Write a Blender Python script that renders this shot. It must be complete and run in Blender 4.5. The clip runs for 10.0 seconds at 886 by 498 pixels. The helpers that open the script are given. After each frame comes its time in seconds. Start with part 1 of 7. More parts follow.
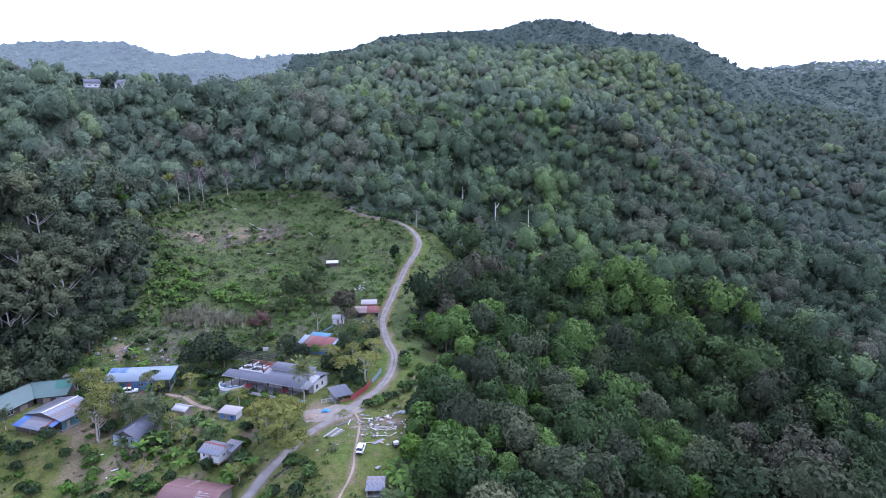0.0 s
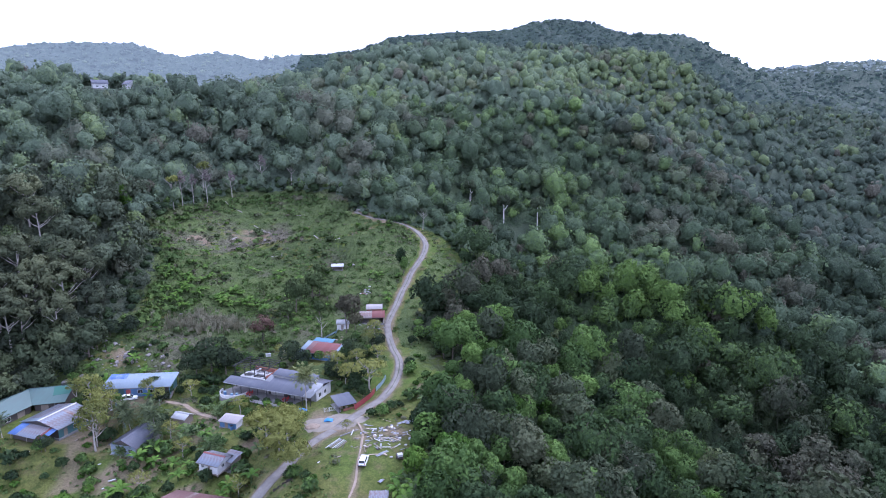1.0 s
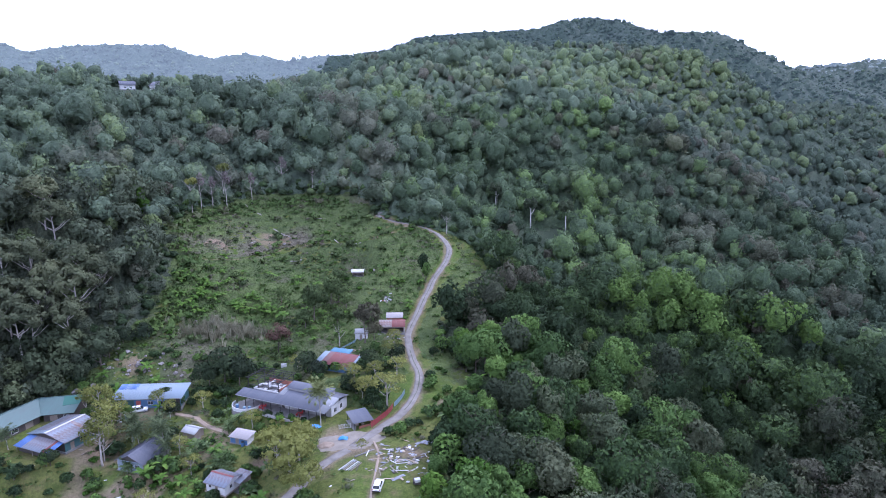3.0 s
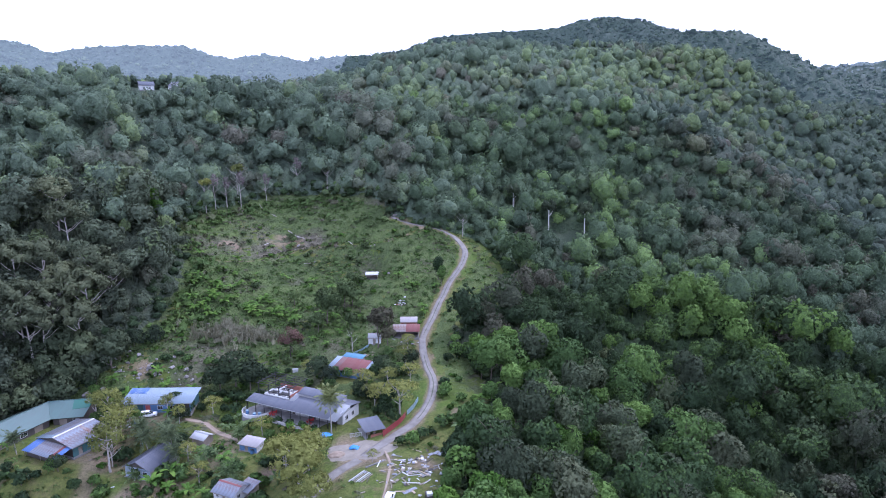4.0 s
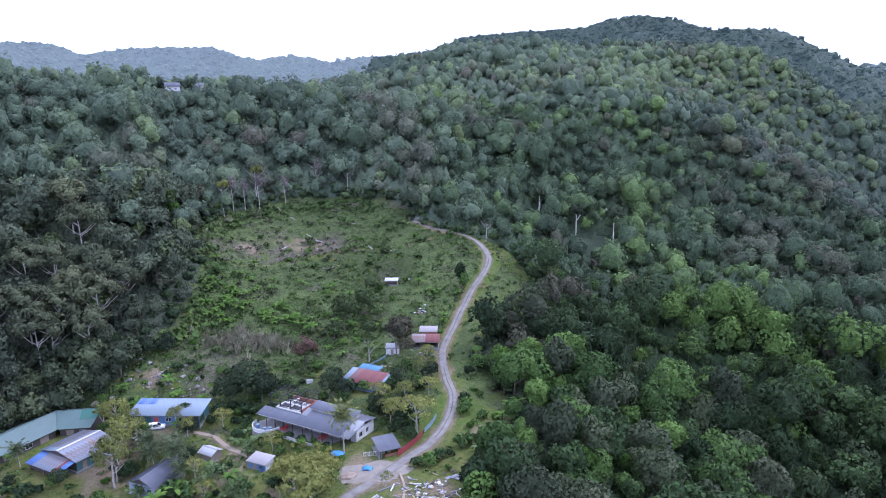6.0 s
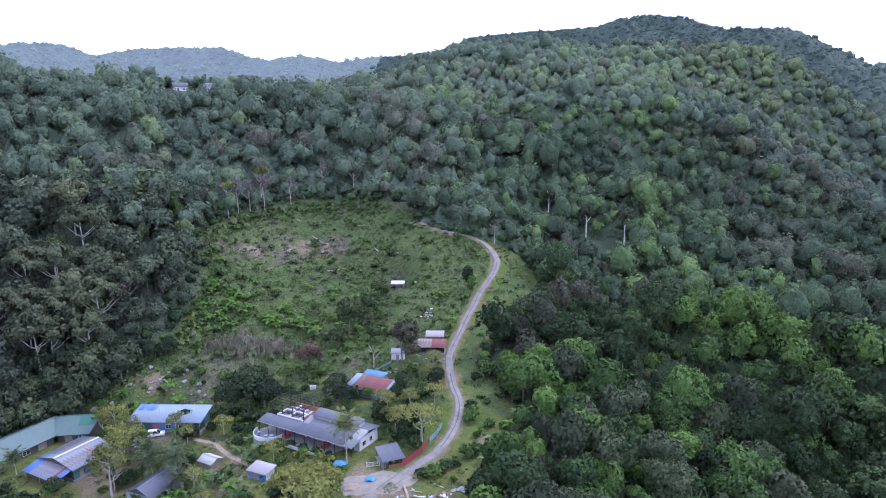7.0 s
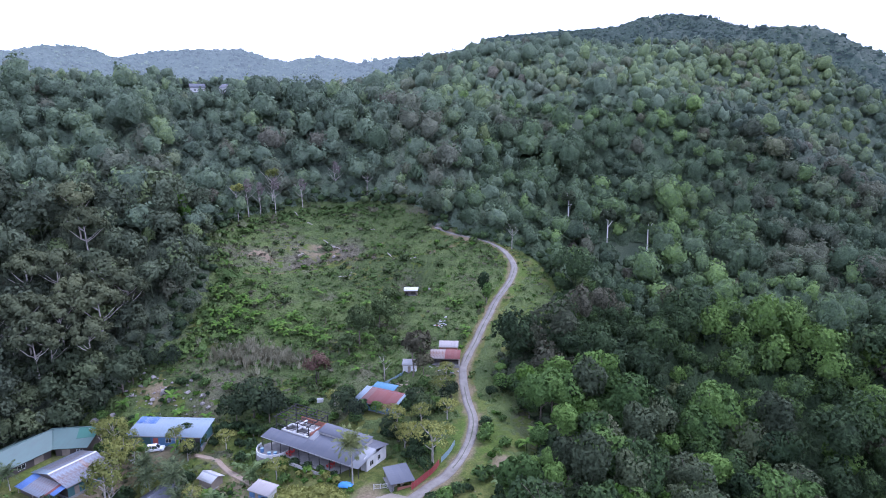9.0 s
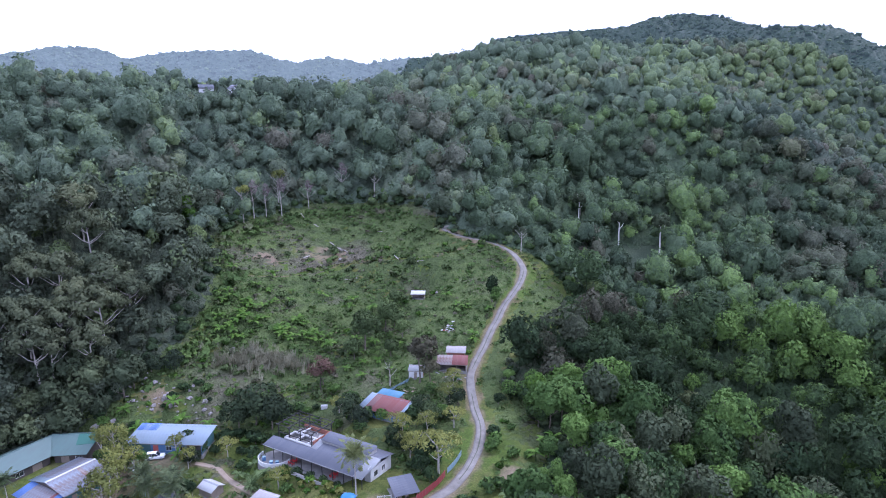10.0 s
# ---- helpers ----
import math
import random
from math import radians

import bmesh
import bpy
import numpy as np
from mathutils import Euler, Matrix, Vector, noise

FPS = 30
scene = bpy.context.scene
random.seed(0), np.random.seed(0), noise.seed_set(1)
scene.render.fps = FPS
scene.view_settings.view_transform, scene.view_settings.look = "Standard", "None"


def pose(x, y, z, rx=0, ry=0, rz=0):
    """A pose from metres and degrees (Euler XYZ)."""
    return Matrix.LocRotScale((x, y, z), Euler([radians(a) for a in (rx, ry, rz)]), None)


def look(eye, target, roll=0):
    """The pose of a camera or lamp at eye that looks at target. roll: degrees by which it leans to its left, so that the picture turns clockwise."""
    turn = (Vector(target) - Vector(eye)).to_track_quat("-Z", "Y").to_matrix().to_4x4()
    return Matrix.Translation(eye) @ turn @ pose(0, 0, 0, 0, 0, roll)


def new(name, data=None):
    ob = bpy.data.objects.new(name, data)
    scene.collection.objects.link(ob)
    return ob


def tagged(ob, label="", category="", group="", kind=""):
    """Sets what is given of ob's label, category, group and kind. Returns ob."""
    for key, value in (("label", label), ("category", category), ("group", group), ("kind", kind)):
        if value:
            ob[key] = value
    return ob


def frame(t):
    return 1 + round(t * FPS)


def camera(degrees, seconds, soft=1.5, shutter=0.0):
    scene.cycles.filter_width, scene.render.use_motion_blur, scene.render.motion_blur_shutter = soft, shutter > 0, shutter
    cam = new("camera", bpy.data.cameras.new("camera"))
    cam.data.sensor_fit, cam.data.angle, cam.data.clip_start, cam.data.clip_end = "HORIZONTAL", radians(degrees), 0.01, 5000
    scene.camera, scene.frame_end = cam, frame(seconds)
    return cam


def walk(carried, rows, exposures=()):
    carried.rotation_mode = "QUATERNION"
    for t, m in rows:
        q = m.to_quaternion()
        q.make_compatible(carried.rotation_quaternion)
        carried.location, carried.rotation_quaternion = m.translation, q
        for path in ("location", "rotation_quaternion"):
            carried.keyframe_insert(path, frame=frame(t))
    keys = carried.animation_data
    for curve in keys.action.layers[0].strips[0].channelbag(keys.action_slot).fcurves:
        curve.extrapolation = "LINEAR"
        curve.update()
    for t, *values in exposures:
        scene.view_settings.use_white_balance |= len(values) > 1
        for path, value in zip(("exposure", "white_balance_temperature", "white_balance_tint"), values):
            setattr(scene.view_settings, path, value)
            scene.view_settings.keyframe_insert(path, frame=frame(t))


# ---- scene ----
# Seconds, the drone's place in metres, yaw to the left, pitch up, roll (degrees).
PATH = [
    (0, 0.00, 0.00, 78.00, -0.00, -11.50, 0.04),
    (0.5, 0.26, 2.69, 78.06, 0.39, -11.47, 0.02),
    (1, 0.51, 5.37, 78.12, 0.77, -11.44, 0.03),
    (1.5, 0.73, 8.03, 78.17, 1.14, -11.43, 0.01),
    (2, 0.94, 10.68, 78.21, 1.58, -11.41, 0.01),
    (2.5, 1.13, 13.31, 78.25, 2.37, -11.41, -0.04),
    (4, 1.57, 21.08, 78.32, 4.81, -11.39, -0.07),
    (4.5, 1.68, 23.62, 78.34, 5.57, -11.37, -0.07),
    (5, 1.77, 26.15, 78.34, 6.18, -11.38, -0.09),
    (5.5, 1.84, 28.65, 78.35, 6.70, -11.35, -0.09),
    (7, 1.93, 36.01, 78.31, 8.00, -11.31, -0.10),
    (7.5, 1.93, 38.41, 78.29, 8.39, -11.28, -0.12),
    (8, 1.90, 40.78, 78.25, 8.83, -11.26, -0.15),
    (8.5, 1.86, 43.12, 78.22, 9.27, -11.23, -0.16),
    (9, 1.80, 45.44, 78.17, 9.70, -11.21, -0.17),
    (9.5, 1.72, 47.72, 78.12, 10.13, -11.19, -0.18),
    (10, 1.62, 49.97, 78.07, 10.57, -11.14, -0.20),
]


def drone_pose(x, y, z, yaw, pitch, roll):
    y0, p0 = radians(yaw), radians(pitch)
    ahead = Vector((-math.sin(y0) * math.cos(p0), math.cos(y0) * math.cos(p0), math.sin(p0)))
    eye = Vector((x, y, z))
    return look(eye, eye + ahead * 100, roll)


cam = camera(70.45, 10.0, 1.0)
walk(cam, [(row[0], drone_pose(*row[1:])) for row in PATH], [(0, 0.92, 5200, 31), (10, 0.92, 5200, 31)])

# ---- world, sun ----
SUN_AZIMUTH, SUN_HEIGHT = radians(-50), radians(52)  # ahead over the hills, a little to the +x side, behind thin cloud


def make_world():
    world = bpy.data.worlds.new("sky")
    scene.world = world
    world.use_nodes = True
    t = world.node_tree
    t.nodes.clear()
    out, back = t.nodes.new("ShaderNodeOutputWorld"), t.nodes.new("ShaderNodeBackground")
    sky = t.nodes.new("ShaderNodeTexSky")
    sky.sky_type, sky.sun_disc = "NISHITA", False
    sky.sun_elevation, sky.sun_rotation = SUN_HEIGHT, -SUN_AZIMUTH
    dim = t.nodes.new("ShaderNodeVectorMath")
    dim.operation = "SCALE"
    dim.inputs["Scale"].default_value = 0.13
    place = t.nodes.new("ShaderNodeTexCoord")
    squash = t.nodes.new("ShaderNodeMapping")
    squash.inputs["Scale"].default_value = (1.0, 1.0, 2.6)
    cloud = t.nodes.new("ShaderNodeTexNoise")
    cloud.inputs["Scale"].default_value, cloud.inputs["Detail"].default_value = 2.1, 6
    cloud.inputs["Roughness"].default_value = 0.55
    cover = t.nodes.new("ShaderNodeMapRange")
    cover.inputs["From Min"].default_value, cover.inputs["From Max"].default_value = 0.36, 0.52
    cover.inputs["To Min"].default_value, cover.inputs["To Max"].default_value = 0.82, 1.0
    mix = t.nodes.new("ShaderNodeMix")
    mix.data_type = "RGBA"
    # thicker and thinner cloud
    bank = t.nodes.new("ShaderNodeTexNoise")
    bank.inputs["Scale"].default_value, bank.inputs["Detail"].default_value = 3.4, 4
    thick = t.nodes.new("ShaderNodeMapRange")
    thick.inputs["From Min"].default_value, thick.inputs["From Max"].default_value = 0.40, 0.60
    thick.inputs["To Min"].default_value, thick.inputs["To Max"].default_value = 0.60, 1.15
    veil = t.nodes.new("ShaderNodeVectorMath")
    veil.operation = "SCALE"
    veil.inputs[0].default_value = CLOUD[:3]
    t.links.new(squash.outputs["Vector"], bank.inputs["Vector"])
    t.links.new(bank.outputs["Fac"], thick.inputs["Value"])
    t.links.new(thick.outputs["Result"], veil.inputs["Scale"])
    t.links.new(veil.outputs["Vector"], mix.inputs["B"])
    t.links.new(place.outputs["Generated"], squash.inputs["Vector"])
    t.links.new(squash.outputs["Vector"], cloud.inputs["Vector"])
    t.links.new(cloud.outputs["Fac"], cover.inputs["Value"])
    t.links.new(sky.outputs["Color"], dim.inputs[0])
    t.links.new(dim.outputs["Vector"], mix.inputs["A"])
    t.links.new(cover.outputs["Result"], mix.inputs["Factor"])
    t.links.new(mix.outputs["Result"], back.inputs["Color"])
    back.inputs["Strength"].default_value = SKY_STRENGTH
    t.links.new(back.outputs["Background"], out.inputs["Surface"])


CLOUD, SKY_STRENGTH = (1.10, 1.18, 1.28, 1), 1.12
make_world()
sun = new("sun", bpy.data.lights.new("sun", "SUN"))
sun.data.energy, sun.data.angle, sun.data.color = 1.2, radians(16), (1.0, 0.93, 0.82)
toward = Vector((-math.sin(SUN_AZIMUTH) * math.cos(SUN_HEIGHT), math.cos(SUN_AZIMUTH) * math.cos(SUN_HEIGHT), math.sin(SUN_HEIGHT)))
sun.matrix_world = look(toward * 300, (0, 0, 0))

# ---- materials ----
class Shade:
    """A small builder for node materials on one Principled surface."""

    def __init__(self, name, rough=0.7, spec=0.3, metal=0.0):
        self.mat = bpy.data.materials.new(name)
        self.mat.use_nodes = True
        self.t = self.mat.node_tree
        self.surface = self.t.nodes["Principled BSDF"]
        self.surface.inputs["Roughness"].default_value = rough
        self.surface.inputs["Specular IOR Level"].default_value = spec
        self.surface.inputs["Metallic"].default_value = metal
        self.place = self.t.nodes.new("ShaderNodeTexCoord").outputs["Object"]

    def link(self, a, b):
        self.t.links.new(a, b)

    def at(self, scale=(1, 1, 1), turn=0.0, source=None):
        n = self.t.nodes.new("ShaderNodeMapping")
        n.inputs["Scale"].default_value = scale
        n.inputs["Rotation"].default_value = (0, 0, turn)
        self.link(source or self.place, n.inputs["Vector"])
        return n.outputs["Vector"]

    def noise(self, size, detail=3, rough=0.55, vector=None):
        n = self.t.nodes.new("ShaderNodeTexNoise")
        n.inputs["Scale"].default_value = 1 / size
        n.inputs["Detail"].default_value, n.inputs["Roughness"].default_value = detail, rough
        self.link(vector or self.place, n.inputs["Vector"])
        return n.outputs["Fac"]

    def wave(self, size, vector=None, warp=0.0):
        n = self.t.nodes.new("ShaderNodeTexWave")
        n.inputs["Scale"].default_value = 0.314 / size
        n.inputs["Distortion"].default_value = warp
        self.link(vector or self.place, n.inputs["Vector"])
        return n.outputs["Fac"]

    def ramp(self, value, *stops):
        n = self.t.nodes.new("ShaderNodeValToRGB")
        while len(n.color_ramp.elements) < len(stops):
            n.color_ramp.elements.new(0.5)
        for e, (spot, colour) in zip(n.color_ramp.elements, stops):
            e.position, e.color = spot, (*colour, 1)
        self.link(value, n.inputs["Fac"])
        return n.outputs["Color"]

    def span(self, value, a, b, c=0.0, d=1.0):
        n = self.t.nodes.new("ShaderNodeMapRange")
        for key, v in (("From Min", a), ("From Max", b), ("To Min", c), ("To Max", d)):
            n.inputs[key].default_value = v
        self.link(value, n.inputs["Value"])
        return n.outputs["Result"]

    def mix(self, fac, a, b, kind="MIX"):
        n = self.t.nodes.new("ShaderNodeMix")
        n.data_type, n.blend_type = "RGBA", kind
        for key, v in (("Factor", fac), ("A", a), ("B", b)):
            if isinstance(v, (int, float)):
                n.inputs[key].default_value = v
            elif isinstance(v, tuple):
                n.inputs[key].default_value = (*v, 1)
            else:
                self.link(v, n.inputs[key])
        return n.outputs["Result"]

    def math(self, op, a, b):
        n = self.t.nodes.new("ShaderNodeMath")
        n.operation = op
        for i, v in enumerate((a, b)):
            if isinstance(v, (int, float)):
                n.inputs[i].default_value = v
            else:
                self.link(v, n.inputs[i])
        return n.outputs["Value"]

    def attribute(self, name):
        n = self.t.nodes.new("ShaderNodeAttribute")
        n.attribute_name = name
        return n.outputs["Fac"]

    def island(self):
        return self.t.nodes.new("ShaderNodeNewGeometry").outputs["Random Per Island"]

    def each(self):
        return self.t.nodes.new("ShaderNodeObjectInfo").outputs["Random"]

    def colour(self, value):
        if isinstance(value, tuple):
            self.surface.inputs["Base Color"].default_value = (*value, 1)
        else:
            self.link(value, self.surface.inputs["Base Color"])
        return self

    def bump(self, value, depth=0.02, strength=0.5):
        n = self.t.nodes.new("ShaderNodeBump")
        n.inputs["Distance"].default_value, n.inputs["Strength"].default_value = depth, strength
        self.link(value, n.inputs["Height"])
        self.link(n.outputs["Normal"], self.surface.inputs["Normal"])
        return self

    def thin(self, colour, share=0.25):
        """Lets light through, as leaves do."""
        n, m = self.t.nodes.new("ShaderNodeBsdfTranslucent"), self.t.nodes.new("ShaderNodeMixShader")
        self.link(colour, n.inputs["Color"])
        m.inputs["Fac"].default_value = share
        self.link(self.surface.outputs["BSDF"], m.inputs[1])
        self.link(n.outputs["BSDF"], m.inputs[2])
        self.link(m.outputs["Shader"], self.t.nodes["Material Output"].inputs["Surface"])
        return self


def leaf_material(name, dark, mid, light, per_tree="attribute", rough=0.55, share=0.22, glow=None, spray=0.42, toss=1.5):
    """Foliage: dark to light by tree, by clump and by spray; each spray of leaves faces its own way."""
    s = Shade(name, rough, 0.05)
    tree = s.attribute("tone") if per_tree == "attribute" else s.each()
    leaf = s.island()
    cells = s.t.nodes.new("ShaderNodeTexVoronoi")
    cells.inputs["Scale"].default_value = 1 / spray
    s.link(s.place, cells.inputs["Vector"])
    lean = s.t.nodes.new("ShaderNodeVectorMath")
    lean.operation = "MULTIPLY_ADD"
    lean.inputs[1].default_value, lean.inputs[2].default_value = (toss,) * 3, (-toss / 2, -toss / 2, 0.15 - toss / 2)
    s.link(cells.outputs["Color"], lean.inputs[0])
    way = s.t.nodes.new("ShaderNodeVectorMath")
    s.link(lean.outputs["Vector"], way.inputs[0])
    s.link(s.t.nodes.new("ShaderNodeNewGeometry").outputs["Normal"], way.inputs[1])
    unit = s.t.nodes.new("ShaderNodeVectorMath")
    unit.operation = "NORMALIZE"
    s.link(way.outputs["Vector"], unit.inputs[0])
    s.link(unit.outputs["Vector"], s.surface.inputs["Normal"])
    split = s.t.nodes.new("ShaderNodeSeparateColor")
    s.link(cells.outputs["Color"], split.inputs["Color"])
    clump = s.noise(3.0, 2)
    fac = s.math("ADD", s.math("MULTIPLY", tree, 0.54), s.math("ADD", s.math("MULTIPLY", leaf, 0.13), s.math("ADD", s.math("MULTIPLY", s.span(clump, 0.3, 0.7), 0.16), s.math("MULTIPLY", split.outputs["Green"], 0.17))))
    c = s.ramp(fac, (0.10, dark), (0.52, mid), (0.95, light))
    if per_tree == "attribute":
        c = s.mix(s.attribute("dry"), c, s.mix(split.outputs["Red"], (0.090, 0.080, 0.062), (0.180, 0.160, 0.120)))
    # glow: emission that stands in for air light on distant leaves
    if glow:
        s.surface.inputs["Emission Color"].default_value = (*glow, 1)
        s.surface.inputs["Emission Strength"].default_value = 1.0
    return s.colour(c).thin(c, share).mat


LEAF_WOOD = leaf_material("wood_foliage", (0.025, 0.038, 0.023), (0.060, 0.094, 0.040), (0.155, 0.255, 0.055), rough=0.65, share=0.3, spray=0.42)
# painted haze pales these, more with distance; LEAF_BANK is also grey-green itself
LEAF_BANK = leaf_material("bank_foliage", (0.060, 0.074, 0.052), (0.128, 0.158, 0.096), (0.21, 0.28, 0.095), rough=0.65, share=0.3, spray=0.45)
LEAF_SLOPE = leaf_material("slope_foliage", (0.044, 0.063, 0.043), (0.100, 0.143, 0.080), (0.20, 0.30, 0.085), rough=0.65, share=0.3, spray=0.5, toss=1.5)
# LEAF_HILL: haze and the right slope's shade are both in its colour
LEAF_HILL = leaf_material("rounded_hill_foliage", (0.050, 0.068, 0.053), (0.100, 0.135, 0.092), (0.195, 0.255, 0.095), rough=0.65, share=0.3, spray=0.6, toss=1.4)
LEAF_FAR_HAZED = leaf_material("hazed_hill_foliage", (0.075, 0.100, 0.073), (0.142, 0.190, 0.121), (0.23, 0.30, 0.122), rough=0.65, share=0.3, spray=0.6, toss=1.4)
# the farthest ridges are the backdrop: their air light is painted on as glow
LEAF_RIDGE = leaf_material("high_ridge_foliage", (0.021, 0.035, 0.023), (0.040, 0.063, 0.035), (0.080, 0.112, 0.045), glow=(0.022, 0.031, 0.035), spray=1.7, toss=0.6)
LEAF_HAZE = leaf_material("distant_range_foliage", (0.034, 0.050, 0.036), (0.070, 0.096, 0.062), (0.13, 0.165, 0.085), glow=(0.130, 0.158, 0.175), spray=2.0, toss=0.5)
LEAF_TREE = leaf_material("tree_foliage", (0.022, 0.036, 0.021), (0.060, 0.098, 0.040), (0.155, 0.265, 0.056), "object", 0.62, 0.3)
LEAF_DARK = leaf_material("dark_foliage", (0.024, 0.034, 0.024), (0.052, 0.074, 0.040), (0.11, 0.150, 0.060), "object", 0.62, 0.3)
LEAF_DUSK = leaf_material("dusky_foliage", (0.060, 0.058, 0.040), (0.115, 0.112, 0.070), (0.18, 0.175, 0.10), "object", 0.62, 0.3)
LEAF_FRESH = leaf_material("fresh_foliage", (0.038, 0.070, 0.026), (0.092, 0.158, 0.046), (0.20, 0.32, 0.075), "object", 0.55, 0.3)
LEAF_GREY = leaf_material("grey_foliage", (0.042, 0.055, 0.034), (0.084, 0.108, 0.060), (0.155, 0.185, 0.092), "object", 0.62, 0.3)
LEAF_GUM = leaf_material("gum_foliage", (0.066, 0.082, 0.050), (0.126, 0.145, 0.082), (0.21, 0.228, 0.122), "object", 0.62, 0.3)
LEAF_OLIVE = leaf_material("olive_foliage", (0.110, 0.128, 0.042), (0.218, 0.236, 0.070), (0.34, 0.35, 0.105), "object", 0.62, 0.35)
LEAF_MEADOW = leaf_material("meadow_tree_foliage", (0.056, 0.080, 0.036), (0.118, 0.165, 0.066), (0.20, 0.27, 0.095), "object", 0.6, 0.3)
LEAF_VIVID = leaf_material("vivid_foliage", (0.035, 0.075, 0.015), (0.075, 0.150, 0.025), (0.15, 0.25, 0.045), "object")
LEAF_RUST = leaf_material("rust_foliage", (0.105, 0.066, 0.052), (0.175, 0.110, 0.085), (0.25, 0.165, 0.12), "object")
LEAF_TWIG = leaf_material("withered_twigs", (0.095, 0.078, 0.076), (0.165, 0.138, 0.134), (0.24, 0.205, 0.195), "object")
LEAF_FIELD = leaf_material("field_foliage", (0.052, 0.088, 0.032), (0.094, 0.150, 0.048), (0.165, 0.245, 0.068), share=0.35)
LEAF_HERB = leaf_material("rank_grass", (0.042, 0.058, 0.026), (0.077, 0.106, 0.040), (0.124, 0.164, 0.056), share=0.2, spray=0.3)
LEAF_REED = leaf_material("dry_reeds", (0.13, 0.13, 0.09), (0.21, 0.21, 0.145), (0.30, 0.29, 0.20), share=0.45, toss=0.5)
LEAF_BANANA = leaf_material("banana_leaf", (0.05, 0.10, 0.02), (0.10, 0.19, 0.035), (0.19, 0.29, 0.06), "object", 0.4, 0.3)
LEAF_COCO = leaf_material("coconut_frond", (0.125, 0.145, 0.060), (0.205, 0.235, 0.095), (0.30, 0.33, 0.135), "object", 0.5, 0.3)
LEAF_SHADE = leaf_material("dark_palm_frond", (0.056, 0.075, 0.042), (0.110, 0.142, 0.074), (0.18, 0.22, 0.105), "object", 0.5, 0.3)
LEAF_PALM = leaf_material("palm_frond", (0.060, 0.090, 0.040), (0.115, 0.165, 0.068), (0.19, 0.25, 0.10), "object", 0.5, 0.3)


def bark(name, dark, light):
    s = Shade(name, 0.85, 0.2)
    n = s.noise(0.5, 4, 0.6, s.at((3, 3, 0.6)))
    return s.colour(s.ramp(n, (0.3, dark), (0.7, light))).bump(n, 0.03).mat


BARK = bark("brown_bark", (0.09, 0.075, 0.06), (0.20, 0.17, 0.14))
BARK_PALE = bark("pale_bark", (0.22, 0.20, 0.18), (0.43, 0.40, 0.365))
BARK_WHITE = bark("white_bark", (0.42, 0.40, 0.37), (0.66, 0.64, 0.60))
BARK_DARK = bark("forest_floor_bark", (0.035, 0.03, 0.025), (0.08, 0.07, 0.06))


def ground_material():
    s = Shade("hill_ground", 0.95, 0.15)
    fine, mid, wide = s.noise(0.5, 4, 0.7), s.noise(5, 4, 0.6), s.noise(28, 3)
    grass = s.ramp(fine, (0.3, (0.065, 0.074, 0.022)), (0.7, (0.134, 0.141, 0.039)))
    lush = s.ramp(fine, (0.3, (0.045, 0.074, 0.014)), (0.7, (0.095, 0.141, 0.027)))
    dry = s.ramp(fine, (0.3, (0.081, 0.070, 0.033)), (0.7, (0.150, 0.129, 0.061)))
    soil = s.ramp(fine, (0.3, (0.122, 0.091, 0.065)), (0.7, (0.243, 0.187, 0.133)))
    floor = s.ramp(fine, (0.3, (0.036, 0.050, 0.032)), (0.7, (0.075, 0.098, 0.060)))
    tuft = s.noise(1.6, 4, 0.7)
    c = s.mix(s.span(wide, 0.42, 0.60), grass, lush)
    c = s.mix(s.span(mid, 0.55, 0.70), c, dry)
    c = s.mix(s.span(tuft, 0.48, 0.62, 0, 0.75), c, (0.050, 0.070, 0.017))
    c = s.mix(s.span(tuft, 0.44, 0.34, 0, 0.5), c, (0.115, 0.127, 0.034))
    c = s.mix(s.math("MULTIPLY", s.attribute("soil"), s.span(s.math("ADD", mid, s.attribute("soil")), 0.72, 1.05)), c, soil)
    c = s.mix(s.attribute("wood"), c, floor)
    # emission stands in for air light over the farthest ridges, as on their trees
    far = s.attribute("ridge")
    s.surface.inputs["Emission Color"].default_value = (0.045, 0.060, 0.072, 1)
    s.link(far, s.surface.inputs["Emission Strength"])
    return s.colour(c).bump(s.math("ADD", fine, tuft), 0.3, 0.7).mat


GROUND = ground_material()


def concrete(name, dark, light, size=1.0, rough=0.85):
    s = Shade(name, rough, 0.25)
    a, b = s.noise(2.5 * size, 5, 0.65), s.noise(0.25 * size, 3)
    c = s.mix(s.span(b, 0.3, 0.7, 0, 0.35), s.ramp(a, (0.3, dark), (0.7, light)), dark)
    return s.colour(c).bump(b, 0.01).mat


ROAD = concrete("worn_concrete_road", (0.135, 0.124, 0.110), (0.265, 0.246, 0.222))
DIRT = concrete("bare_dirt", (0.20, 0.155, 0.115), (0.34, 0.275, 0.21))
YARD = concrete("gravel_yard", (0.16, 0.142, 0.115), (0.265, 0.236, 0.194))
PLASTER = concrete("grey_plaster", (0.27, 0.265, 0.26), (0.44, 0.43, 0.42))
PLASTER_WHITE = concrete("white_plaster", (0.42, 0.42, 0.42), (0.66, 0.66, 0.66))
ROCK = concrete("grey_rock", (0.15, 0.136, 0.130), (0.37, 0.345, 0.33), 0.6)
CONCRETE = concrete("raw_concrete", (0.15, 0.145, 0.14), (0.27, 0.265, 0.26))


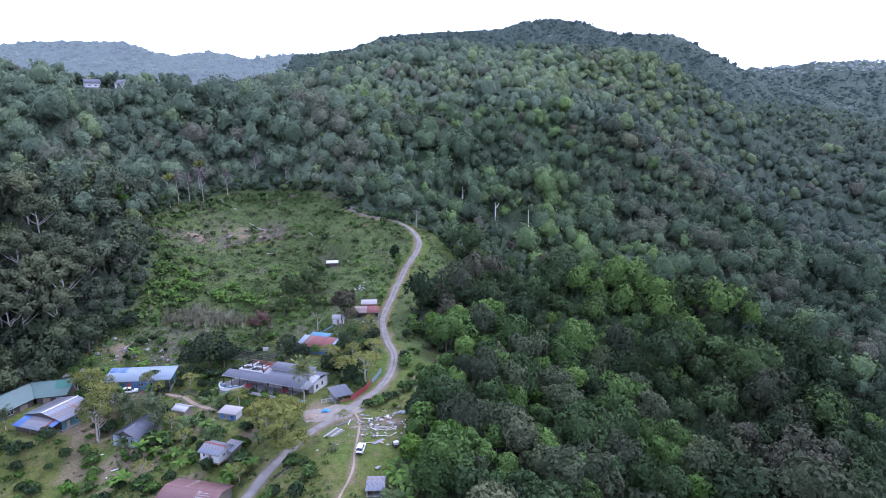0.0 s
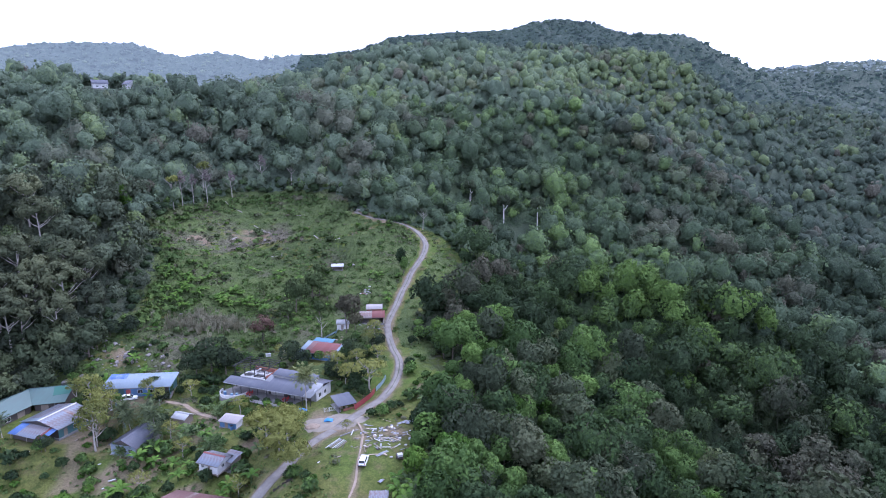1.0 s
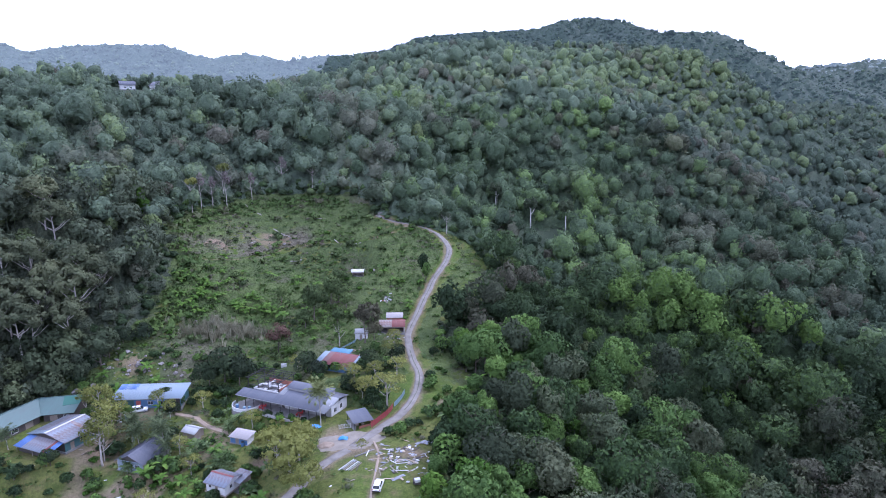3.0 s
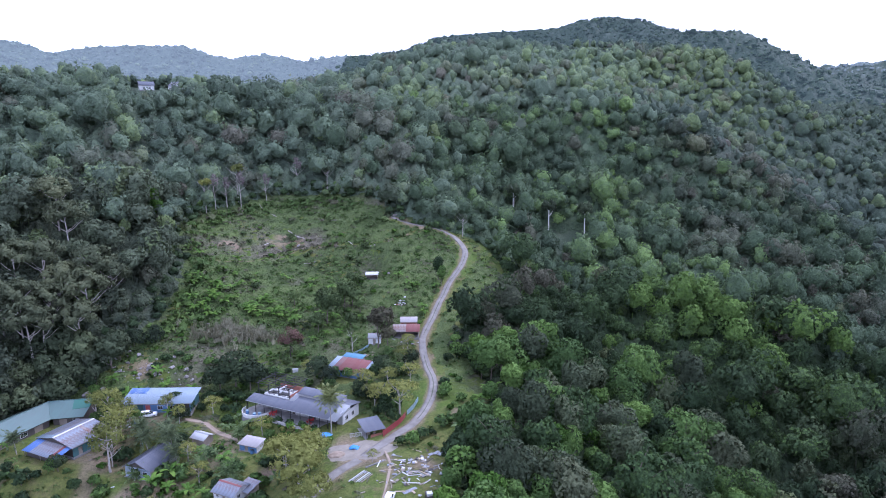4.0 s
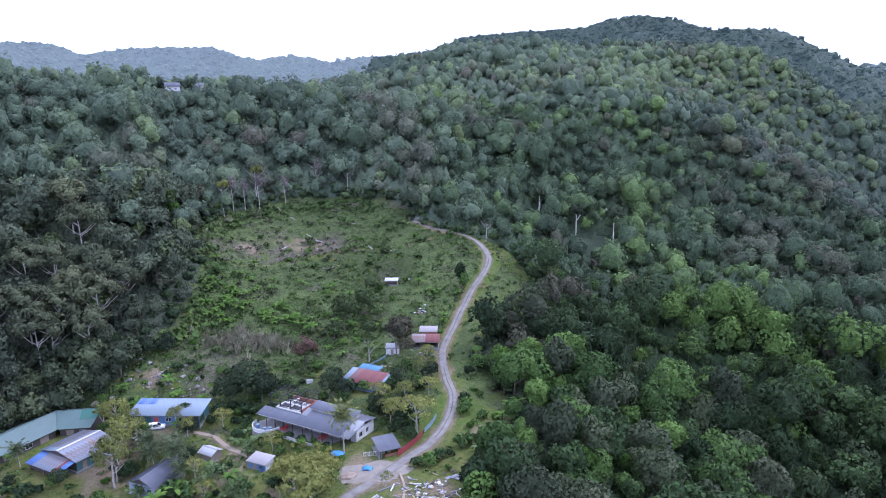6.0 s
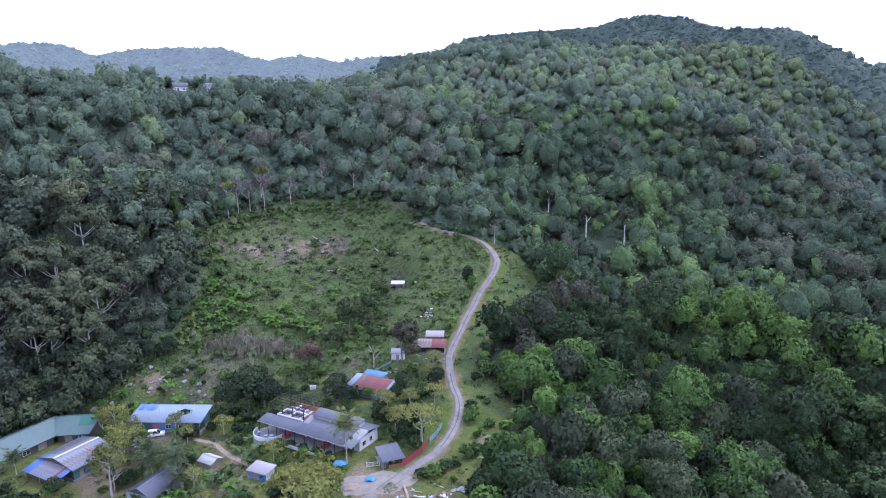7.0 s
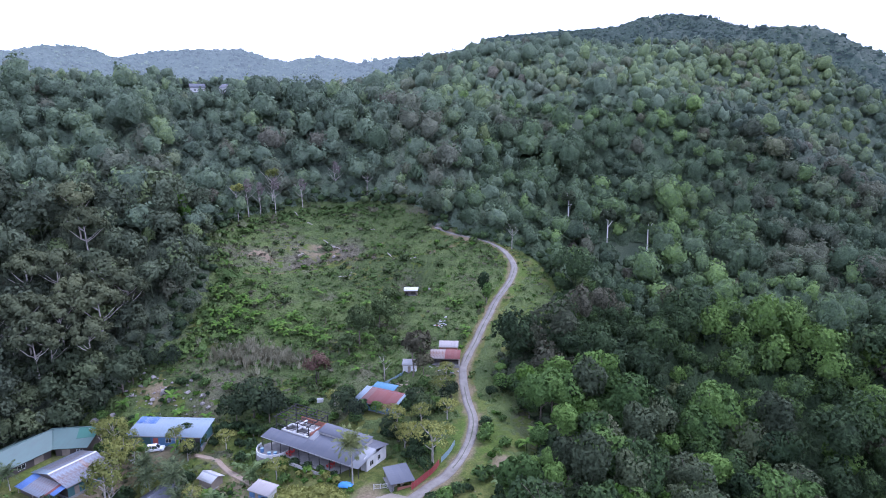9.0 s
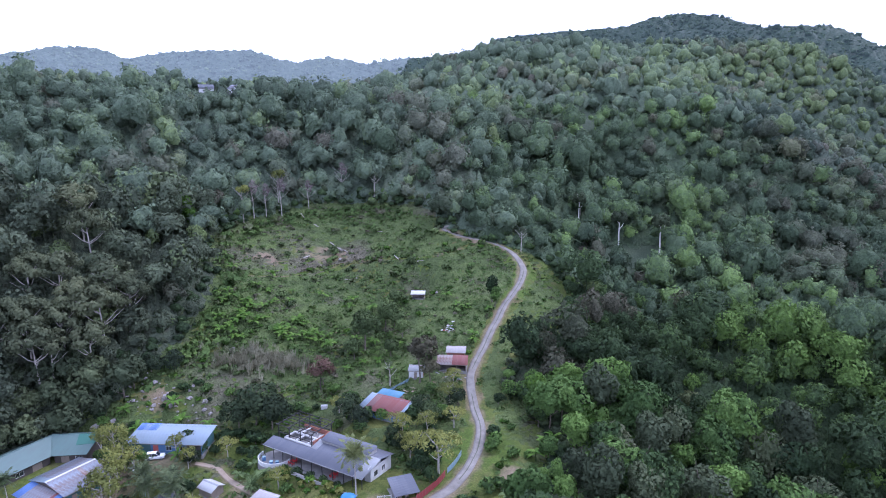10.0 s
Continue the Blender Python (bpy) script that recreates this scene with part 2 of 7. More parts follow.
def paint(name, colour, rough=0.55, dirt=0.5, metal=0.0, streak=True):
    """Painted or coated sheet with streaks and stains."""
    s = Shade(name, rough, 0.4, metal)
    n = s.noise(1.2, 4, 0.65, s.at((1.6, 0.35, 0.35)) if streak else None)
    f = s.noise(0.15, 2)
    dull = tuple(v * (1 - 0.45 * dirt) + 0.03 * dirt for v in colour)
    c = s.mix(s.span(n, 0.38, 0.72), colour, dull)
    c = s.mix(s.span(f, 0.4, 0.8, 0, 0.2), c, dull)
    each = s.each()
    c = s.mix(s.span(each, 0, 1, 0, 0.16 * dirt), c, (0.3, 0.28, 0.26))
    return s.colour(c).mat


ROOF_GREY = paint("slate_grey_sheet", (0.120, 0.129, 0.158), 0.6, 0.5)
ROOF_SLATE = paint("dark_slate_sheet", (0.088, 0.096, 0.125), 0.55, 0.5)
ROOF_PALE = paint("pale_grey_sheet", (0.28, 0.29, 0.30), 0.45, 0.4)
ROOF_BLUE = paint("pale_blue_sheet", (0.215, 0.275, 0.325), 0.45, 0.45)
ROOF_DEEP = paint("deep_blue_sheet", (0.08, 0.16, 0.38), 0.45, 0.4)
ROOF_FOREST = paint("forest_green_sheet", (0.035, 0.125, 0.095), 0.55, 0.5)
ROOF_GREEN = paint("sea_green_sheet", (0.080, 0.138, 0.126), 0.6, 0.6)


def rusty(name, colour, rust, most=0.85):
    """Weathered sheet with rust that spreads in patches and runs down the slope."""
    s = Shade(name, 0.55, 0.35, 0.1)
    blot, run = s.noise(2.6, 4, 0.6), s.noise(0.9, 4, 0.7, s.at((2.2, 0.3, 0.3)))
    c = s.mix(s.span(run, 0.35, 0.7), colour, tuple(v * 0.72 for v in colour))
    c = s.mix(s.span(s.math("ADD", blot, s.math("MULTIPLY", run, 0.5)), 0.70, 0.84, 0, most), c, rust)
    c = s.mix(s.span(s.each(), 0, 1, 0, 0.3), c, tuple(0.5 * v + 0.1 for v in colour))
    return s.colour(c).mat


ROOF_ZINC = rusty("weathered_zinc_sheet", (0.245, 0.27, 0.315), (0.15, 0.098, 0.082))
ROOF_WHITE = paint("white_sheet", (0.52, 0.52, 0.52), 0.5, 0.45)
ROOF_DUST = paint("dusty_pale_sheet", (0.36, 0.33, 0.32), 0.6, 0.6)
ROOF_RED = paint("red_brown_sheet", (0.185, 0.058, 0.052), 0.7, 0.5)
ROOF_MAROON = paint("rusty_maroon_sheet", (0.17, 0.085, 0.08), 0.6, 0.6)
ROOF_RUST = rusty("old_rusty_sheet", (0.29, 0.25, 0.24), (0.17, 0.09, 0.065), 1.0)
WALL_BLUE = paint("blue_wall_board", (0.07, 0.16, 0.31), 0.6, 0.4)
WALL_TEAL = paint("dark_teal_wall_board", (0.035, 0.11, 0.12), 0.6, 0.4)
WALL_CORAL = paint("coral_door_board", (0.42, 0.10, 0.08), 0.6, 0.3)
WALL_DARK = paint("dark_timber", (0.055, 0.045, 0.04), 0.75, 0.5)
TIMBER = paint("grey_timber", (0.24, 0.20, 0.16), 0.8, 0.6)
TIMBER_PALE = paint("sawn_timber", (0.42, 0.34, 0.24), 0.8, 0.5)
STEEL = paint("dark_steel", (0.035, 0.034, 0.036), 0.45, 0.4, 0.4)
BRICK = paint("red_brick", (0.28, 0.11, 0.075), 0.85, 0.4, 0, False)
TARP_BLUE = paint("bright_blue_tarp", (0.045, 0.22, 0.48), 0.5, 0.25, 0, False)
PLASTIC_RED = paint("red_plastic", (0.45, 0.03, 0.03), 0.45, 0.2, 0, False)
FENCE_RED = paint("dark_red_sheet_fence", (0.30, 0.045, 0.05), 0.55, 0.4)
FENCE_BLUE = paint("dusty_blue_sheet_fence", (0.22, 0.33, 0.38), 0.55, 0.5)
CAR_WHITE = paint("white_car_paint", (0.78, 0.78, 0.79), 0.25, 0.12, 0, False)
RUBBER = paint("black_rubber", (0.02, 0.02, 0.02), 0.8, 0.2, 0, False)
LAMP_RED = paint("red_lamp_lens", (0.4, 0.02, 0.02), 0.3, 0.1, 0, False)


def glass_material():
    s = Shade("dark_window_glass", 0.08, 0.6)
    return s.colour(s.ramp(s.noise(0.6), (0.3, (0.015, 0.018, 0.02)), (0.7, (0.035, 0.04, 0.045)))).mat


GLASS = glass_material()


# ---- land ----
# Rises and hollows of the land: x, y, height over the valley level; one width for each list.
MASSES = [
    (400, 1150, -69.2), (-450, 700, 60.2), (100, 1050, 111.5), (600, 800, 93.3),
    (-900, 800, 101.8), (500, 300, -14.3), (-500, 250, 110.7), (-100, -300, 11.0),
    (400, -200, -33.6), (0, 1400, 97.2), (-600, 1400, 93.9), (600, 1400, 132.7),
]
HILLS = [
    (-340, 620, 36.5), (-110, 600, 11.7), (0, 660, 67.8), (120, 600, -3.4),
    (240, 700, 91.6), (380, 850, -105.5), (40, 500, 27.9), (-90, 470, 25.6),
    (160, 480, 69.8), (280, 560, -46.8), (-220, 330, 18.1), (-110, 360, 64.0),
    (-10, 380, -59.7), (100, 380, 36.8), (210, 420, -37.2), (-250, 200, 34.3),
    (130, 240, -10.5), (220, 280, -0.7), (0, 100, 19.9), (130, 100, -22.6),
    (-130, 80, -35.8), (-300, 430, -57.1), (330, 1000, 3.9), (500, 950, -2.1),
]
KNOLLS = [
    (-160, 270, 1.1), (-100, 300, -36.6), (-45, 310, 32.7), (10, 310, -10.5),
    (60, 320, -5.0), (-150, 215, -3.7), (-100, 245, 13.5), (-55, 255, -36.1),
    (-10, 255, 23.4), (40, 250, -5.9), (85, 260, 13.3), (-170, 165, -17.3),
    (-115, 185, -16.0), (-65, 190, -1.3), (-20, 200, 5.2), (25, 195, -10.7),
    (70, 205, -1.1), (120, 200, 1.9), (-80, 145, -11.4), (-30, 145, 10.4),
    (20, 150, 9.4), (-200, 260, -32.8), (120, 310, 18.2), (170, 340, -10.8),
]
# Spurs that climb from the rounded hill to the high ridge.
SPURS = [
    (-220, 690, 5), (220, 690, -19), (330, 690, -22), (-220, 800, 5), (-110, 800, 23), (0, 800, 17),
    (220, 800, 10), (330, 800, 45), (-110, 910, 22), (0, 910, 20), (110, 910, 7), (220, 910, 28),
    (330, 910, 55), (-110, 1030, 11), (0, 1030, 17), (110, 1030, 15), (220, 1030, 13), (330, 1030, 8),
    (-220, 1160, -7), (0, 1160, 7), (110, 1160, 9), (330, 1160, -9), (420, 1000, -11), (440, 880, 13),
]
# Crest lines of the far ranges.
RANGE_LEFT = [
    (-1016, 1232, 233), (-987, 1287, 238), (-964, 1337, 217), (-900, 1399, 235), (-837, 1405, 234),
    (-699, 1420, 235), (-636, 1424, 219), (-586, 1427, 207), (-504, 1385, 212), (-416, 1341, 198),
    (-327, 1297, 186),
]
RANGE_MAIN = [
    (-299, 1355, 207), (-202, 1420, 224), (-148, 1483, 252), (-75, 1546, 271), (28, 1559, 277),
    (119, 1570, 286), (196, 1583, 309), (261, 1593, 319), (303, 1542, 300), (346, 1330, 244),
    (397, 1262, 234), (436, 1234, 229), (463, 1178, 191), (478, 1124, 168), (502, 1081, 149),
    (507, 1048, 134),
]
RANGE_RIGHT = [
    (580, 1500, 140), (687, 1476, 188), (900, 1400, 200), (1200, 1300, 190),
]


def value_noise(x, y, size, seed):
    """Smooth noise from -1 to 1 with cells of the given size."""
    u, v = np.asarray(x, float) / size, np.asarray(y, float) / size
    i, j = np.floor(u).astype(np.int64), np.floor(v).astype(np.int64)
    fu, fv = u - i, v - j
    fu, fv = fu * fu * (3 - 2 * fu), fv * fv * (3 - 2 * fv)

    def lattice(a, b):
        n = (a * 374761393 + b * 668265263 + seed * 974634777) & 0x7FFFFFFF
        n = ((n ^ (n >> 13)) * 1274126177) & 0x7FFFFFFF
        return ((n ^ (n >> 16)) & 0xFFFF) / 32767.5 - 1

    top = lattice(i, j) * (1 - fu) + lattice(i + 1, j) * fu
    low = lattice(i, j + 1) * (1 - fu) + lattice(i + 1, j + 1) * fu
    return top * (1 - fv) + low * fv


def line_near(points, x, y):
    """Distance to a polyline, and its height at the nearest spot."""
    best, height = np.full(np.shape(x), 1e9), np.zeros(np.shape(x))
    for (x0, y0, z0), (x1, y1, z1) in zip(points, points[1:]):
        dx, dy = x1 - x0, y1 - y0
        s = np.clip(((x - x0) * dx + (y - y0) * dy) / (dx * dx + dy * dy), 0, 1)
        d = np.hypot(x - x0 - s * dx, y - y0 - s * dy)
        height = np.where(d < best, z0 + s * (z1 - z0), height)
        best = np.minimum(d, best)
    return best, height


def land(x, y):
    """Height of the bare hills, before roads and house pads are cut in."""
    x, y = np.asarray(x, float), np.asarray(y, float)
    z = np.full(x.shape, -22.0)
    for rises, width in ((MASSES, 260.0), (HILLS, 105.0), (SPURS, 105.0), (KNOLLS, 46.0)):
        for hx, hy, hz in rises:
            z = z + hz * np.exp(-((x - hx) ** 2 + (y - hy) ** 2) / (2 * width * width))
    for crest, slope in ((RANGE_LEFT, 0.36), (RANGE_MAIN, 0.42), (RANGE_RIGHT, 0.4)):
        d, top = line_near(crest, x, y)
        flank = top - slope * (np.sqrt(d * d + 900) - 30) + 9 * value_noise(x, y, 70, 3) * np.clip(d / 80, 0, 1)
        z = np.maximum(z, flank) + 6 * np.exp(-((z - flank) / 12) ** 2)
    far = np.clip((np.hypot(x + 30, y - 190) - 110) / 150, 0, 1)
    z = z + far * (3.0 * value_noise(x, y, 45, 5) + 5.0 * value_noise(x, y, 120, 8))
    return z + 0.35 * value_noise(x, y, 9, 1) + 0.12 * value_noise(x, y, 3, 2)


ROAD_LINE = [
    (-29, 157), (-26, 163), (-22.5, 169), (-20.0, 172.5), (-18.4, 176.5), (-17.0, 181.2), (-16.1, 187.9), (-16.0, 194.6), (-16.9, 200.6),
    (-19.2, 208.1), (-21.2, 215.8), (-22.6, 222.5), (-22.5, 228.7), (-21.9, 235), (-20.6, 242.4), (-19.5, 249.4),
    (-17.8, 257), (-16.5, 264), (-14.1, 271.3), (-11.9, 279.7), (-11.2, 287.9), (-13.6, 294.1), (-17.4, 297.9),
    (-22.5, 299.6), (-28.6, 299.2), (-34.8, 298.8), (-40, 299.6), (-44.3, 301), (-44.6, 304), (-40, 308), (-32, 313),
]
LANE_LINE = [(-62, 96), (-53, 116), (-45.9, 128.5), (-42.2, 135.8), (-38.6, 141), (-35.8, 146.9), (-33, 151.4), (-29, 157)]
DRIVE_LINE = [(-23.5, 112), (-22.7, 123.7), (-21.8, 127.3), (-20.9, 133), (-21.2, 138.6), (-21.5, 147), (-22.2, 154), (-24.5, 160)]
TRACK_LINE = [(-84, 177), (-79.6, 178.6), (-76.2, 176.8), (-71.9, 174.4), (-66.5, 171.0), (-61, 168.2), (-54, 165.5)]
TERRACE_LINE = [(-108, 254), (-98, 263), (-90, 274), (-81, 281), (-72, 285), (-60, 285.5), (-49, 286), (-38, 290), (-30, 295.5)]
# Levelled spots: x, y, radius, height.
PADS = [
    (-52, 180, 13, -1.4), (-40, 173, 9, -1.3), (-31, 164, 8, -0.9), (-29, 169, 5, -0.9), (-93, 181.5, 10, -1.8), (-120, 170, 12, -4.6),
    (-108, 162, 9, -5.4), (-84.5, 160.5, 7, -8.2), (-60.4, 165.8, 4, -4.6), (-76, 170.5, 4, -6.2), (-57.8, 147.4, 5, -7.2),
    (-57, 131, 8, -9.2), (-41.8, 199.8, 7, 2.6), (-29, 229, 7, 6.2), (-48.6, 268.6, 3, 15.4), (-20, 139, 6, 0.0), (-17, 152, 8, 0.2),
    (-20, 176, 6, -0.2), (-17, 184, 6, 0.4), (-16, 194, 6, 1.1), (-19, 207, 5, 2.2), (-14, 126, 5, -2.6),
]


def along(points, step):
    """Even points on a smooth line through the given ones."""
    p = np.array(points, float)
    ends = np.vstack([2 * p[0] - p[1], p, 2 * p[-1] - p[-2]])
    fine = []
    for a, b, c, d in zip(ends, ends[1:], ends[2:], ends[3:]):
        for s in np.arange(0, 1, 0.05):
            fine.append(0.5 * (2 * b + (c - a) * s + (2 * a - 5 * b + 4 * c - d) * s**2 + (3 * b - a - 3 * c + d) * s**3))
    fine = np.array(fine + [p[-1]])
    run = np.r_[0, np.cumsum(np.hypot(*np.diff(fine[:, :2], axis=0).T))]
    spots = np.arange(0, run[-1], step)
    return np.stack([np.interp(spots, run, fine[:, n]) for n in range(fine.shape[1])], 1)


def padded(x, y):
    z = land(x, y)
    for px, py, radius, level in PADS:
        w = np.clip(1 - (np.hypot(x - px, y - py) - radius) / 9.0, 0, 1)
        w = w * w * (3 - 2 * w)
        z = z * (1 - w) + level * w
    return z


def profile(points, step=2.0):
    p = along(points, step)
    z = padded(p[:, 0], p[:, 1])
    for _ in range(12):
        z[1:-1] = 0.25 * z[:-2] + 0.5 * z[1:-1] + 0.25 * z[2:]
    return np.c_[p, z]


ROAD_RUN, LANE_RUN, DRIVE_RUN, TRACK_RUN, TERRACE_RUN = (profile(p) for p in (ROAD_LINE, LANE_LINE, DRIVE_LINE, TRACK_LINE, TERRACE_LINE))


def surface(x, y):
    """Height of the ground with pads levelled and roads cut in."""
    x, y = np.asarray(x, float), np.asarray(y, float)
    z = padded(x, y)
    for run, half in ((TERRACE_RUN, 0.8), (TRACK_RUN, 1.2), (DRIVE_RUN, 1.0), (LANE_RUN, 2.2), (ROAD_RUN, 2.4)):
        d, level = line_near([tuple(p) for p in run], x, y)
        w = np.clip(1 - (d - half) / 4.0, 0, 1)
        z = z * (1 - w) + (level - 0.07) * w
    return z


# Outline of the cleared land, from the lower valley round the field and back beside the road.
CLEARING = [
    (-140, 60), (-148, 120), (-138, 152), (-132, 168), (-126, 180), (-118, 187), (-114, 193), (-112, 204), (-108.5, 216), (-110, 240), (-125, 264),
    (-121, 284), (-104, 309), (-74, 315), (-52, 309), (-47, 300), (-30, 296.5), (-18, 299.5), (-11, 300), (-3, 299), (4, 290), (4.5, 274), (1, 262), (-5, 250),
    (-11, 239.5), (-15.5, 228), (-13.5, 218), (-7, 211), (-2, 200), (-1, 187), (-3, 176), (-8, 166), (-8, 150), (-10, 138), (-6, 118), (0, 60),
]


def inside(outline, x, y):
    x, y = np.asarray(x, float), np.asarray(y, float)
    odd = np.zeros(x.shape, bool)
    for (x0, y0), (x1, y1) in zip(outline, outline[1:] + outline[:1]):
        cross = (y0 > y) != (y1 > y)
        odd ^= cross & (x < (x1 - x0) * (y - y0) / ((y1 - y0) if y1 != y0 else 1e-9) + x0)
    return odd


def outline_distance(outline, x, y):
    closed = [(a, b, 0.0) for a, b in outline + outline[:1]]
    return line_near(closed, np.asarray(x, float), np.asarray(y, float))[0]


def mesh_from(name, verts, faces, mat, **attributes):
    """A mesh from numpy arrays; all faces have the same number of corners."""
    me = bpy.data.meshes.new(name)
    n, k = len(faces), faces.shape[1]
    me.vertices.add(len(verts))
    me.vertices.foreach_set("co", np.asarray(verts, np.float32).ravel())
    me.loops.add(n * k)
    me.loops.foreach_set("vertex_index", np.asarray(faces, np.int32).ravel())
    me.polygons.add(n)
    me.polygons.foreach_set("loop_start", np.arange(0, n * k, k, dtype=np.int32))
    me.update(calc_edges=True)
    for key, values in attributes.items():
        me.attributes.new(key, "FLOAT", "POINT").data.foreach_set("value", np.asarray(values, np.float32))
    me.materials.append(mat)
    return me


GRID_N, GRID_B = 280, 4.6
REACH = 2600 * np.sinh(GRID_B * np.linspace(-1, 1, GRID_N)) / np.sinh(GRID_B)
GRID_X, GRID_Y = REACH - 45, REACH + 205
GRID_Z = surface(*np.meshgrid(GRID_X, GRID_Y))


def foot(x, y):
    """Height of the ground sheet as it is meshed."""
    x, y = np.asarray(x, float), np.asarray(y, float)
    i = np.clip(np.searchsorted(GRID_X, x) - 1, 0, GRID_N - 2)
    j = np.clip(np.searchsorted(GRID_Y, y) - 1, 0, GRID_N - 2)
    u = (x - GRID_X[i]) / (GRID_X[i + 1] - GRID_X[i])
    v = (y - GRID_Y[j]) / (GRID_Y[j + 1] - GRID_Y[j])
    low = GRID_Z[j, i] * (1 - u) + GRID_Z[j, i + 1] * u
    top = GRID_Z[j + 1, i] * (1 - u) + GRID_Z[j + 1, i + 1] * u
    return low * (1 - v) + top * v


def make_ground():
    n = GRID_N
    gx, gy = np.meshgrid(GRID_X, GRID_Y)
    gz = GRID_Z
    i = np.arange(n * n).reshape(n, n)
    faces = np.stack([i[:-1, :-1], i[:-1, 1:], i[1:, 1:], i[1:, :-1]], -1).reshape(-1, 4)
    x, y = gx.ravel(), gy.ravel()
    open_land = inside(CLEARING, x, y)
    edge = outline_distance(CLEARING, x, y)
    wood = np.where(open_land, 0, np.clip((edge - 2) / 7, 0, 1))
    bare = np.zeros(x.shape)
    for sx, sy, r in ((-100, 170, 4.5), (-95.5, 165.5, 4), (-101, 175, 4), (-97, 177, 3.5), (-92, 172, 4), (-52, 155, 5), (-37.2, 134.8, 3), (-7.1, 182.1, 4), (-9, 177, 3), (-17.2, 207, 2), (-15.2, 197, 2), (-38, 212, 5), (-33, 218, 5), (-29, 221, 5), (-34, 209, 4), (-91, 285, 10), (-98, 282, 6), (-83, 287, 7), (-107, 269, 8), (-112, 264, 6), (-30, 156, 8), (-24, 156, 5), (-22, 151, 4), (-34, 163, 6), (-14, 154, 5), (-67, 303, 4), (-37, 215, 8), (-30, 248, 5), (-86, 150, 6), (-63, 140, 6), (-72, 160, 6), (-98, 160, 5), (-106, 197, 6), (-92, 176, 4), (-70, 245, 6), (-45, 262, 5), (-8, 178, 3), (-14, 215, 3)):
        bare = np.maximum(bare, np.clip(1.15 - np.hypot(x - sx, (y - sy) * 1.3) / r + 0.35 * value_noise(x, y, 4, 77), 0, 0.95))
    # trodden earth between the houses
    lived = np.clip(1.6 - np.hypot((x + 72) / 52, (y - 160) / 26), 0, 1)
    bare = np.maximum(bare, lived * np.clip(1.5 * value_noise(x, y, 7, 78) + 0.6 * value_noise(x, y, 2.5, 79) - 0.15, 0, 0.7))
    for run, half in ((DRIVE_RUN, 0.0), (TRACK_RUN, 0.6), (TERRACE_RUN, 0.0), (ROAD_RUN, 1.4), (LANE_RUN, 1.0)):
        bare = np.maximum(bare, np.clip(1.0 - 0.8 * (line_near([tuple(p) for p in run], x, y)[0] - half), 0, 0.8))
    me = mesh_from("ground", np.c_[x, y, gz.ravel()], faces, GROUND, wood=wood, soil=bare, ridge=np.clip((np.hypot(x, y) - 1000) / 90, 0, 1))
    me.polygons.foreach_set("use_smooth", np.ones(len(faces), bool))
    return tagged(new("ground", me), "grassy hillside with cleared field and forest floor", "ground", kind="structure")


make_ground()


def ribbon(name, run, width, mat, label, lift=0.03, thick=0.12, ragged=0.0, category="road"):
    """A road slab along a line, with a real edge."""
    p = run[:, :2]
    way = np.gradient(p, axis=0)
    way /= np.linalg.norm(way, axis=1)[:, None]
    side = np.stack([-way[:, 1], way[:, 0]], 1)
    n = len(p)
    rows = []
    for k, f in enumerate((-1.0, -1.0, -0.5, 0.0, 0.5, 1.0, 1.0)):
        half = width / 2 * (1 + ragged * value_noise(p[:, 0] + 31 * np.sign(f), p[:, 1], 4.0, 21))
        q = p + side * (f * half)[:, None]
        z = run[:, 2] + lift + (0.02 if abs(f) < 0.9 else 0)
        if k in (0, 6):
            z = z - thick
        rows.append(np.c_[q, z])
    v = np.stack(rows, 1).reshape(-1, 3)
    i = np.arange(n * 7).reshape(n, 7)
    faces = np.stack([i[:-1, :-1], i[:-1, 1:], i[1:, 1:], i[1:, :-1]], -1).reshape(-1, 4)
    return tagged(new(name, mesh_from(name, v, faces, mat)), label, category, kind="structure")


ribbon("road", ROAD_RUN, 2.5, ROAD, "narrow worn concrete road winding uphill", ragged=0.12)
ribbon("road", LANE_RUN, 2.6, ROAD, "narrow pale concrete lane climbing to the yard", ragged=0.12)
ribbon("track", DRIVE_RUN, 0.5, DIRT, "bare dirt wheel track across the grass", 0.0, 0.12, 0.5, "track")
ribbon("track", TRACK_RUN, 1.5, DIRT, "dirt footpath beside the sheds", 0.0, 0.12, 0.3, "track")
MIDDLE = concrete("moss_and_dirt", (0.07, 0.075, 0.05), (0.13, 0.125, 0.10))
ribbon("verge", ROAD_RUN[(ROAD_RUN[:, 1] > 176) & (ROAD_RUN[:, 1] < 216)], 0.42, MIDDLE, "strip of moss and dirt along the middle of the road", 0.035, 0.05, 0.9, "verge")
ribbon("verge", ROAD_RUN[(ROAD_RUN[:, 1] > 226) & (ROAD_RUN[:, 1] < 288)], 0.36, MIDDLE, "strip of moss and dirt along the middle of the road", 0.035, 0.05, 0.9, "verge")


# ---- trees ----
def quad_ball(n):
    """Points and quads of a ball made from a cube's faces, n by n."""
    seen, faces = {}, []
    for axis in range(3):
        for side in (-1, 1):
            def at(i, j):
                p = [0, 0, 0]
                p[axis], p[(axis + 1) % 3], p[(axis + 2) % 3] = side * n, 2 * i - n, 2 * j - n
                return seen.setdefault(tuple(p), len(seen))
            for i in range(n):
                for j in range(n):
                    q = (at(i, j), at(i + 1, j), at(i + 1, j + 1), at(i, j + 1))
                    faces.append(q if side > 0 else q[::-1])
    p = np.tan(np.array(list(seen), float) / n * math.pi / 4 * 0.98)
    return p / np.linalg.norm(p, axis=1)[:, None], np.array(faces)


